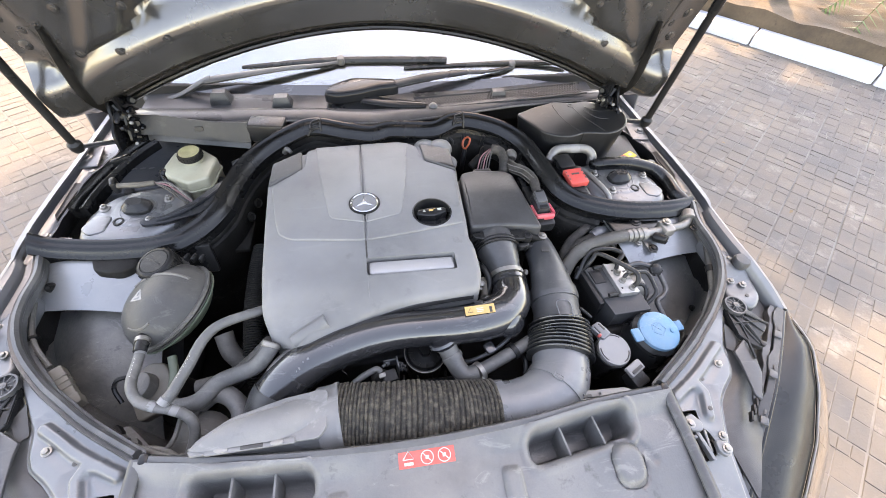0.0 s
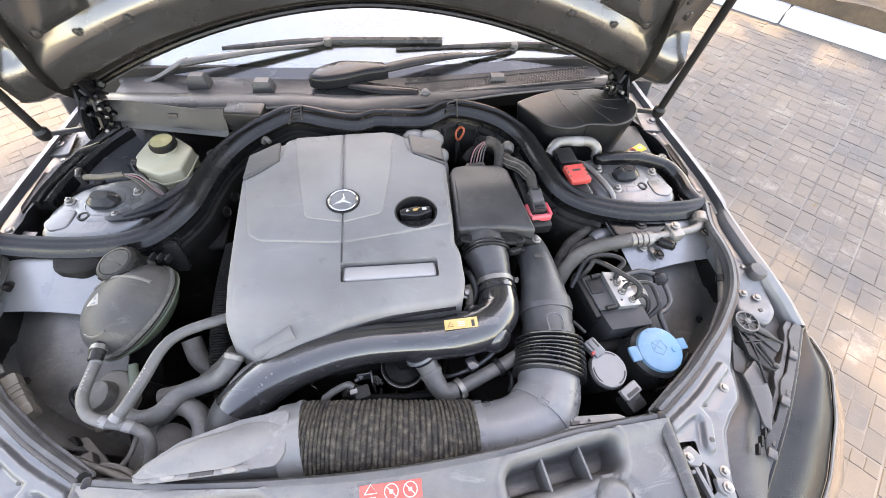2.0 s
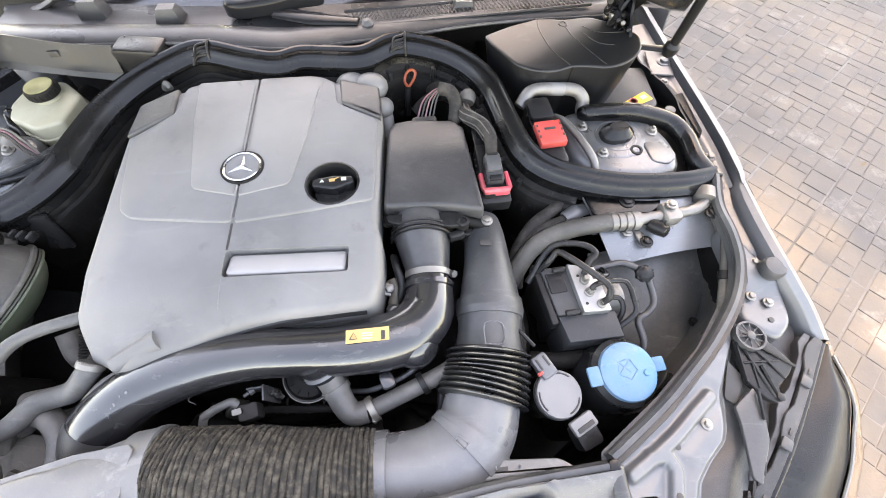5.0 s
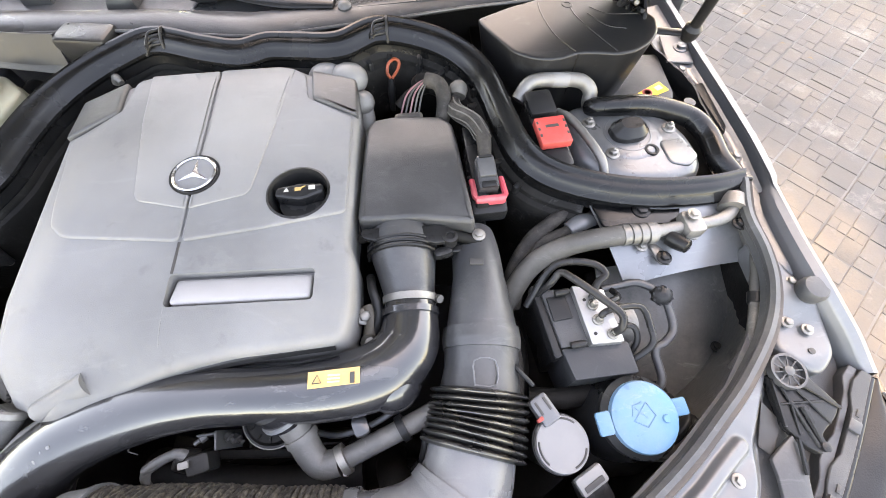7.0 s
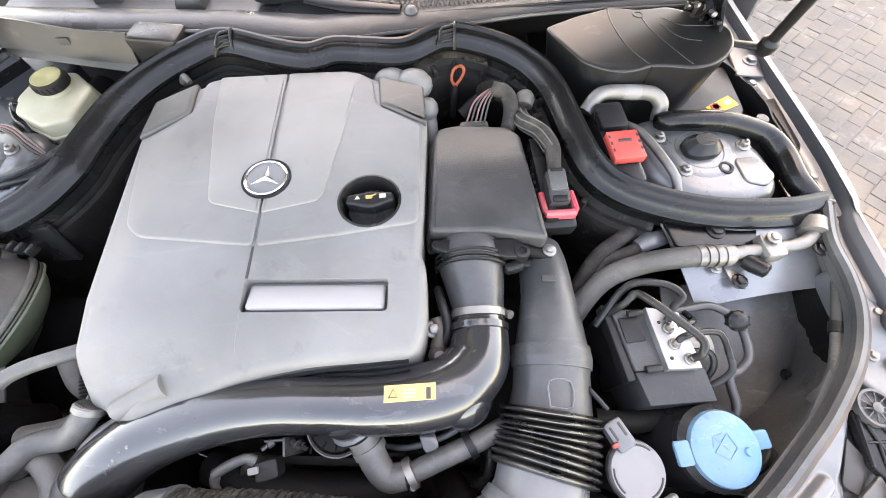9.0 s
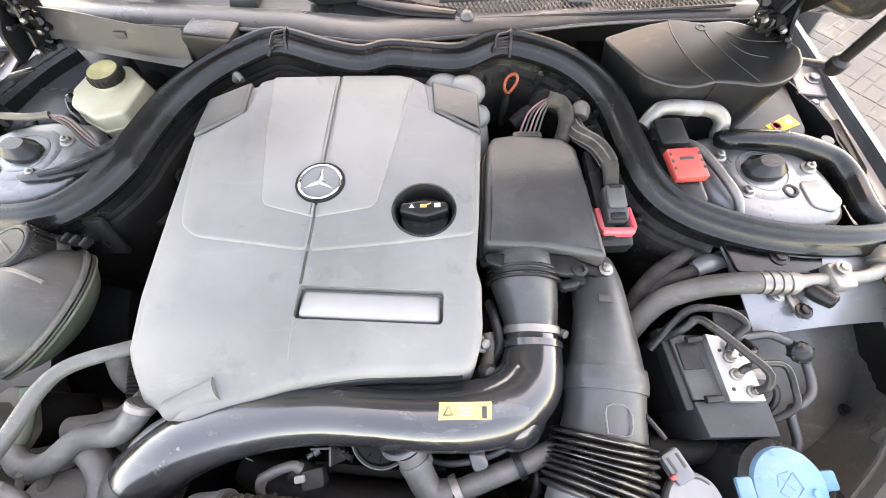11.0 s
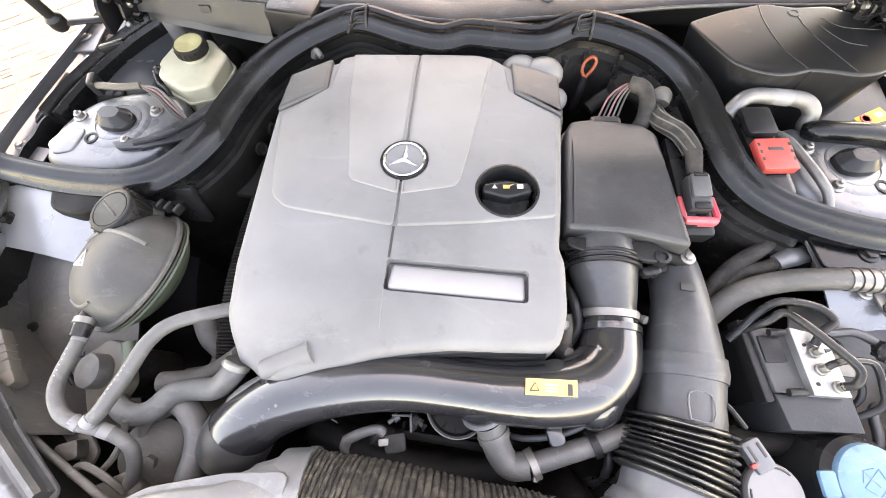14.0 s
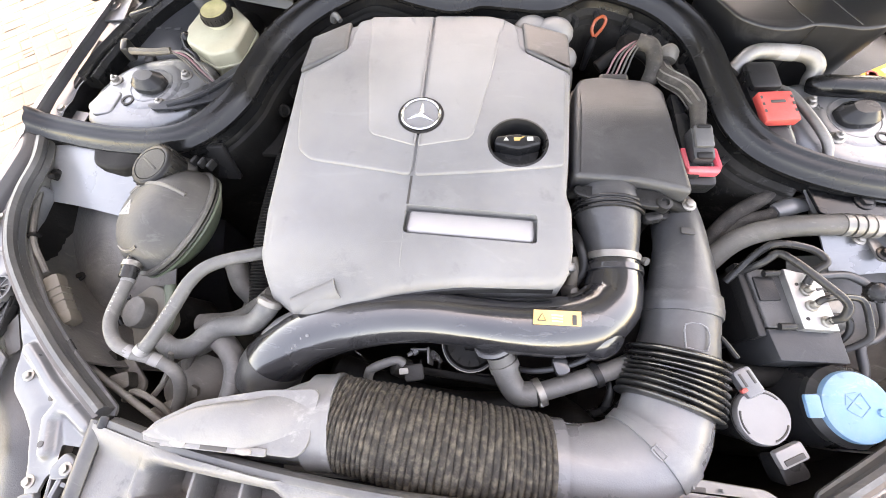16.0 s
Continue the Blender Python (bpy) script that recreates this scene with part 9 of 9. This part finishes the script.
def tile_mesh(seed):
    """One tile: a slab stamped into blocks of uneven size, its blocks parted by shallow grooves."""
    rnd = random.Random(seed)
    s = Shape()
    e = TS / 2 - 0.0028
    hs = [rnd.uniform(0.8, 1.3) for _ in range(3 + seed % 2)]
    a = -e
    for i, h in enumerate(hs):
        h *= 2 * e / sum(hs)
        ws = rnd.choice(((1.5, 1.5, 0.8), (0.8, 1.6, 1.4), (1.4, 0.8, 1.6), (1.9, 1.9), (1.2, 1.5, 1.1), (0.7, 1.5, 1.5)))
        b = -e
        for w in ws:
            w *= 2 * e / sum(ws)
            cells = [(a, b, h, w)]
            if w < 0.065 and rnd.random() < 0.35:
                cells = [(a, b, h / 2, w), (a + h / 2, b, h / 2, w)]
            for ca, cb, ch, cw in cells:
                z = -0.0008 - 0.0022 * rnd.random()
                g, t = 0.0008, 0.0030
                tx, ty = rnd.uniform(-0.0012, 0.0012), rnd.uniform(-0.0012, 0.0012)
                lo = [(ca + g, cb + g), (ca + ch - g, cb + g), (ca + ch - g, cb + cw - g), (ca + g, cb + cw - g)]
                hi = [(ca + t + rnd.uniform(-1, 1) * 0.0012, cb + t), (ca + ch - t, cb + t + rnd.uniform(-1, 1) * 0.0012), (ca + ch - t, cb + cw - t), (ca + t, cb + cw - t + rnd.uniform(-1, 1) * 0.0012)]
                zs = (z - tx - ty, z + tx - ty, z + tx + ty, z - tx + ty)
                s.add([(x, y, -0.010) for x, y in lo] + [(x, y, -0.0052) for x, y in lo] + [(x, y, q) for (x, y), q in zip(hi, zs)],
                      [(0, 1, 5, 4), (1, 2, 6, 5), (2, 3, 7, 6), (3, 0, 4, 7), (4, 5, 9, 8), (5, 6, 10, 9), (6, 7, 11, 10), (7, 4, 8, 11), (8, 9, 10, 11)])
            b += w
        a += h
    return mesh_of("tile", s, TILE, 30)


pavement = thing("pavement", (0, 0, 0), "pinkish grey stamped concrete paving tiles", "paving", kind="structure")
kinds = [tile_mesh(k) for k in range(9)]
near, rest = [], Shape()
for i in range(-36, 14):
    for j in range(-34, 34):
        c = UD * (KD - 0.15 - TS * (i + 14)) + VD * (KERB_AT.dot(VD) + TS * j)
        if not (-7.5 < c.x < 6.5 and -2.5 < c.y < 9.5) or (abs(c.x - MID) < 0.80 and 0.3 < c.y < 4.2):
            continue
        near.append(((c - Vector((1.6, 1.7, 0))).length if c.x > 0 else (c - Vector((-1.9, 2.2, 0))).length + 0.4, c, (i * 7 + j * 4 + (i * j) % 5) % 9))
near.sort(key=lambda q: q[0])
for k, (d, c, kk) in enumerate(near):
    m = Matrix.Translation(c) @ Matrix.Rotation(UA + math.pi / 2, 4, "Z")
    if k < 300:
        ob = new("tile", kinds[kk])
        ob.parent = pavement
        ob.matrix_basis = m
    else:
        me = kinds[kk]
        rest.add([m @ v.co for v in me.vertices], [tuple(p.vertices) for p in me.polygons])
if rest.v:
    tagged(part("further_tiles", rest, TILE), "pinkish grey stamped paving tiles further off", "paving", kind="stuff")
